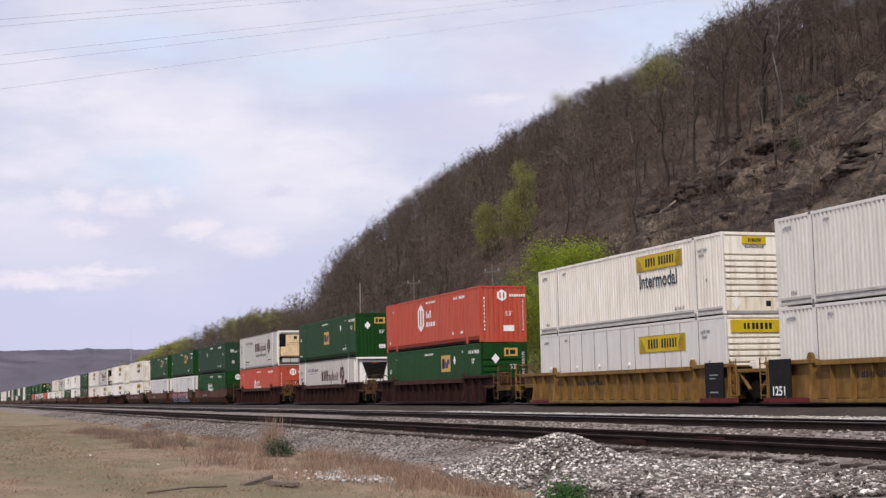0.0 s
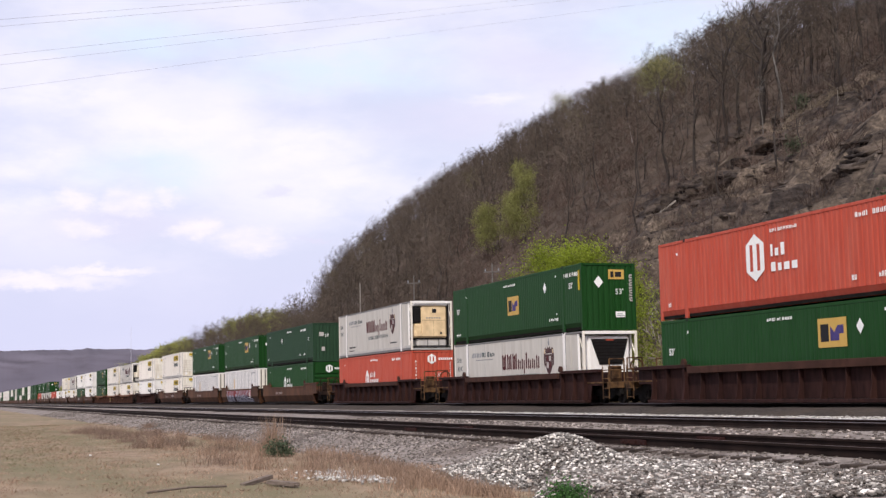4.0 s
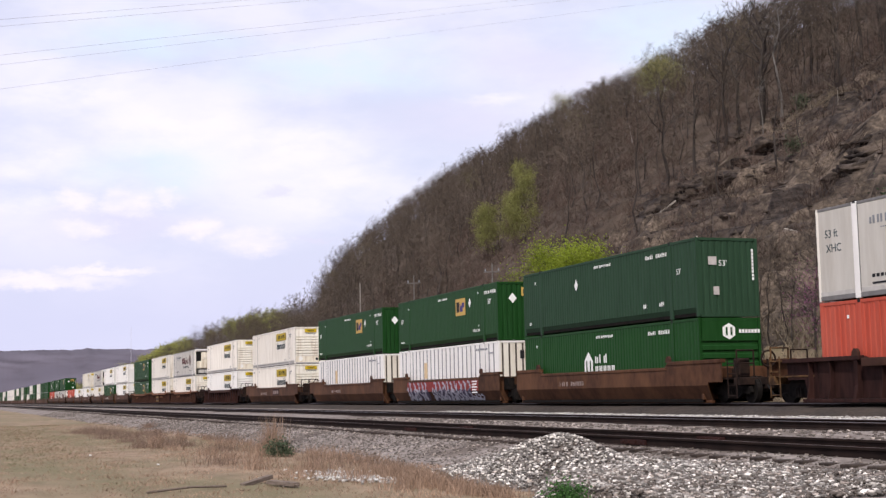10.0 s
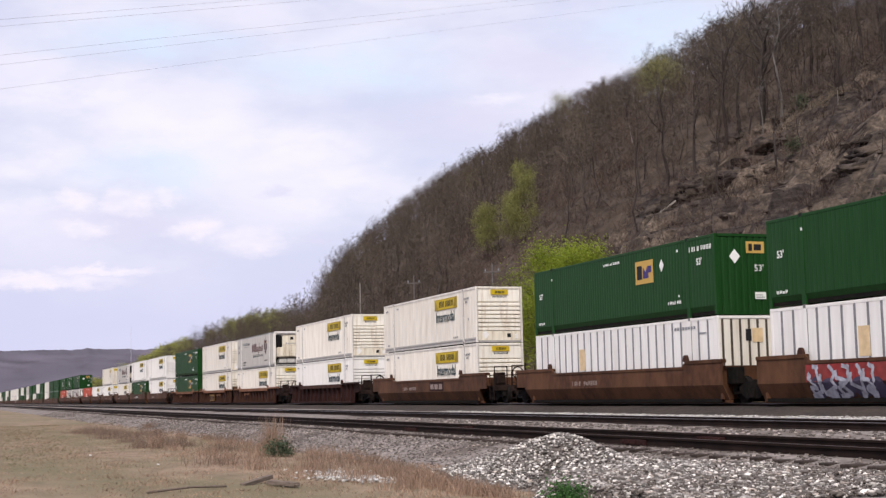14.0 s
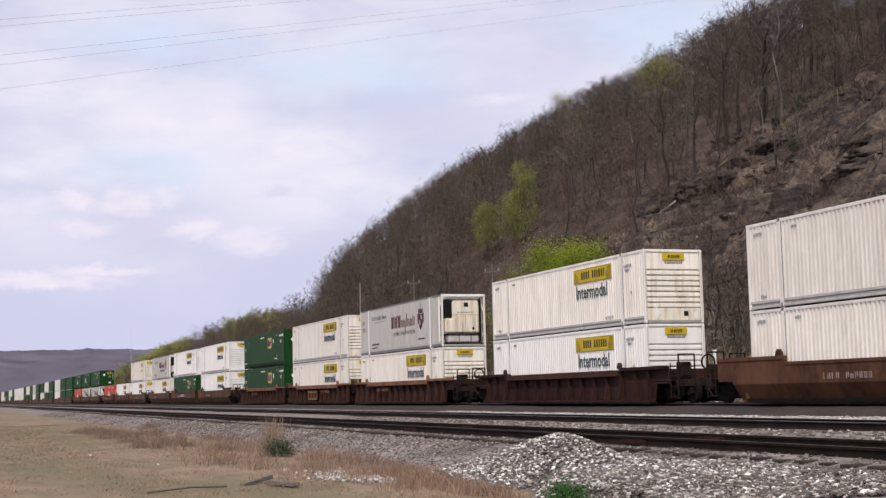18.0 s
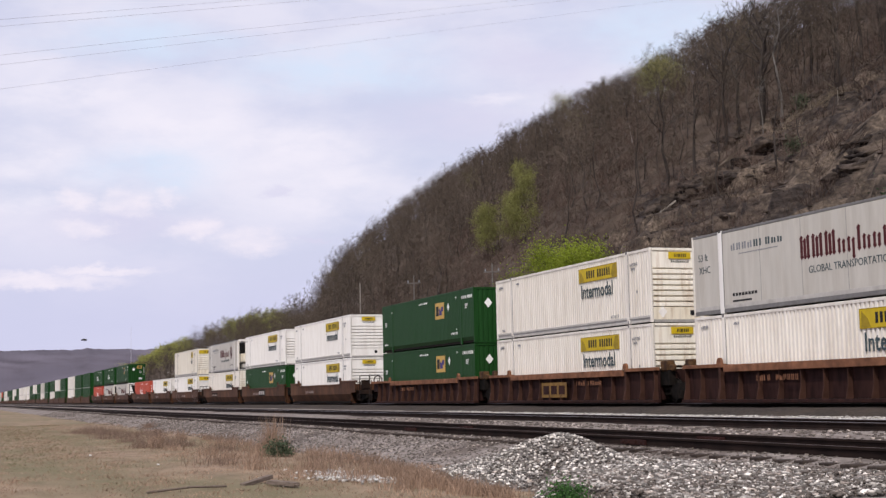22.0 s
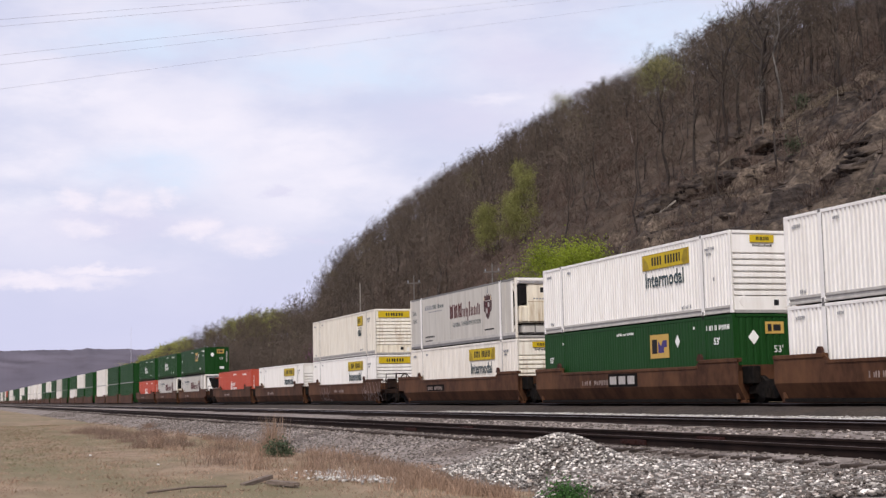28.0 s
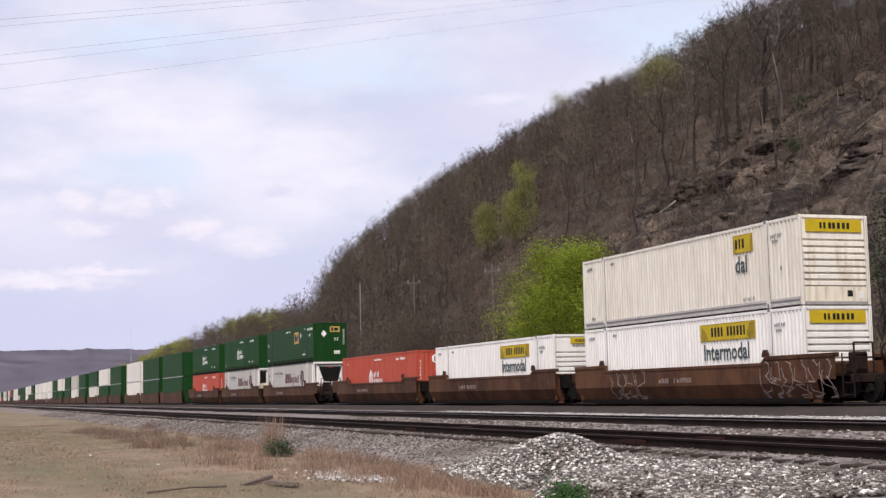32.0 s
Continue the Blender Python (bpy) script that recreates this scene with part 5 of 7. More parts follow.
    for s, kind, xe in ((-1, left, xl), (1, right, xr)):
        a, b = sorted((s * 8.25, s * 8.4))
        part("bulkhead", boxes((a, b, -1.38, 1.38, 0.38, 1.55)), paint, t)
        if kind == "c":
            a, b = sorted((s * 8.4, s * 10.9))
            part("end_platform", boxes((a, b, -0.42, 0.42, 0.72, 1.06), (*sorted((s * 10.55, s * 10.9)), -1.45, 1.45, 0.86, 1.12), (*sorted((s * 8.4, s * 10.6)), -1.38, 1.38, 1.06, 1.12), bevel=0.015), trim, t)
            a, b = sorted((s * 10.9, s * 11.72))
            part("coupler", boxes((a, b, -0.11, 0.11, 0.78, 0.96), (*sorted((s * 11.5, s * 11.8)), -0.2, 0.2, 0.74, 1.0), bevel=0.04), M["soot"], t, "rusty knuckle coupler")
            x = s * 10.75
            part("handrail", bars(((x, -1.42, 1.12), (x, -1.42, 2.05)), ((x, -1.42, 2.05), (x, -0.75, 2.05)), ((x, -0.75, 2.05), (x, -0.75, 1.12)), ((x, -1.42, 1.6), (x, -0.75, 1.6)), r=0.03), trim, t)
            part("handrail", bars(((x, 1.42, 1.12), (x, 1.42, 2.05)), ((x, 1.42, 2.05), (x, 0.75, 2.05)), ((x, 0.75, 2.05), (x, 0.75, 1.12)), r=0.03), trim, t)
            part("ladder", bars(*[((s * 10.2, -1.46, z), (s * 10.75, -1.46, z)) for z in (0.5, 0.85, 1.25, 1.6)], ((s * 10.2, -1.46, 0.42), (s * 10.2, -1.46, 1.75)), ((s * 10.75, -1.46, 0.42), (s * 10.75, -1.46, 1.75)), r=0.022), trim, t)
            part("air_hose", bars(((s * 11.0, -0.4, 0.85), (s * 11.3, -0.35, 0.5)), ((s * 11.3, -0.35, 0.5), (s * 11.7, -0.2, 0.48)), r=0.03), M["black"], t)
            if s > 0:
                part("brake_wheel", bars(*[((x + 0.06, -0.2 + 0.28 * math.cos(q), 1.75 + 0.28 * math.sin(q)), (x + 0.06, -0.2 + 0.28 * math.cos(q + 0.524), 1.75 + 0.28 * math.sin(q + 0.524))) for q in np.arange(0, 6.2, 0.524)], ((x, -0.2, 1.12), (x, -0.2, 1.75)), r=0.036), trim, t)
                part("brake_stand", boxes((10.05, 10.45, -1.15, -0.7, 1.12, 1.78), (9.75, 10.05, -1.05, -0.8, 1.12, 1.45), bevel=0.04), trim, t, "grimy brake cylinder and lever stand")
                part("equipment_box", boxes((8.9, 9.6, -0.9, -0.3, 1.12, 1.5), bevel=0.03), paint, t)
            else:
                part("equipment_box", boxes((-9.75, -9.1, -1.05, -0.5, 1.12, 1.5), (-10.3, -9.85, -0.9, -0.45, 1.12, 1.62), bevel=0.04), trim, t, "grimy air brake valve boxes")
            truck_part(t, s * 9.72, paint)
        else:
            a, b = sorted((s * 8.4, s * 9.6))
            part("joint_arm", boxes((a, b, -0.35, 0.35, 0.62, 1.05), bevel=0.03), M["soot"], t)
            for y in (-1.2, 0.9):
                part("end_bracket", boxes((*sorted((s * 8.4, s * 9.1)), y, y + 0.3, 0.9, 1.5), bevel=0.02), M["soot"], t)
            if s < 0:
                truck_part(t, -9.73, paint)
            if chord == M["rust"]:
                part("equipment_box", boxes((*sorted((s * 8.5, s * 9.0)), -1.25, -0.85, 1.45, 1.86), (*sorted((s * 9.0, s * 9.3)), -1.15, -0.95, 1.45, 1.70), bevel=0.05), M["ochre"], t, "rusty valve box over the joint")
                part("joint_pipe", bars(((s * 8.5, -0.6, 1.62), (s * 9.4, -0.6, 1.62)), ((s * 9.4, -0.6, 1.62), (s * 9.4, -0.6, 1.1)), r=0.05), M["dirtysteel"], t)
            if paint == M["caryellow"]:
                part("end_platform", boxes((*sorted((s * 8.4, s * 9.55)), -1.3, 1.3, 1.28, 1.40), bevel=0.015), chord, t)
                part("strut", bars(((s * 8.7, -1.25, 0.5), (s * 8.7, -1.25, 1.3)), ((s * 8.75, -1.2, 1.3), (s * 9.4, -1.2, 0.7)), r=0.06), chord, t)
                part("ladder", bars(((s * 8.62, -1.5, 0.4), (s * 8.62, -1.5, 1.75)), ((s * 9.0, -1.5, 0.4), (s * 9.0, -1.5, 1.75)), *[((s * 8.62, -1.5, z), (s * 9.0, -1.5, z)) for z in (0.5, 0.85, 1.2, 1.55)], r=0.024), chord, t)
                part("equipment_box", boxes((*sorted((s * 8.9, s * 9.35)), -0.9, -0.4, 1.40, 1.66), bevel=0.02), M["cream"], t, "small cream valve box")
    # writing on the side
    y = -1.537 if style == "smooth" else -1.567
    lx = {"yellow": 1.6, "spray": -1.2, "scrawl": -1.2, "panel": -4.5}.get(mark, -3.7)
    if mark == "panel":
        part("number_panel", boxes((lx - 0.15, lx + 2.75, y + 0.009, y + 0.014, 0.93, 1.28)), M["soot"], t, "dark painted number panel")
    if chord != M["ribrust"]:
        side_bars(chars(lx, 0.99, 4, 0.19, 0.22) + chars(lx + 1.15, 0.99, 6, 0.19, 0.22), M["ink"] if paint == M["caryellow"] else M["rust"] if paint == M["maroon"] else M["spray_white"], t, y=y + 0.008)
    if mark == "white":
        part("emblem", boxes((-1.25, 1.3, y, y + 0.006, 0.9, 1.42)), M["soot"], t, "dark emblem panel")
        for i in range(3):
            part("emblem_mark", boxes((-1.08 + i * 0.78, -0.5 + i * 0.78, y - 0.006, y, 1.0, 1.32)), M["faded"], t)
    elif mark == "faint":
        part("emblem", boxes((1.15, 3.45, y, y + 0.006, 0.92, 1.42)), M["maroon"], t, "dark worn emblem panel")
        for i in range(3):
            part("emblem_mark", boxes((1.3 + i * 0.7, 1.82 + i * 0.7, y - 0.006, y, 1.02, 1.30)), M["spray_white"], t)
    elif mark == "yellow":
        part("emblem", boxes((-2.1, 0.6, y, y + 0.006, 0.50, 1.16)), M["caryellow"], t, "yellow emblem panel")
        for i in range(3):
            part("emblem_mark", boxes((-1.9 + i * 0.84, -1.28 + i * 0.84, y - 0.006, y, 0.64, 1.02)), M["maroon"], t)
    elif mark == "spray":
        part("red_panel", boxes((-5.85, 5.75, y, y + 0.012, 0.9, 1.44)), M["carred"], t, "bright red painted panel under graffiti")
        spray_fill(t, [(-5.6, -2.5), (-1.2, 4.4)], 0.36, 0.72, M["navy"], y - 0.003, 3)
        spray_marks(t, [(-5.7, -2.6), (-1.3, 4.5)], 0.36, 1.08, M["spray_blue"], y - 0.022, 7, 0.062)
        for k in range(3):
            spray_marks(t, [(4.75 + 0.5 * k, 4.8 + 0.5 * k)], 0.42, 0.28, M["spray_blue"], y - 0.008, 30 + k, 0.05)
        side = [(4.85 + 0.06 * (i % 2), 5.6 - 0.1 * (i % 2), 1.33 - i * 0.14, 1.40 - i * 0.14) for i in range(5)]
        side_bars(side, M["letter"], t, y=y + 0.002, name="spray_mark")
    elif mark == "scrawl":
        spray_marks(t, [(-5.3, -2.7), (5.8, 9.3)], 0.35, 1.3, M["spray_white"], y - 0.004, 5, 0.02)
    tagged(t, label, "rail car", "well cars of the stack train")
    return t


def spray_fill(t, spans, z0, h, material, y, seed):
    """Uneven blots of dark paint behind the sprayed strokes."""
    rs = random.Random(seed)
    for a, b in spans:
        x = a
        while x < b:
            w = rs.uniform(0.5, 0.8)
            pts = [(x + w * 0.5 + 0.62 * w * math.cos(q) * rs.uniform(0.8, 1.1), z0 + h * (0.48 + 0.5 * math.sin(q) * rs.uniform(0.75, 1.05))) for q in np.arange(0, 6.2, 0.42)]
            bm = bmesh.new()
            hub = bm.verts.new((x + w * 0.5, y + max(0.0, 0.88 - z0 - 0.48 * h) * 0.5, z0 + 0.48 * h))
            low = [[bm.verts.new((p, y + max(0.0, 0.88 - q) * 0.5 - 0.0005, q)) for p, q in ((x + w * 0.5 + (px - x - w * 0.5) * g, z0 + 0.48 * h + (pz - z0 - 0.48 * h) * g) for px, pz in pts)] for g in (0.34, 0.67, 1.0)]
            n = len(pts)
            for k in range(n):
                bm.faces.new((hub, low[0][k], low[0][(k + 1) % n]))
                for r in (0, 1):
                    bm.faces.new((low[r][k], low[r + 1][k], low[r + 1][(k + 1) % n], low[r][(k + 1) % n]))
            part("spray_blot", bm, material, t)["kind"] = "stuff"
            x += w
            y -= 0.0012


def spray_marks(t, spans, z0, h, material, y, seed, thick=0.045):
    """Looping sprayed strokes, built from short flat pieces."""
    rs = random.Random(seed)
    for a, b in spans:
        x = a
        while x < b:
            w = rs.uniform(0.45, 0.8)
            pts = [(x + w * (0.5 + 0.5 * math.sin(q * rs.choice((1, 1, 2)) + rs.uniform(-0.3, 0.3))), z0 + h * (0.5 + 0.45 * math.cos(q + rs.uniform(-0.25, 0.25)))) for q in np.arange(0, 5.6, 0.28)]
            bm, lift = bmesh.new(), 0.0
            for (xa, za), (xb, zb) in zip(pts, pts[1:]):
                d = Vector((xb - xa, 0, zb - za))
                if d.length < 0.02:
                    continue
                s = d.normalized().cross(Vector((0, 1, 0))) * thick
                e = d.normalized() * 0.03
                p0, p1 = Vector((xa, y, za)) - e, Vector((xb, y, zb)) + e
                lift -= 0.0006
                bm.faces.new([bm.verts.new(v + Vector((0, max(0.0, 0.88 - v.z) * 0.5 + lift, 0))) for v in (p0 - s, p1 - s, p1 + s, p0 + s)])
            part("spray_mark", bm, material, t)["kind"] = "stuff"
            x += w + 0.08


# ---- the train ----
TRAIN = []       # (thing, x at sixteen seconds, y, z)
LEFT = {}        # left edge of each stack
PROTO = {}
STACK_Z = (0.43, 0.43 + TALL + 0.035)
LABELS = dict(
    rl="grey-white refrigerated container with a black louvred cooling unit", gl="green container with an amber logo and a louvred end",
    w="white corrugated container with a yellow sign, in a double stack", wb="bright white corrugated container with a yellow sign", wp="smooth white container with a yellow sign, lower in the stack",
    wpart="dirty white container with half a yellow sign, doubled up", wn="plain white corrugated container, double-stacked", wide="bright white container with a broad yellow end sign",
    g="green container with an amber logo panel", gy="green container with an amber logo and a yellow post mark", tg="green container with a white gabled emblem", tl="green container with white emblem and louvred end",
    tr="orange-red corrugated container with a white emblem", rh="orange-red corrugated container with a white hexagon emblem", d="weathered dark green corrugated container",
    s="white ridged container with dark vertical grooves", r="grey-white refrigerated container with maroon lettering", rb="grey-white refrigerated container with a stained buff cooling unit")
MAKE = dict(
    w=lambda: yellow_sign_box("full", M["white"], LABELS["w"]), wb=lambda: yellow_sign_box("full", M["white_bright"], LABELS["wb"]),
    wp=lambda: yellow_sign_box("plain", M["greywhite"], LABELS["wp"], 1.2, 0.012), wpart=lambda: yellow_sign_box("part", M["cream"], LABELS["wpart"]),
    wn=lambda: yellow_sign_box("none", M["greywhite"], LABELS["wn"]), wide=lambda: yellow_sign_box("wide", M["white_bright"], LABELS["wide"]),
    g=lambda: amber_box(M["green"], LABELS["g"]), gy=lambda: amber_box(M["green"], LABELS["gy"], True),
    tg=lambda: tower_box(M["green"], LABELS["tg"], "plain"), tl=lambda: tower_box(M["green"], LABELS["tl"], "louvre", 1.0),
    tr=lambda: tower_box(M["red"], LABELS["tr"], "vertical", 1.0), rh=lambda: tower_box(M["red"], LABELS["rh"], "vertical", big_h=True),
    d=lambda: tower_box(M["dullgreen"], LABELS["d"], "vertical", dull=True), s=lambda: stripe_box(LABELS["s"], M["white_bright"]),
    rl=lambda: reefer_box(LABELS["rl"], M["white_bright"], "louvre"), gl=lambda: amber_box(M["green"], LABELS["gl"], end_style="louvre"), r=lambda: reefer_box(LABELS["r"], M["stained"]), rb=lambda: reefer_box(LABELS["rb"], M["buff"]))


def far_box(paint, label):
    """A container that stays far down the line: body, roof and end, with ribs and a small mark."""
    t = new("shipping_container")
    part("side_wall", corrugated("x", -HALF + 0.02, HALF - 0.02, -WIDE, -1, 0.12, TALL, 0.6, 0.03, 0.4), paint, t)
    part("core", boxes((-HALF, HALF - 0.03, -WIDE + 0.06, WIDE, 0.0, TALL - 0.01)), paint, t)
    part("end_wall", corrugated("y", -WIDE + 0.1, WIDE - 0.1, HALF - 0.01, 1, 0.1, TALL - 0.1, 0.5, 0.03, 0.4), paint, t)
    part("bottom_rail", boxes((-HALF, HALF, -WIDE - 0.01, -WIDE + 0.06, 0.0, 0.12)), M["steel"], t)
    tagged(t, label, "container")
    return t


def far_car(paint, label):
    t = new("well_car")
    for s in (-1, 1):
        part("side_sill", prism([(-8.7, 0.3), (8.7, 0.3), (8.7, 1.74), (6.1, 1.74), (5.8, 1.5), (-5.8, 1.5), (-6.1, 1.74), (-8.7, 1.74)], s * 1.47 - 0.05, s * 1.47 + 0.05), paint, t)
    part("floor_frame", boxes((-8.4, 8.4, -1.38, 1.38, 0.3, 0.4)), M["soot"], t)
    for s in (-1, 1):
        part("joint_arm", boxes((*sorted((s * 8.4, s * 9.7)), -0.5, 0.5, 0.6, 1.1)), M["soot"], t)
    tr = part("truck", boxes((-1.2, 1.2, -1.05, -0.9, 0.3, 0.65), (-1.2, 1.2, 0.9, 1.05, 0.3, 0.65)), M["soot"], t, "black two-axle truck", at=(-9.73, 0, TRAIN_Z))
    part("wheel", bars(*[((x, y - 0.06, 0.455), (x, y + 0.06, 0.455)) for x in (-0.9, 0.9) for y in (-0.76, 0.76)], r=0.455, n=14), M["tread"], tr)
    tagged(t, label, "rail car", "well cars of the stack train")
    return t


def take(key, make):
    """The first of a kind is built, the others are copies of it."""
    if key in PROTO:
        return copy_thing(PROTO[key], Matrix())
    PROTO[key] = make()
    return PROTO[key]


CARNOTE = dict(brown="brown smooth-sided steel well car, stained with rust", maroon="dark red-brown ribbed steel well car", caryellow="weathered yellow ribbed steel well car", spray="brown smooth well car with pale blue graffiti on red")
UNITS = (
    (114.5, "wn", "wn", "ribbed", "a", "a", "caryellow", None), (95.0, "w", "wp", "ribbed", "c", "a", "caryellow", None),
    (71.2, "rh", "gl", "ribbed", "c", "c", "maroon", None), (48.1, "gy", "rl", "ribbed", "c", "c", "maroon", None),
    (24.6, "rb", "tr", "ribbed", "c", "c", "maroon", None), (1.0, "d", "tl", "smooth", "a", "c", "brown", None),
    (-18.5, "g", "s", "smooth", "a", "a", "brown", "spray"), (-38.0, "g", "s", "smooth", "c", "a", "brown", None),
    (-61.8, "w", "w", "smooth", "c", "c", "brown", "faint"), (-85.4, "w", "wb", "ribbed", "c", "c", "maroon", None),
    (-109.2, "r", "w", "ribbed", "a", "c", "maroon", None), (-128.6, "w", "w", "ribbed", "a", "a", "maroon", "yellow"),
    (-147.9, "g", "g", "ribbed", "c", "a", "maroon", None), (-171.6, "wb", "wb", "smooth", "a", "c", "brown", None),
    (-191.1, "wb", "g", "smooth", "a", "a", "brown", "white"), (-210.6, "r", "w", "smooth", "c", "a", "brown", "panel"),
    (-234.1, "wpart", "wide", "smooth", "a", "c", "brown", "scrawl"), (-253.5, None, "wb", "smooth", "a", "a", "brown", None),
    (-273.1, None, "tr", "smooth", "c", "a", "brown", None), (-297.4, "g", "rl", "smooth", "a", "c", "brown", None),
    (-317.0, "tg", "r", "smooth", "a", "a", "brown", None), (-336.3, "tg", "tr", "smooth", "c", "a", "brown", None))
FAR = ("gg", "gg", "ww", "gg", "wg", "gw", "gg", "sw", "gg", "wg", "gg", "ww", "ww", "ww", "ww", "gg", "wg", "ww", "gg", "gg", "gs", "ww", "ww", "gg", "rg", "ww", "gg", "sw", "ww", "gg", "gr", "ww")
FARPAINT = dict(g=("green", "green container far down the train"), w=("white", "white container far down the train"), s=("reefer", "grey-white container far down the train"), r=("red", "orange-red container far down the train"))


def build_train():
    yc = TRACKS[2]
    for x, top, low, style, left, right, paint, mark in UNITS:
        early = paint == "maroon" and x > 0
        chord = {"maroon": "ribrust" if x > -100 else "rust"}.get(paint, paint)
        car = take(("car", style, left, right, paint, chord, mark, early), lambda: well_car(style, left, right, M[paint], M[chord], CARNOTE.get(mark, CARNOTE[paint]), mark, M["ochre"] if early else None))
        TRAIN.append((car, x + HALF, yc, 0.0))
        for key, z in ((low, STACK_Z[0]), (top, STACK_Z[1])):
            if key:
                TRAIN.append((tagged(take(("box", key), MAKE[key]), group="containers on the train"), x + HALF, yc, z))
    first, second = TRAIN[0][0], TRAIN[3][0]
    for car, x in ((first, -7.7), (second, 7.7)):
        part("number_panel", boxes((x - 0.62, x + 0.62, -1.60, -1.57, 0.42, 1.66)), M["black"], car, "black painted number panel")
        part("red_board", boxes((x - 0.95, x + 1.6, -1.645, -1.622, 0.27, 0.42)), M["boardred"], car, "dark red lower board")
    part("red_board", boxes((-8.3, -6.6, -1.645, -1.622, 0.27, 0.40)), M["boardred"], second, "dark red lower board")
    part_of("lettering", text_mesh("1251", 0.42, M["letter"], 0.006), None, first, at=Matrix.Translation((-8.2, -1.604, 0.5)) @ SIDE)
    part("lettering", boxes((7.4, 7.95, -1.606, -1.6, 1.2, 1.25), (7.4, 7.8, -1.606, -1.6, 1.08, 1.12), (7.4, 7.95, -1.606, -1.6, 0.6, 0.65)), M["grey_ink"], second)
    x = -336.3
    for i, pair in enumerate(FAR):
        x -= 23.7 if i % 3 == 0 else 19.45
        car = take(("far car",), lambda: far_car(M["brown"], "brown well car far down the train"))
        TRAIN.append((car, x + HALF, yc, 0.0))
        for k, z in zip(pair[::-1], STACK_Z):
            paint, label = FARPAINT[k]
            TRAIN.append((tagged(take(("far", k), lambda: far_box(M[paint], label)), group="containers on the train"), x + HALF, yc, z))


build_train()


def advance(t):
    """How far the train has rolled, from its place at 16 s."""
    u = t - 16.0
    return 10.51766 * u + 0.0531933 * u * u - 0.000331090 * u ** 3


# ---- trees ----
def tree_arrays(seed, tall, limbs=11, subs=5, twigs=5, spread=0.34, lean=0.0, thick=1.0, base=0.30, twig_w=0.035, dome=0.0):
    """A bare tree: tapered trunk, limbs, branches and twig slivers. Returns verts, triangles, and the twig tips."""
    rs = np.random.RandomState(seed)
    V, F, tips = [], [], []

    def tube(a, b, ra, rb):
        d = (b - a) / (np.linalg.norm(b - a) + 1e-9)
        u = np.cross(d, (0.31, 0.9, 0.3))
        u /= np.linalg.norm(u) + 1e-9
        w = np.cross(d, u)
        i = len(V)
        for c, r in ((a, ra), (b, rb)):
            for k in range(3):
                V.append(c + r * (math.cos(2.094 * k) * u + math.sin(2.094 * k) * w))
        for k in range(3):
            n = (k + 1) % 3
            F.append((i + k, i + n, i + 3 + n)), F.append((i + k, i + 3 + n, i + 3 + k))

    def sliver(a, b, w):
        d = np.cross(b - a, rs.normal(size=3))
        d *= w / (np.linalg.norm(d) + 1e-9)
        i = len(V)
        V.extend((a - d, a + d, b))
        F.append((i, i + 1, i + 2))

    r0 = tall * 0.0105 * thick
    pts = [np.zeros(3)]
    for k in range(1, 6):
        pts.append(np.array([rs.normal(0, 0.018) * tall + lean * tall * k / 5, rs.normal(0, 0.018) * tall, tall * (0.94 - 0.26 * dome) * k / 5]))
    rad = [r0 * (1 - 0.17 * k) for k in range(6)]
    for k in range(5):
        tube(pts[k], pts[k + 1], rad[k], rad[k + 1])
    for j in range(limbs):
        f = base + (0.97 - base) * (j + rs.uniform(0, 0.8)) / limbs
        k = min(4, int(f * 5))
        a = pts[k] + (pts[k + 1] - pts[k]) * (f * 5 - k)
        ang = j * 2.4 + rs.uniform(-0.5, 0.5)
        length = tall * spread * (1.05 - 0.65 * max(0, f - base) / (1 - base)) * rs.uniform(0.7, 1.15)
        up = rs.uniform(0.5, 1.1)
        if dome:
            fn = (f - base) / (1 - base)
            length = tall * spread * rs.uniform(0.85, 1.1) * (0.75 + 0.3 * math.sin(math.pi * min(1.0, fn)))
            up = rs.uniform(0.4, 0.8) + 1.5 * fn * rs.uniform(0.6, 1.2)
        d = np.array([math.cos(ang), math.sin(ang), up])
        d /= np.linalg.norm(d)
        mid = a + d * length * 0.5
        end = mid + (d + np.array([rs.normal(0, 0.15), rs.normal(0, 0.15), 0.35])) * length * 0.5
        rl = rad[k] * 0.5
        tube(a, mid, rl, rl * 0.6), sliver(mid, end, rl * 0.6)
        for s in range(subs):
            g = rs.uniform(0.25, 1.0)
            b = a + (mid - a) * g * 2 if g < 0.5 else mid + (end - mid) * (g - 0.5) * 2
            sd = d + rs.normal(0, 0.65, 3) + (0, 0, 0.35 - 0.3 * dome)
            sd /= np.linalg.norm(sd)
            sl = length * rs.uniform(0.25, 0.5)
            c = b + sd * sl
            i = len(V)
            w = np.cross(sd, rs.normal(size=3))
            w *= rl * 0.28 / (np.linalg.norm(w) + 1e-9)
            V.extend((b - w, b + w, c + w * 0.4, c - w * 0.4))
            F.append((i, i + 1, i + 2)), F.append((i, i + 2, i + 3))
            for q in range(twigs):
                h = b + (c - b) * rs.uniform(0.2, 1.0)
                td = sd + rs.normal(0, 0.6 + 0.25 * dome, 3) + (0, 0, 0.3 - 0.3 * dome)
                tip = h + td / np.linalg.norm(td) * sl * rs.uniform(0.4, 0.9)
                sliver(h, tip, twig_w)
                tips.append(tip)
    V = np.array(V)
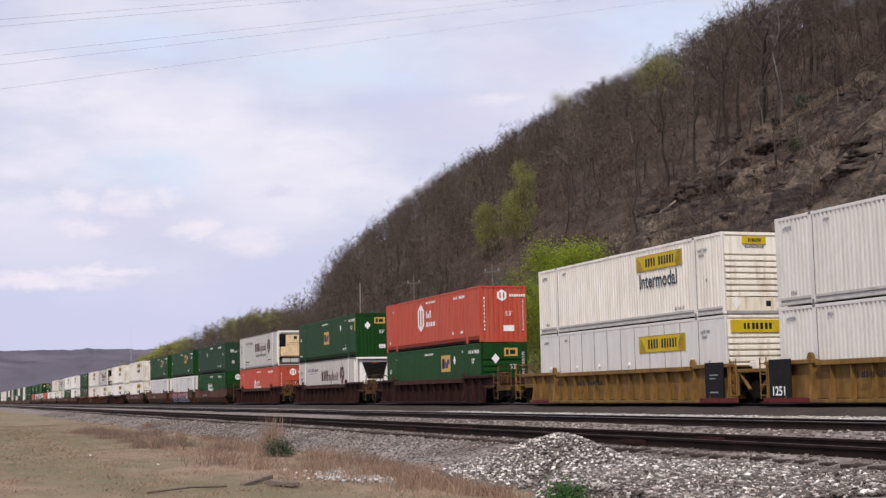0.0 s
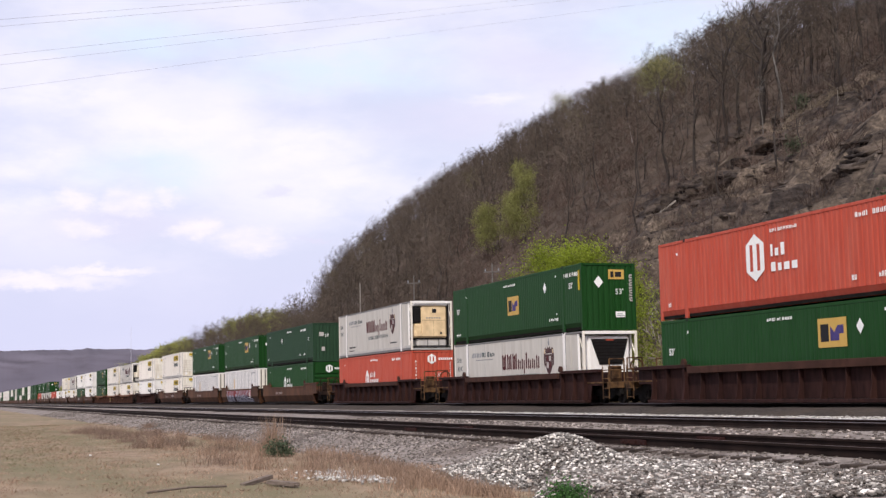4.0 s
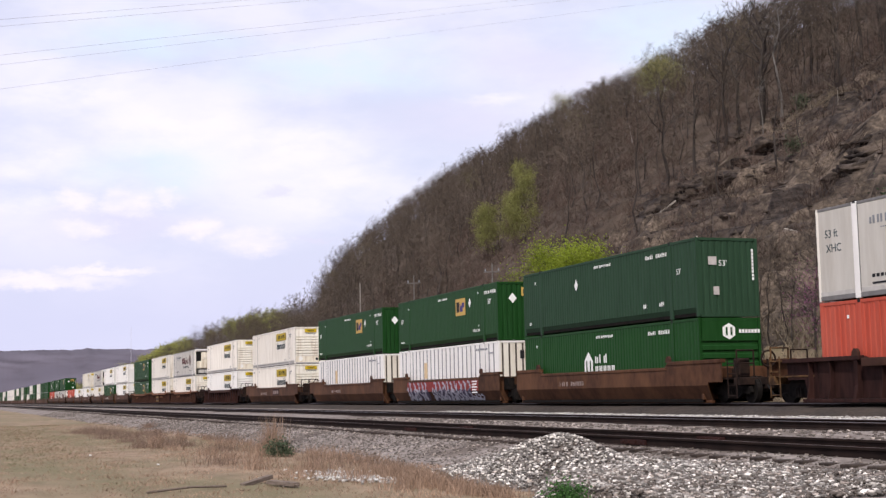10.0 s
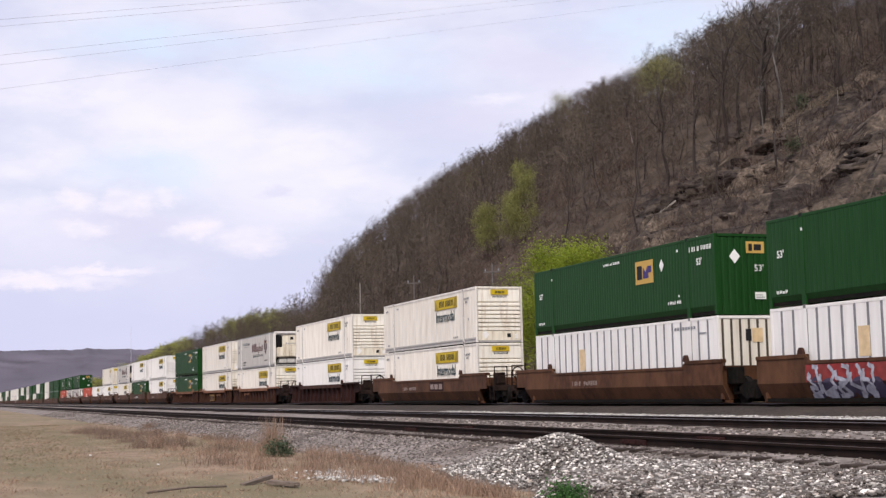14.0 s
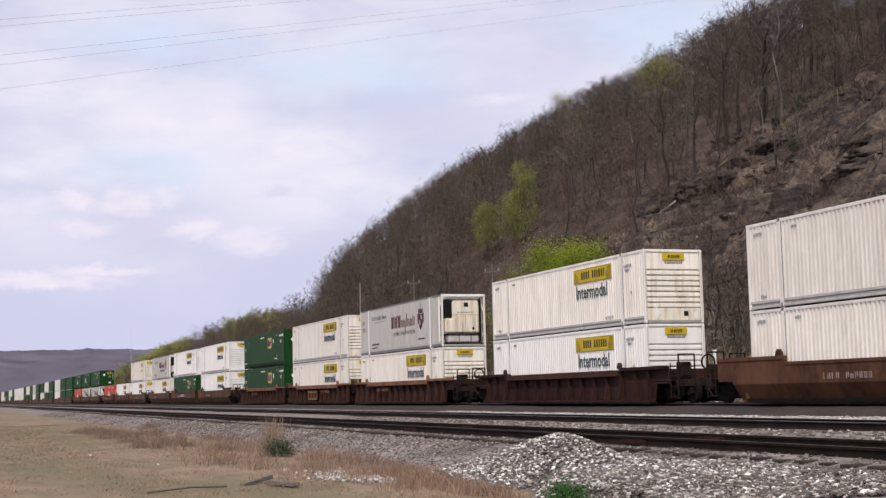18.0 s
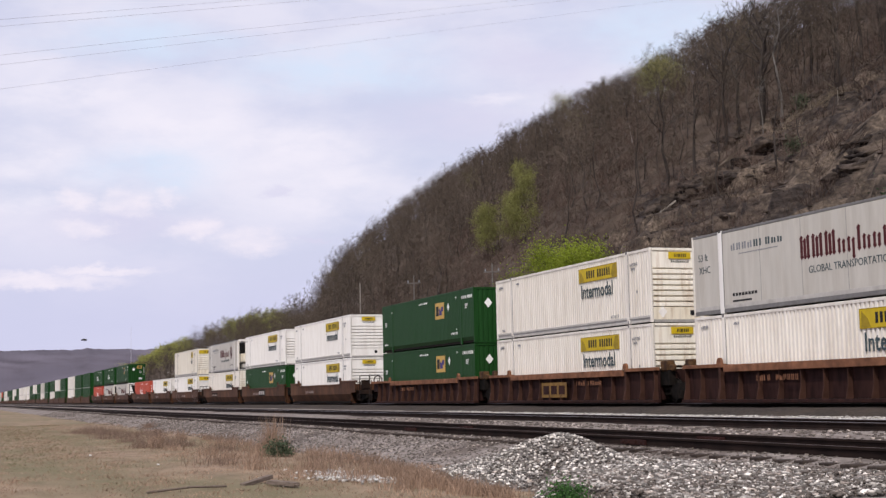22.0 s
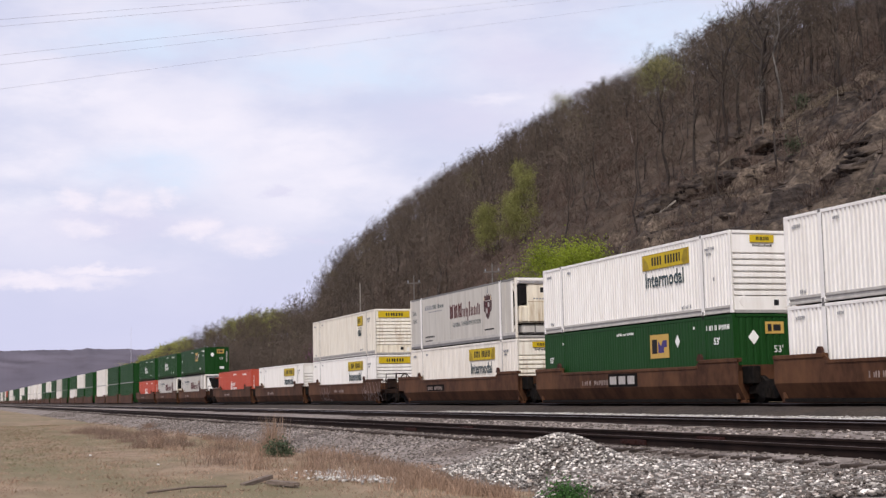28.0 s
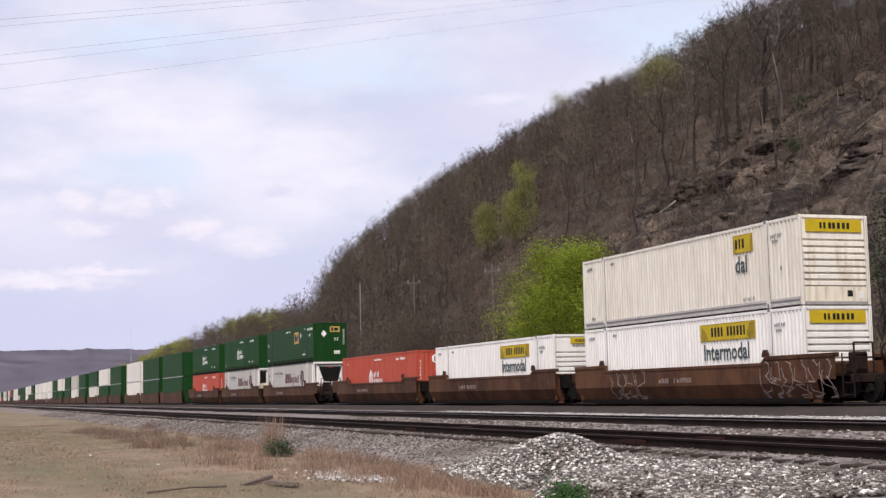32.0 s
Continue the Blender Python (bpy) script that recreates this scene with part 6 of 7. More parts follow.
    if dome:
        hub, half = np.array([lean * tall * 0.6, 0, 0.58 * tall]), np.array([0.30, 0.30, 0.37]) * tall * np.array([1, 1, 1])
        far = np.linalg.norm((V - hub) / half, axis=1)
        k = np.where((far > 0.85) & (V[:, 2] > base * tall * 0.9), (0.85 + 0.35 * (np.maximum(far, 0.85) - 0.85)) / np.maximum(far, 0.01), 1.0)
        V = hub + (V - hub) * k[:, None]
    return V, np.array(F), np.array(tips)


def leaf_cloud(tips, n, size, seed, jitter=0.5):
    """Small leaf quads round twig tips."""
    rs = np.random.RandomState(seed)
    c = tips[rs.randint(0, len(tips), n)] + rs.normal(0, jitter, (n, 3))
    u, w = rs.normal(size=(n, 3)), rs.normal(size=(n, 3))
    u /= np.linalg.norm(u, axis=1)[:, None]
    w -= (w * u).sum(1)[:, None] * u
    w /= np.linalg.norm(w, axis=1)[:, None]
    s = size * rs.uniform(0.6, 1.3, (n, 1))
    v = np.stack([c - u * s, c - w * s * 0.6, c + u * s, c + w * s * 0.6], 1).reshape(-1, 3)
    return v, np.arange(n * 4).reshape(-1, 4)


def scatter(kinds, pick, spots, scale, turn):
    """Joins many copies of a few shapes into one pair of arrays."""
    VV, FF, off = [], [], 0
    for k, (v, f) in enumerate(kinds):
        sel = np.where(pick == k)[0]
        if not len(sel):
            continue
        c, s = np.cos(turn[sel])[:, None], np.sin(turn[sel])[:, None]
        sc = scale[sel][:, None]
        x = (v[None, :, 0] * c - v[None, :, 1] * s) * sc + spots[sel, 0:1]
        y = (v[None, :, 0] * s + v[None, :, 1] * c) * sc + spots[sel, 1:2]
        z = v[None, :, 2] * sc + spots[sel, 2:3]
        VV.append(np.stack([x, y, z], -1).reshape(-1, 3))
        FF.append((f[None] + (np.arange(len(sel)) * len(v))[:, None, None]).reshape(-1, f.shape[1]) + off)
        off += len(sel) * len(v)
    return np.concatenate(VV), np.concatenate(FF)


# open places in the woods where leafing trees stand
CLEARINGS = ((-179.5, 76.4, 6), (-193.5, 76.2, 6), (-187, 77.6, 5), (-225, 123.5, 8.5), (-318, 147, 3))


def build_woods():
    rs = np.random.RandomState(17)
    kinds = [tree_arrays(100 + k, 16.0, limbs=11, subs=6, twigs=9, spread=0.27 + 0.02 * (k % 3), base=0.28, twig_w=0.021, thick=0.8, dome=0.9 - 0.2 * (k % 2))[:2] for k in range(7)]
    kinds += [tree_arrays(120 + k, 15.0, limbs=9, subs=5, twigs=5, spread=0.30, base=0.25, twig_w=0.045, dome=1.0)[:2] for k in range(3)]
    kinds += [tree_arrays(140 + k, 16.0, limbs=11, subs=7, twigs=8, spread=0.29 + 0.02 * (k % 3), base=0.26, twig_w=0.021, thick=0.7, dome=1.0)[:2] for k in range(5)]
    x, y = [], []
    for x0, x1, n in ((-330, -90, 880), (-640, -330, 520), (-1450, -640, 280)):
        x.append(rs.uniform(x0, x1, n)), y.append(44 + 112 * rs.uniform(0, 1, n) ** 0.85)
    x.append(rs.uniform(-600, -190, 330)), y.append(rs.uniform(136, 165, 330))
    x.append(rs.uniform(-400, -175, 240)), y.append(rs.uniform(126, 153, 240))
    yq = rs.uniform(108, 152, 90)
    x.append(-yq * rs.uniform(1.45, 2.05, 90)), y.append(yq)
    x.append(rs.uniform(-260, -108, 230)), y.append(rs.uniform(37.5, 43.5, 230))
    x.append(rs.uniform(-108, -50, 60)), y.append(rs.uniform(43.8, 52, 60))
    x, y = np.concatenate(x), np.concatenate(y)
    keep = rs.uniform(size=len(x)) > 0.78 * np.clip(bare_face(x, y) * 1.6, 0, 1)
    keep &= (-x / y < 6) | (rs.uniform(size=len(x)) < 0.5)
    keep &= (y < 154) & ((-x / y > 1.22) | (rs.uniform(size=len(x)) < 0.25))
    for cx, cy, r in CLEARINGS:
        for k in range(4):
            keep &= np.hypot(x - cx * (1 - 0.05 * k), y - cy * (1 - 0.05 * k)) > r
    x, y = x[keep], y[keep]
    n = len(x)
    spots = np.stack([x, y, ground_z(x, y) - 0.2], 1)
    size = np.where(y > 112, rs.uniform(0.72, 0.95, n), rs.uniform(0.6, 1.05, n)) * np.where(y < 43.6, 0.66, np.clip((y - 20) / 40.0, 0.55, 1)) * np.interp(y, (98, 124), (1.0, 0.79)) * np.where(x < -640, 0.82, 1) * np.where((-x / y < 1.95) & (y > 92), 0.92, 1)
    far = x < -420
    pick = np.where(far, rs.randint(7, 10, n), np.where(y > 124, rs.randint(10, 15, n), rs.randint(0, 7, n)))
    v, f = scatter(kinds, pick, spots, size, rs.uniform(0, 6.28, n))
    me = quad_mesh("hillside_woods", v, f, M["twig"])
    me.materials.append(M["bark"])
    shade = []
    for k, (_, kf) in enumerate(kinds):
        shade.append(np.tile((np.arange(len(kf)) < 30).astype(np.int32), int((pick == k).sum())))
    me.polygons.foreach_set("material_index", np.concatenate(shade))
    tagged(new("hillside_woods", me), "bare grey-brown deciduous woods covering the steep hillside", "trees", kind="stuff")
    # saplings between the trees
    thin = [tree_arrays(160 + k, 7.5, limbs=8, subs=5, twigs=6, spread=0.30, base=0.12, twig_w=0.020, thick=0.7, dome=0.8)[:2] for k in range(4)]
    rt = np.random.RandomState(18)
    x = np.concatenate([rt.uniform(-250, -95, 760), rt.uniform(-420, -190, 480)])
    y = np.concatenate([rt.uniform(46, 122, 760), rt.uniform(134, 153, 480)])
    keep = (-x / y > 1.25) & (rt.uniform(size=1240) > 0.62 * np.clip(bare_face(x, y) * 1.5, 0, 1))
    for cx, cy, r in CLEARINGS:
        keep &= np.hypot(x - cx, y - cy) > r
    x, y = x[keep], y[keep]
    v, f = scatter(thin, rt.randint(0, 4, len(x)), np.stack([x, y, ground_z(x, y) - 0.2], 1), rt.uniform(0.5, 1.1, len(x)), rt.uniform(0, 6.28, len(x)))
    tagged(new("sapling_thicket", quad_mesh("sapling_thicket", v, f, M["brush"])), "thicket of bare brown saplings under the trees", "saplings", kind="stuff")
    # undergrowth: low bundles of stems
    def brush(seed):
        q = np.random.RandomState(seed)
        m = 64
        a = np.stack([q.normal(0, 0.8, m), q.normal(0, 0.8, m), np.zeros(m)], 1)
        b = a + np.stack([q.normal(0, 1.2, m), q.normal(0, 1.2, m), q.uniform(0.5, 2.6, m)], 1)
        w = np.stack([q.normal(0, 0.018, m), q.normal(0, 0.018, m), np.zeros(m)], 1)
        return np.stack([a - w, a + w, b], 1).reshape(-1, 3), np.arange(m * 3).reshape(-1, 3)
    x, y = rs.uniform(-250, -85, 1700), 39 + 110 * rs.uniform(0, 1, 1700)
    keep = rs.uniform(size=len(x)) > 0.05 * bare_face(x, y)
    x, y = x[keep], y[keep]
    v, f = scatter([brush(k) for k in range(6)], rs.randint(0, 6, len(x)), np.stack([x, y, ground_z(x, y) - 0.1], 1), rs.uniform(0.5, 1.2, len(x)), rs.uniform(0, 6.28, len(x)))
    rc = np.random.RandomState(19)
    y = rc.uniform(146.5, 152.5, 420)
    x = -y * rc.uniform(1.9, 2.9, 420)
    v2, f2 = scatter([brush(12 + k) for k in range(4)], rc.randint(0, 4, 420), np.stack([x, y, ground_z(x, y) - 0.1], 1), rc.uniform(1.0, 1.8, 420), rc.uniform(0, 6.28, 420))
    v, f = np.concatenate([v, v2]), np.concatenate([f, f2 + len(v)])
    tagged(new("undergrowth", quad_mesh("undergrowth", v, f, M["brush"])), "leafless brown brush between the trees", "undergrowth", kind="stuff")
    # pale dead brush on the bank beyond the train
    x, y = rs.uniform(-112, -46, 520), 38 + 13 * rs.uniform(0, 1, 520) ** 1.3
    v, f = scatter([brush(20 + k) for k in range(5)], rs.randint(0, 5, len(x)), np.stack([x, y, ground_z(x, y) - 0.1], 1), rs.uniform(0.5, 1.3, len(x)), rs.uniform(0, 6.28, len(x)))
    tagged(new("bank_brush", quad_mesh("bank_brush", v, f, M["deadbrush"])), "pale dead brush on the bank beyond the train", "undergrowth", kind="stuff")
    x, y = rc.normal(-123, 4, 80), rc.normal(87, 1.3, 80)
    v, f = scatter([brush(30 + k) for k in range(5)], rc.randint(0, 5, len(x)), np.stack([x, y, ground_z(x, y) - 0.1], 1), rc.uniform(0.3, 0.6, len(x)), rc.uniform(0, 6.28, len(x)))
    tagged(new("slope_grass", quad_mesh("slope_grass", v, f, M["deadbrush"])), "patch of pale dead grass high on the open slope", "grass", kind="stuff")
    # first green of the year on scattered crowns
    tips = tree_arrays(300, 11.0)[2]
    leafy = [leaf_cloud(tips, 800, 0.085, 40 + k, 0.5) for k in range(3)]
    x, y = rs.uniform(-620, -150, 30), 60 + 90 * rs.uniform(0, 1, 30)
    v, f = scatter(leafy, rs.randint(0, 3, len(x)), np.stack([x, y, ground_z(x, y)], 1), rs.uniform(0.6, 0.95, len(x)) * np.interp(y, (95, 130), (1.15, 0.85)), rs.uniform(0, 6.28, len(x)))
    tagged(new("budding_crowns", quad_mesh("budding_crowns", v, f, M["bud"])), "thin yellow-green spring buds on scattered crowns", "foliage", kind="stuff")
    # yellow-green leaves; part of their paleness is far haze put into the colour
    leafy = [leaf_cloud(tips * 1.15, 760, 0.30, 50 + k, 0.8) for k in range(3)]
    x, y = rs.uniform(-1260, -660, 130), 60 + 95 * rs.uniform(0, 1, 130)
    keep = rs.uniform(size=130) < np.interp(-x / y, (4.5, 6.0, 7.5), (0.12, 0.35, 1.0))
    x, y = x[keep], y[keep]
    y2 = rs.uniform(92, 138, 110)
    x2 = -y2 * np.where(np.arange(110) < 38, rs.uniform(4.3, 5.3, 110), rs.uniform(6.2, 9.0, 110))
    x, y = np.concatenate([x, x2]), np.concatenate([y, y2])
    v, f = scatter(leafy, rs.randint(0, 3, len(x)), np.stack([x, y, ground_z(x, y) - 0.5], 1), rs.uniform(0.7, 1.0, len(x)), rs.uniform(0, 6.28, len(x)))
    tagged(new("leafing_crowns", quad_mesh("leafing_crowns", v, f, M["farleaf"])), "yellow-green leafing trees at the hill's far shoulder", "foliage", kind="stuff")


build_woods()


def tree(x, y, tall, seed, leaf=None, n=0, size=0.15, jitter=0.5, label="", spread=0.34, base=0.3, bark="bark", limbs=13, thick=1.0, lean=0.0, twig_w=0.02):
    t = new("tree")
    t.location = (x, y, float(ground_z(x, y)) - 0.15)
    v, f, tips = tree_arrays(seed, tall, limbs=limbs, subs=6, twigs=6, spread=spread, base=base, twig_w=twig_w, thick=thick, lean=lean)
    part_of("trunk", quad_mesh("trunk", v, f, M[bark]), None, t, "grey trunk and bare limbs")
    if leaf:
        v, f = leaf_cloud(tips, n, size, seed + 1, jitter)
        part_of("crown", quad_mesh("crown", v, f, M[leaf]), None, t)
    tagged(t, label, "tree", "trees beyond the tracks")
    return t


def stone_kinds(n, seed):
    out = []
    for k in range(n):
        bm = bmesh.new()
        bmesh.ops.create_cube(bm, size=0.8)
        bmesh.ops.triangulate(bm, faces=bm.faces[:])
        bmesh.ops.rotate(bm, verts=bm.verts[:], matrix=Euler((k * 1.3, k * 0.7, k * 2.1)).to_matrix())
        rs = random.Random(seed + k)
        sx, sy, sz = rs.uniform(0.8, 1.5), rs.uniform(0.5, 1.0), rs.uniform(0.3, 0.75)
        for v in bm.verts:
            v.co = Vector((v.co.x * sx, v.co.y * sy, v.co.z * sz)) * rs.uniform(0.6, 1.25)
        bm.verts.index_update()
        out.append((np.array([v.co[:] for v in bm.verts]), np.array([[v.index for v in f.verts] for f in bm.faces])))
        bm.free()
    return out


GULLY = ((-132.5, 72.0), (-130.3, 72.4), (-129.9, 74.3), (-127.0, 74.7), (-125.0, 74.6), (-122.3, 74.9), (-126.2, 80.2), (-125.4, 81.2), (-120.1, 81.2), (-95.1, 72.2), (-93.5, 69.4))


def build_boulders():
    rs = np.random.RandomState(23)
    x, y = rs.uniform(-158, -62, 9000), rs.uniform(46, 102, 9000)
    keep = rs.uniform(size=9000) < bare_face(x, y) * 0.6
    x, y = x[keep], y[keep]
    s = 0.10 + 0.7 * rs.uniform(0, 1, len(x)) ** 6
    flat = [(v * np.array([1.3, 1.0, 0.5]), f) for v, f in stone_kinds(8, 160)]
    v, f = scatter(flat, rs.randint(0, 8, len(x)), np.stack([x, y, ground_z(x, y) - 0.05], 1), s, rs.uniform(0, 6.28, len(x)))
    tagged(new("rock_debris", quad_mesh("rock_debris", v, f, M["rock"])), "fallen brown shale blocks on the open slope", "rocks", kind="stuff")
    # craggy ledges standing out of the slope
    kinds = []
    for k in range(6):
        bm = bmesh.new()
        bmesh.ops.create_icosphere(bm, subdivisions=3, radius=1.0)
        for w in bm.verts:
            q = w.co * 1.6 + Vector((k * 7.3, 0, 0))
            w.co *= 0.75 + 0.55 * noise.noise(q) + 0.28 * noise.noise(q * 2.7) + 0.12 * noise.noise(q * 6.0)
            w.co.z = w.co.z * 0.55 + 0.10 * math.sin(w.co.z * 16)
        bm.verts.index_update()
        kinds.append((np.array([w.co[:] for w in bm.verts]) * np.array([1.9, 0.9, 1.0]), np.array([[w.index for w in g.verts] for g in bm.faces])))
        bm.free()
    x, y = rs.uniform(-156, -60, 900), rs.uniform(54, 100, 900)
    keep = (bare_face(x, y) > 0.35) & (waves(x * 0.6, y, 57, 12) + rs.normal(0, 0.25, 900) > 0.05)
    x, y = x[keep][:120], y[keep][:120]
    v, f = scatter(kinds, rs.randint(0, 6, len(x)), np.stack([x, y, ground_z(x, y) - 0.15], 1), 0.4 + 1.3 * rs.uniform(0, 1, len(x)) ** 2.5, rs.normal(0.1, 0.3, len(x)))
    tagged(new("rock_ledges", quad_mesh("rock_ledges", v, f, M["crag"])), "rugged brown shale ledges jutting out of the slope", "rocks", kind="stuff")
    # a broken band of shale climbing the open slope; its dark colour stands for shadow
    x, y = np.array(GULLY).T
    x, y = np.concatenate([x, x + rs.normal(0, 1.5, len(x))]), np.concatenate([y, y + rs.normal(0, 1.2, len(y))])
    v, f = scatter(kinds, rs.randint(0, 6, len(x)), np.stack([x, y, ground_z(x, y) - 0.5], 1), rs.uniform(1.0, 2.1, len(x)), rs.normal(0.35, 0.25, len(x)))
    tagged(new("rock_ledges", quad_mesh("rock_ledges", v, f, M["rock"])), "broken band of shale climbing across the slope, shadow-dark in colour", "rocks", kind="stuff")
    n = 450
    x, y = rs.uniform(-158, -62, n), rs.uniform(46, 102, n)
    p = np.stack([x, y, ground_z(x, y) + 0.15], 1)
    x2, y2 = x + rs.normal(0, 1.6, n), y + rs.normal(0, 0.7, n)
    q = np.stack([x2, y2, ground_z(x2, y2) + 0.35 * rs.uniform(0, 1.5, n)], 1)
    w = np.array([0, 0.02, 0.045])
    v = np.stack([p - w, p + w, q], 1).reshape(-1, 3)
    tagged(new("dead_sticks", quad_mesh("dead_sticks", v, np.arange(3 * n).reshape(-1, 3), M["bark"])), "dead branches strewn over the open slope", "branches", kind="stuff")
    a = rs.uniform(-1, 1, (60, 2))
    for k, (x, y) in enumerate(zip(rs.uniform(-150, -70, 26), rs.uniform(54, 98, 26))):
        t = new("fallen_log")
        t.location = (x, y, float(ground_z(x, y)) + 0.25)
        way = Vector((a[k, 0] * 4, a[k, 1] * 2, 0))
        way.z = float(ground_z(x + way.x, y + way.y)) - float(ground_z(x, y))
        part("log", bars(((0, 0, 0), tuple(way)), r=0.10, n=6), M["pale_bark"] if k % 3 == 0 else M["bark"], t)
        tagged(t, "fallen dead trunk lying on the open slope", "log", "fallen logs")


BUDX, BUDY = -225.3, 123.5
LEDGE = ((-141.7, 82.2), (-139.5, 85.2), (-145.9, 91.2), (-144.4, 101.2), (-137.3, 99.5), (-136.3, 102.5), (-135.2, 104.2), (-139.6, 77.2), (-160.6, 95.8), (-211.7, 98.8), (-226.3, 111.5), (-276.7, 121.0), (-271.1, 111.8), (-223.1, 115.8))


def build_trees():
    tree(-86.0, 40.0, 10.6, 1, "lime", 56000, 0.062, 0.5, "lime-green tree in fresh spring leaf beyond the train", spread=0.46, base=0.12, limbs=18)
    tree(-91.3, 40.6, 8.5, 3, "lime", 25000, 0.062, 0.45, "smaller lime-green tree in fresh spring leaf", spread=0.5, base=0.12, limbs=15)
    tree(-80.2, 40.6, 8.6, 2, "lime", 21000, 0.060, 0.55, "smaller lime-green tree in fresh spring leaf", spread=0.52, base=0.12, limbs=15)
    for x, y, h, s, w in ((-179.5, 76.4, 11.5, 11, 0.22), (-193.5, 76.2, 8.4, 12, 0.27), (-187.0, 77.6, 7.4, 13, 0.22)):
        tree(x, y, h, s, "olive", 9500, 0.095, 0.5, "olive-green budding tree on the brown hillside", spread=w, base=0.12)
    for x, y, h, s in ((BUDX, BUDY, 9.5, 21), (BUDX + 3.5, BUDY + 1, 8.0, 22), (-318, 147, 11, 23)):
        tree(x, y, h, s, "bud", 8500, 0.09, 0.9, "tall tree with thin yellow-green buds near the ridge", spread=0.42, base=0.12)
    for x, y, s in ((-130, 104, 31), (-138, 107, 32), (-122, 96, 33), (-160, 112, 34), (-148, 100, 35), (-116, 90, 36)):
        tree(x, y, 10.5, s, label="tall bare tree above the rock face", thick=1.0)
    for x, y, h, s in ((-131.0, 90.2, 1.7, 41), (-114.9, 77.9, 1.6, 43)):
        tree(x, y, h, s, "weed", 900, 0.1, 0.25, "small round evergreen shrub on the rock face", spread=0.6, base=0.05)
    tree(-137.1, 91.2, 16, 37, label="tall bare tree with a straight trunk on the ledge", thick=1.4, base=0.5)
    tree(-139.3, 90.2, 18, 38, label="tall dark bare tree on the ledge", thick=2.0)
    for k, (x, y) in enumerate(LEDGE):
        tree(x, y, (15 if k < 8 else 9) + k % 3, 400 + k, label="bare grey tree with a tall straight trunk on the slope", thick=1.5, base=0.42, spread=0.27)
    tree(-134.4, 89.6, 15, 44, label="tall pale bare tree with a straight trunk above the rocks", thick=1.5, base=0.6, spread=0.2, bark="pole", limbs=8)
    tree(-131.8, 85.4, 7, 45, label="thin pale bare tree above the rocks", thick=1.0, base=0.6, spread=0.2, bark="pole", limbs=5)
    tree(-190.9, 100.1, 4.6, 46, label="pale leaning dead birch in the brown woods", thick=2.2, base=0.7, spread=0.15, bark="pale_bark", limbs=3, lean=-0.25)
    tree(-118.2, 85.7, 2.2, 47, label="short broken white snag on the slope", thick=2.0, base=0.8, spread=0.08, bark="pale_bark", limbs=2)
    tree(-142.5, 92.5, 16, 39, label="tall dark bare tree on the ledge", thick=1.5)
    tree(-74, 42, 7.6, 42, "blossom", 260, 0.028, 0.35, "small pale tree with thin white blossom", spread=0.4, base=0.2, bark="pale_bark")
    for x, y, h, s in ((-70, 43, 8, 51), (-65, 45, 9, 52), (-58, 44, 8, 53), (-77, 46, 9, 54), (-98, 46, 9, 55), (-104, 44, 8, 56)):
        tree(x, y, h, s, label="bare grey tree at the foot of the hill", spread=0.32)

    tree(-60.6, 42.9, 6.6, 61, "redbud", 3200, 0.045, 0.45, "small redbud tree with magenta blossom", spread=0.42, base=0.2)
    for k, (x, y) in enumerate(((-148.5, 43.0), (-146.0, 41.5), (-129.0, 43.0), (-127.5, 41.8), (-108.3, 43.0), (-106.6, 42.0))):
        tree(x, y, 10.2 - 0.6 * (k % 2), 500 + k, label="bare brown tree at the foot of the hill", spread=0.30, base=0.1, limbs=18, bark="brush", thick=0.6)
    tree(-141.0, 36.8, 5.9, 64, "redbud", 2200, 0.075, 0.35, "small redbud tree with magenta blossom", spread=0.42, base=0.25)
    tree(-233.5, 36.6, 7.0, 65, "blossom", 420, 0.06, 0.4, "small pale tree with thin white blossom", spread=0.42, base=0.25, bark="pale_bark")
    for x, y, h, s in ((-419.3, 100.0, 16.4, 66), (-409.0, 101.0, 14.0, 67), (-462.0, 110.0, 15.5, 68)):
        tree(x, y, h, s, label="bare grey tree rising over the hill's far shoulder", spread=0.34, base=0.25, limbs=20, bark="twig", twig_w=0.045)
    for x, y, h, s in ((-57.4, 46.0, 8.6, 62), (-55.6, 45.5, 9.4, 63)):
        tree(x, y, h, s, "evergreen", 4600, 0.09, 0.5, "dark evergreen tree at the foot of the hill", spread=0.30, base=0.1, limbs=18)


build_boulders()
build_trees()


def road_sign():
    t = new("road_sign")
    x, y = -60.55, 43.0
    z = float(ground_z(x, y))
    t.location = (x, y, z)
    t.rotation_euler = (0, 0, radians(35))
    c = 3.30 - z
    part("post", bars(((0, 0.04, -0.2), (0, 0.04, c + 0.4)), r=0.04), M["steel"], t)
    p = part("panel", prism([(-0.5, c), (0, c - 0.54), (0.5, c), (0, c + 0.54)], -0.02, 0.0), M["signred"], t, "orange-red diamond panel")
    part("marking", boxes((-0.2, -0.12, -0.026, -0.02, c - 0.22, c + 0.22)), M["ink"], p)
    part("marking", boxes((0.12, 0.2, -0.026, -0.02, c - 0.22, c + 0.22)), M["ink"], p)
    for x in (-0.22, 0.2):
        part("leg", boxes((x - 0.04, x + 0.04, 0.05, 0.09, -0.1, c - 0.55)), M["letter"], t, "white painted leg")
    tagged(t, "orange-red diamond road work sign beyond the train", "road sign")


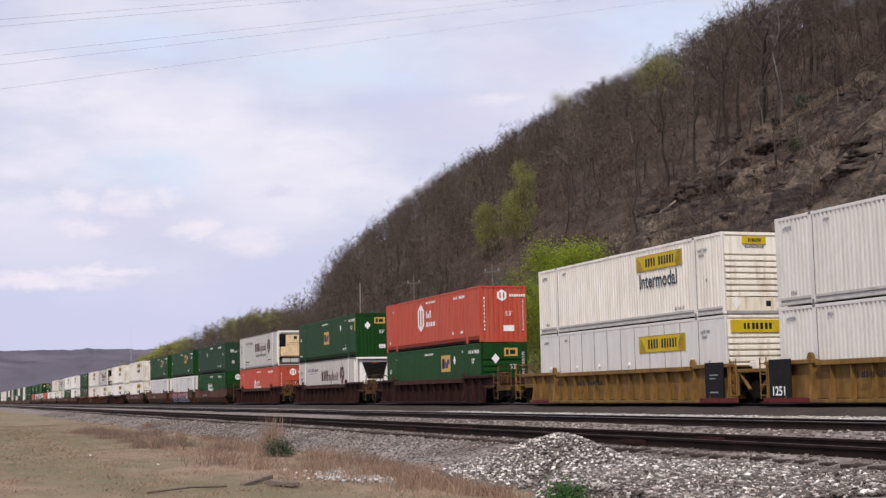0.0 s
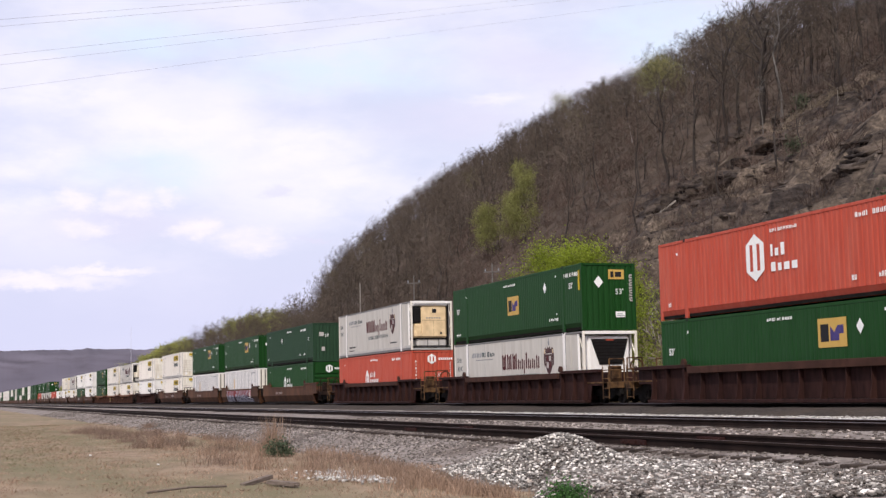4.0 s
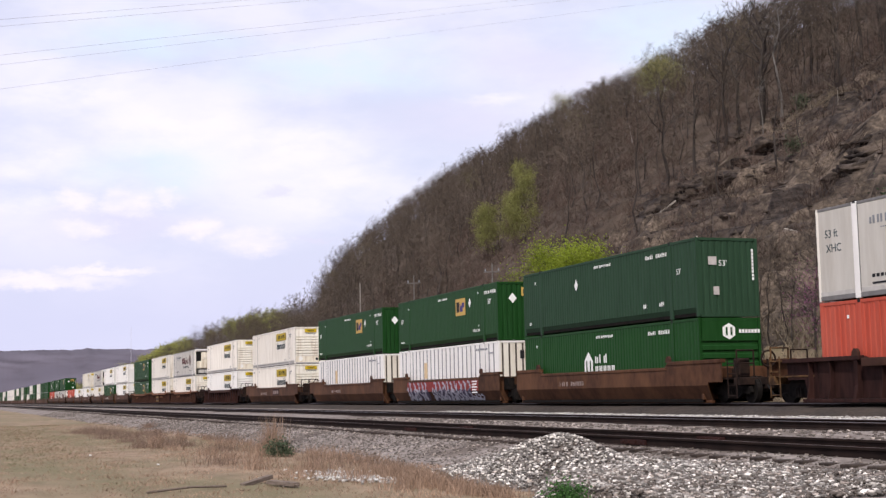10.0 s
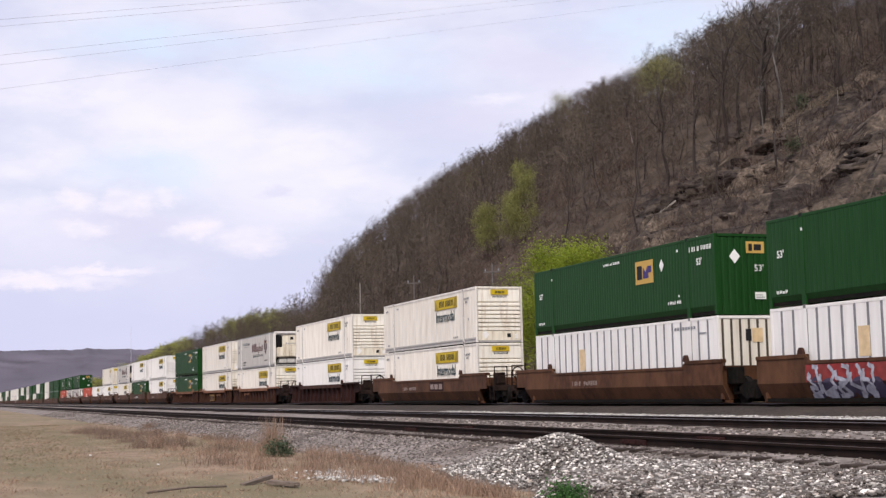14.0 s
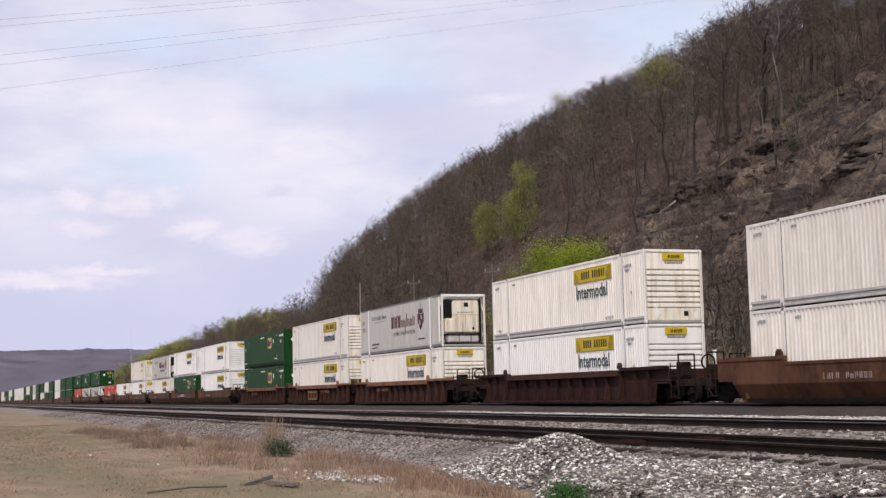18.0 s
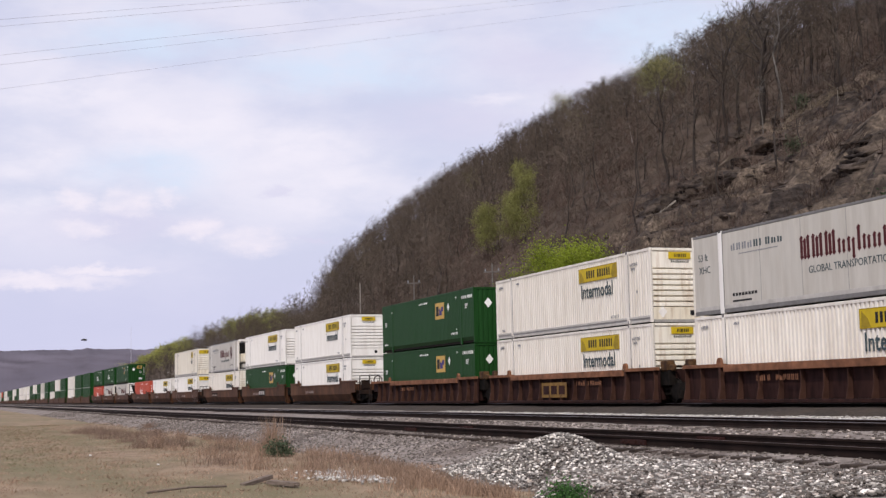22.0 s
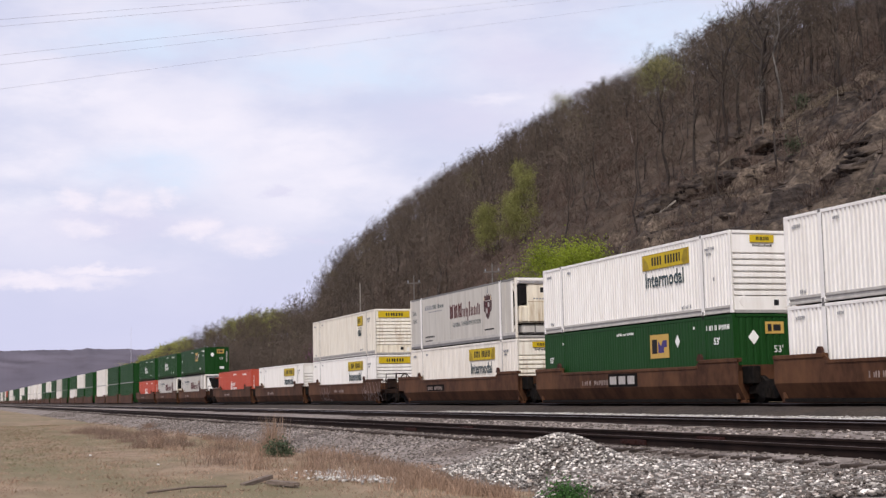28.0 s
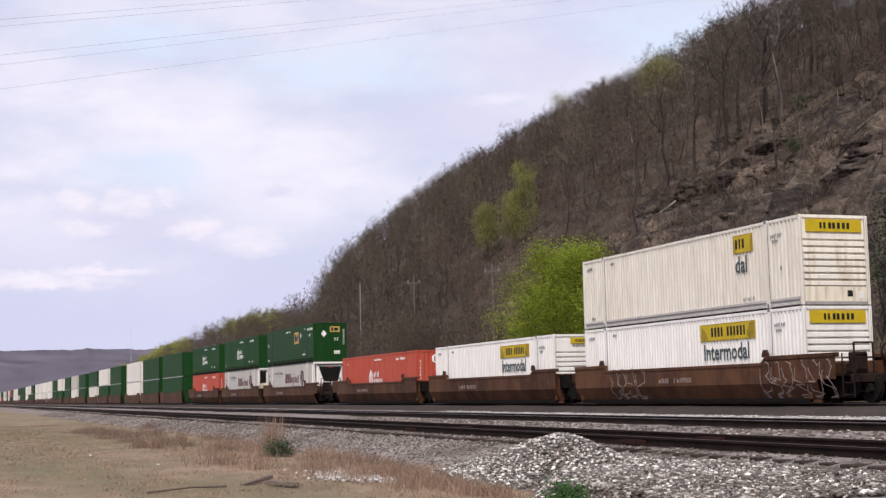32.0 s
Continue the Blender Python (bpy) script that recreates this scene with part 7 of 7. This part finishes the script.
def marker_post():
    t = new("marker_post")
    x, y = MARKER
    t.location = (x, y, float(ground_z(x, y)))
    part("post", boxes((-0.07, 0.07, -0.06, 0.06, -0.2, 3.28), bevel=0.02), M["letter"], t)
    part("cap", boxes((-0.085, 0.085, -0.075, 0.075, 3.28, 3.35), bevel=0.015), M["letter"], t)
    tagged(t, "white painted marker post beyond the train", "post")


MARKER = (-60.8, 36.0)
marker_post()


road_sign()


# ---- poles and cables ----
def utility_pole(x, y, top, arms):
    z = float(ground_z(x, y))
    t = new("utility_pole")
    t.location = (x, y, z)
    h = top - z
    bm = bmesh.new()
    bar(bm, (0, 0, -0.4), (0, 0, h * 0.5), 0.075, 10), bar(bm, (0, 0, h * 0.5), (0, 0, h), 0.06, 10)
    part("pole", bm, M["pole"] if arms else M["pale_bark"], t)
    for k in range(arms):
        part("crossarm", boxes((-0.75, 0.75, -1.13, -1.06, h - 0.84 - k * 1.1, h - 0.75 - k * 1.1)), M["pole"], t, at=Matrix.Rotation(radians(55), 4, "Z") @ Matrix.Translation((0, 1.0, 0)))
        part("insulator", bars(*[((u, -0.13, h - 0.74 - k * 1.1), (u, -0.13, h - 0.5 - k * 1.1)) for u in (-0.6, 0.6)], r=0.06), M["grey_ink"], t, at=Matrix.Rotation(radians(55), 4, "Z"))
    if not arms:
        part("bracket_arm", bars(((0.05, 0, h - 2.6), (1.3, -0.8, h - 2.2)), r=0.025), M["pole"], t)
    tagged(t, "weathered grey timber utility pole at the hill foot", "utility pole", "utility poles")


for px, py, pz, pa in ((-155.6, 45, 13.9, 0), (-135.5, 45, 13.0, 1), (-113.4, 45, 12.2, 1)):
    utility_pole(px, py, pz, pa)


def cable(a, b, sag, r, parent):
    n = 24
    a, b = Vector(a), Vector(b)
    pts = [a.lerp(b, k / n) - Vector((0, 0, sag * 4 * (k / n) * (1 - k / n))) for k in range(n + 1)]
    bm = bmesh.new()
    rings = []
    for p in pts:
        rings.append([bm.verts.new(p + Vector((r * math.cos(q), r * 0.5 * math.sin(q), r * math.sin(q)))) for q in (0.5, 2.6, 4.7)])
    for r0, r1 in zip(rings, rings[1:]):
        for k in range(3):
            bm.faces.new((r0[k], r0[(k + 1) % 3], r1[(k + 1) % 3], r1[k]))
    part("cable", bm, M["cable"], parent)


def power_line():
    t = new("power_line")
    way = Vector(WIRE_WAY).normalized()
    for left in WIRE_LEFT:
        p = EYE + Vector(left) * (24.0 / left[2])
        cable(p - way * 30, p + way * 190, 0.0, 0.009, t)
    tagged(t, "thin overhead power cables crossing high over the tracks", "power line")


WIRE_WAY = (-0.767, 1.0, 0.36)
WIRE_LEFT = ((-35.75, 1, 9.615), (-35.68, 1, 9.42), (-35.37, 1, 8.606), (-35.27, 1, 8.339), (-35.02, 1, 7.67))
power_line()


# ---- foreground: stone heap, grass, weeds, litter ----
def heap_z(x, y):
    """Top of the dumped stone beside the near track."""
    dx = x + 19.9
    g = 0.84 * np.clip(1 - np.sqrt(dx * dx + 0.04) / np.where(dx < 0, 4.9, 4.6), 0, 1) * np.exp(-((y - 9.0) / 0.8) ** 2)
    front = 7.95 - 0.5 * np.clip(x + 18.5, 0, 4)
    berm = 0.43 / (1 + np.exp(-(x + 19.2) * 1.6)) * np.clip((y - front) / 0.5, 0, 1)
    tail = 0.30 * np.exp(-((x + 22.4) / 1.3) ** 2 - ((y - 8.75) / 0.55) ** 2)
    return np.maximum(np.maximum(g, berm), tail) + 0.03 * waves(x, y, 31, 1.3)


def heap_top(x, y):
    return np.maximum(base_z(x, y), -0.66 + heap_z(x, y))


def base_z(x, y):
    return np.where(y > 8.7, np.maximum(ballast_z(x, y), ground_z(x, np.minimum(y, 8.3))), ground_z(x, np.minimum(y, 8.3)))


def build_stones():
    rs = np.random.RandomState(8)
    kinds = stone_kinds(10, 60)
    me = grid_mesh("stone_heap", np.arange(-27, -6, 0.2), np.arange(5.8, 10.3, 0.2), lambda x, y: np.where(heap_z(x, y) > 0.05, heap_top(x, y), -0.9) - 0.04)
    me.materials.append(M["ballast"])
    tagged(new("stone_heap", me), "heap of dumped pale crushed stone beside the track", "gravel heap", kind="structure")
    x, y = -25.5 + 14.5 * rs.uniform(0, 1, 60000), rs.uniform(5.9, 10.3, 60000)
    keep = heap_z(x, y) > 0.05 + 0.1 * rs.uniform(0, 1, 60000)
    x, y = x[keep][:30000], y[keep][:30000]
    s = 0.02 + 0.05 * rs.uniform(0, 1, len(x)) ** 1.5
    v, f = scatter(kinds, rs.randint(0, 10, len(x)), np.stack([x, y, heap_top(x, y) - 0.02 + rs.uniform(0, 0.03, len(x))], 1), s, rs.uniform(0, 6.28, len(x)))
    me = quad_mesh("crushed_stone", v, f, M["stone"])
    me.materials.append(M["stone_grey"])
    spot = v[f[:, 0]]
    lot = np.random.RandomState(12).uniform(size=len(f) // 12 + 1)[np.arange(len(f)) // 12]
    dusty = 0.12 + 0.3 * waves(spot[:, 0], spot[:, 1], 33, 2.0) + 0.42 * np.clip((spot[:, 0] + 17.5) / 3, 0, 1)
    me.polygons.foreach_set("material_index", (lot < dusty).astype(np.int32))
    tagged(new("crushed_stone", me), "loose pale limestone pieces on the heap", "gravel", kind="stuff")
    x, y = rs.uniform(-70, -11, 14500), 8.55 + 2.45 * rs.uniform(0, 1, 14500)
    s = rs.uniform(0.02, 0.058, len(x))
    v, f = scatter(kinds, rs.randint(0, 10, len(x)), np.stack([x, y, base_z(x, y) + 0.005], 1), s, rs.uniform(0, 6.28, len(x)))
    x, y = rs.uniform(-150, -66, 3000), 8.5 + 2.3 * rs.uniform(0, 1, 3000)
    v2, f2 = scatter(kinds, rs.randint(0, 10, len(x)), np.stack([x, y, base_z(x, y) + 0.005], 1), rs.uniform(0.04, 0.085, len(x)), rs.uniform(0, 6.28, len(x)))
    v, f = np.concatenate([v, v2]), np.concatenate([f, f2 + len(v)])
    tagged(new("shoulder_stone", quad_mesh("shoulder_stone", v, f, M["stone_grey"])), "dusty grey ballast stones on the track shoulder", "gravel", kind="stuff")
    x, y = rs.uniform(-58, -16, 7500), np.where(rs.uniform(size=7500) < 0.6, rs.uniform(13.1, 17.3, 7500), rs.uniform(20.4, 22.0, 7500))
    s = rs.uniform(0.05, 0.10, len(x))
    v, f = scatter(kinds, rs.randint(0, 10, len(x)), np.stack([x, y, ballast_z(x, y) + 0.005], 1), s, rs.uniform(0, 6.28, len(x)))
    tagged(new("track_stone", quad_mesh("track_stone", v, f, M["stone_grey"])), "grey ballast stones between the tracks", "gravel", kind="stuff")
    x, y = -16 - 50 * rs.uniform(0, 1, 2600) ** 1.2, rs.normal(23.45, 0.2, 2600)
    v, f = scatter(kinds, rs.randint(0, 10, 2600), np.stack([x, y, ballast_z(x, y) + 0.01], 1), rs.uniform(0.04, 0.08, 2600), rs.uniform(0, 6.28, 2600))
    tagged(new("pale_track_stone", quad_mesh("pale_track_stone", v, f, M["stone_pale"])), "strip of fresh pale stone between the tracks", "gravel", kind="stuff")
    x, y = -23.9 + rs.normal(0, 0.95, 1100), 6.75 + rs.normal(0, 0.28, 1100)
    s = rs.uniform(0.03, 0.075, 1100)
    v, f = scatter(kinds, rs.randint(0, 10, 1100), np.stack([x, y, ground_z(x, y) + 0.03], 1), s, rs.uniform(0, 6.28, 1100))
    tagged(new("spilled_stone", quad_mesh("spilled_stone", v, f, M["stone_pale"])), "spill of pale stones in the dry grass", "gravel", kind="stuff")


build_stones()


def blades(x, y, z, tall, width, seed, lean=0.35):
    """Grass blades as bent slivers at the given roots."""
    rs = np.random.RandomState(seed)
    n = len(x)
    a = np.stack([x, y, z], 1)
    ang = rs.uniform(0, 6.28, n)
    w = np.stack([np.cos(ang), np.sin(ang), np.zeros(n)], 1) * (width * rs.uniform(0.6, 1.4, n))[:, None]
    h = tall * rs.uniform(0.4, 1.3, n)
    d = np.stack([rs.normal(0, lean, n) * h, rs.normal(0, lean, n) * h, h], 1)
    mid = a + d * 0.55
    tip = a + d * np.array([1.7, 1.7, 0.95])
    v = np.stack([a - w, a + w, mid + w * 0.7, mid - w * 0.7, tip], 1).reshape(-1, 3)
    i = np.arange(n)[:, None] * 5
    f = np.concatenate([i + np.array([[0, 1, 2]]), i + np.array([[0, 2, 3]]), i + np.array([[3, 2, 4]])])
    return v, f


def build_grass():
    rs = np.random.RandomState(9)
    n = 105000
    x = -11 - 80 * rs.uniform(0, 1, n) ** 1.6
    y = rs.uniform(0.3, 8.9, n)
    clump = waves(x, y, 41, 3.0) + 0.6 * waves(x, y, 42, 0.9)
    keep = (clump + rs.normal(0, 0.35, n) > -0.1) & ((heap_z(x, y) < 0.06) | (x < -27))
    x, y, c = x[keep], y[keep], clump[keep]
    tall = 0.02 + 0.042 * np.clip(c + 0.3, 0, 1.2) + 0.10 * np.exp(-((x + 29) / 9) ** 2) * np.exp(-((y - 7.2) / 1.3) ** 2)
    v, f = blades(x, y, ground_z(x, np.minimum(y, 8.35)) + np.where(y > 8.35, 0.05, 0), tall, 0.005, 1, 0.7)
    tagged(new("dry_grass", quad_mesh("dry_grass", v, f, M["blade"])), "short straw-coloured dead grass on the flat", "grass", kind="stuff")
    n = 16000
    x = -30 - 60 * rs.uniform(0, 1, n)
    y = rs.uniform(1.2, 6.8, n)
    keep = waves(x, y, 43, 9.0) + 0.15 * (5 - y) + rs.normal(0, 0.2, n) > 0.2
    x, y = x[keep], y[keep]
    v, f = blades(x, y, ground_z(x, y), np.full(len(x), 0.045), 0.006, 2, 0.7)
    tagged(new("green_grass", quad_mesh("green_grass", v, f, M["blade_green"])), "patches of low greening grass", "grass", kind="stuff")


def grass_clump(x, y, tall, wide, n, seed, leaf="blade", label="tall clump of dead straw grass", lean=0.22):
    t = new("grass_clump")
    t.location = (x, y, float(base_z(np.float64(x), np.float64(y))))
    rs = np.random.RandomState(seed)
    v, f = blades(rs.normal(0, wide, n), rs.normal(0, wide * 0.6, n), np.zeros(n) - 0.02, np.full(n, tall), 0.006, seed, lean)
    tagged(part_of("grass_tuft", quad_mesh("grass_tuft", v, f, M[leaf]), None, t), kind="stuff")
    tagged(t, label, "grass clump", "clumps beside the track")


def weed_bush(x, y, r, tall, seed, n=900, z=None, leaf="weed", size=0.034):
    t = new("weed_bush")
    t.location = (x, y, float(base_z(np.float64(x), np.float64(y))) if z is None else z)
    rs = np.random.RandomState(seed)
    q = rs.normal(size=(70, 3))
    q /= np.linalg.norm(q, axis=1)[:, None]
    q[:, 2] = np.abs(q[:, 2])
    ends = q * np.array([r, r, tall]) * rs.uniform(0.5, 1.0, (70, 1))
    tagged(part("stalk", bars(*[((0, 0, -0.02), tuple(e)) for e in ends], r=0.006, n=3), M[leaf], t), kind="stuff")
    v, f = leaf_cloud(ends, n, size, seed, min(0.09, r * 0.6))
    v[:, 2] = np.maximum(v[:, 2], 0.01)
    tagged(part_of("foliage", quad_mesh("foliage", v, f, M[leaf]), None, t), kind="stuff")
    tagged(t, "low dark green leafy weed in dry grass", "bush", "weeds beside the track")


def build_foreground():
    build_grass()
    grass_clump(-34.0, 7.5, 0.98, 0.22, 280, 71, lean=0.10)
    grass_clump(-33.6, 7.35, 0.6, 0.28, 320, 72)
    rs = random.Random(5)
    for k in range(26):
        gx, gy = -24 - 26 * rs.random(), 5.6 + 2.9 * rs.random()
        if abs(gx / gy + 4.46) < 0.25 and gy < 7.4:
            continue
        grass_clump(gx, gy, rs.uniform(0.22, 0.42), rs.uniform(0.15, 0.35), 110, 80 + k, label="ragged clump of dead brown grass")
    for k in range(9):
        grass_clump(-18.2 - 5.5 * rs.random(), 6.4 + 0.7 * rs.random(), rs.uniform(0.18, 0.32), rs.uniform(0.15, 0.3), 120, 120 + k, label="ragged clump of dead brown grass")
    for k in range(22):
        gy = rs.uniform(7.0, 7.75)
        grass_clump(-gy * rs.uniform(2.32, 3.35), gy, rs.uniform(0.14, 0.27), rs.uniform(0.14, 0.26), 170, 150 + k, label="ragged clump of dead brown grass")
    for k in range(44):
        gx = -27 - 42 * rs.random()
        gy = rs.uniform(5.2, 9.0)
        grass_clump(gx, gy, rs.uniform(0.16, 0.38), rs.uniform(0.25, 0.6), 150, 200 + k, "weedstem", "thin red-brown dead weed stems")
    weed_bush(-32.7, 7.33, 0.38, 0.36, 91, 1100)
    weed_bush(-13.5, 6.13, 0.21, 0.28, 92, 2600, -0.49, "sprout", 0.018)
    for x, y, long, wide, turn, tilt in ((-22.95, 4.8, 0.86, 0.10, 135, -6), (-22.02, 5.03, 0.78, 0.13, 21, 1)):
        bd = new("broken_board")
        bd.location = (x, y, float(ground_z(x, y)) + 0.035)
        part("board", boxes((-long / 2, long / 2, -wide / 2, wide / 2, -0.03, 0.035), bevel=0.008), M["plank"], bd, at=pose(0, 0, 0.02, 0, tilt, turn))
        part("splinter", prism([(-0.1, 0), (0.12, 0.01), (0.02, 0.03)], -0.02, 0.02), M["plank"], bd, at=pose(long * 0.42, 0.1, 0.0, 0, 0, 20))
        tagged(bd, "broken grey timber board lying in dry grass", "debris", "broken boards")
    st = new("dead_stick")
    st.location = (-21.9, 3.5, float(ground_z(-21.9, 3.5)) + 0.03)
    part("stick", bars(((0.33, -0.68, 0), (-0.05, 0.05, 0.03)), ((-0.05, 0.05, 0.03), (-0.36, 0.66, 0.0)), r=0.02), M["plank"], st)
    tagged(st, "long dead stick lying in dry grass", "stick")
    for k in range(7):
        x, y = rs.choice(((-24.2, 5.1), (-23.0, 4.6), (-30.0, 4.2), (-37, 3.4))) if k < 4 else (-21 - 14 * rs.random(), 3.0 + 4 * rs.random()), 0
        x, y = x
        t = new("litter_scrap")
        t.location = (x + rs.uniform(-0.4, 0.4), y, float(ground_z(x, y)) + 0.02)
        part("scrap", boxes((-0.028, 0.03, -0.022, 0.022, -0.010, 0.014), bevel=0.007), M["letter"], t, at=pose(0, 0, 0.02, 12, 8, 50 * k))
        tagged(t, "small white scrap of litter in the grass", "litter", "scraps of litter")


build_foreground()
build_tracks()


def flying_insect():
    t = new("flying_insect")
    for name, x, r, long in (("abdomen", -0.0035, 0.0021, 0.0042), ("thorax", 0.0015, 0.0018, 0.0022), ("head", 0.0045, 0.0013, 0.0014)):
        bm = bmesh.new()
        bmesh.ops.create_uvsphere(bm, u_segments=10, v_segments=7, radius=1.0, matrix=Matrix.Translation((x, 0, 0)) @ Matrix.Diagonal((long, r, r, 1)))
        part(name, bm, M["ink"], t, smooth=True)
    for side in (-1, 1):
        part("wing", prism([(0.002, 0), (-0.001, 0.0012), (-0.0075, 0.0008), (-0.008, -0.0012), (-0.003, -0.001)], 0, 0.0002), M["grey_ink"], t, "thin grey wing", at=pose(0, 0.001 * side, 0.0022, 55 * side + 90, -18, 0))
    return tagged(t, "small dark flying insect with raised grey wings", "insect")


INSECT = flying_insect()


# ---- what moves ----
def motions():
    """The train rolls by, gaining speed a little; the wheels of its near cars turn."""
    times = [2.0 * k for k in range(17)]
    for thing, x, y, z in TRAIN:
        walk(thing, [(t, pose(x + advance(t), y, z)) for t in times])
    # an insect crosses close to the lens, rising from below and leaving to the side
    flight = ((0.0, -2.65, 1.35, 0.02), (21.5, -2.65, 1.35, 0.02), (21.7, -2.75, 0.95, 0.12), (21.9, -2.9769, 0.3532, 0.9152), (22.0, -2.9861, 0.2587, 0.9270), (22.1, -2.9925, 0.1587, 0.9397), (22.5, -2.9, -0.7, 0.9), (32.0, -2.6, -1.6, 1.0))
    walk(INSECT, [(t, pose(x, y, z, 0, 0, -110)) for t, x, y, z in flight])
    steps = [k / 30.0 for k in range(int(CLIP * 30) + 1)]
    for thing, x, y, z in TRAIN[:52]:
        for ob in thing.children_recursive:
            if ob.name.startswith("wheelset"):
                at = ob.location.copy()
                walk(ob, [(t, Matrix.Translation(at) @ Matrix.Rotation(advance(t) / 0.455, 4, "Y")) for t in steps])


motions()
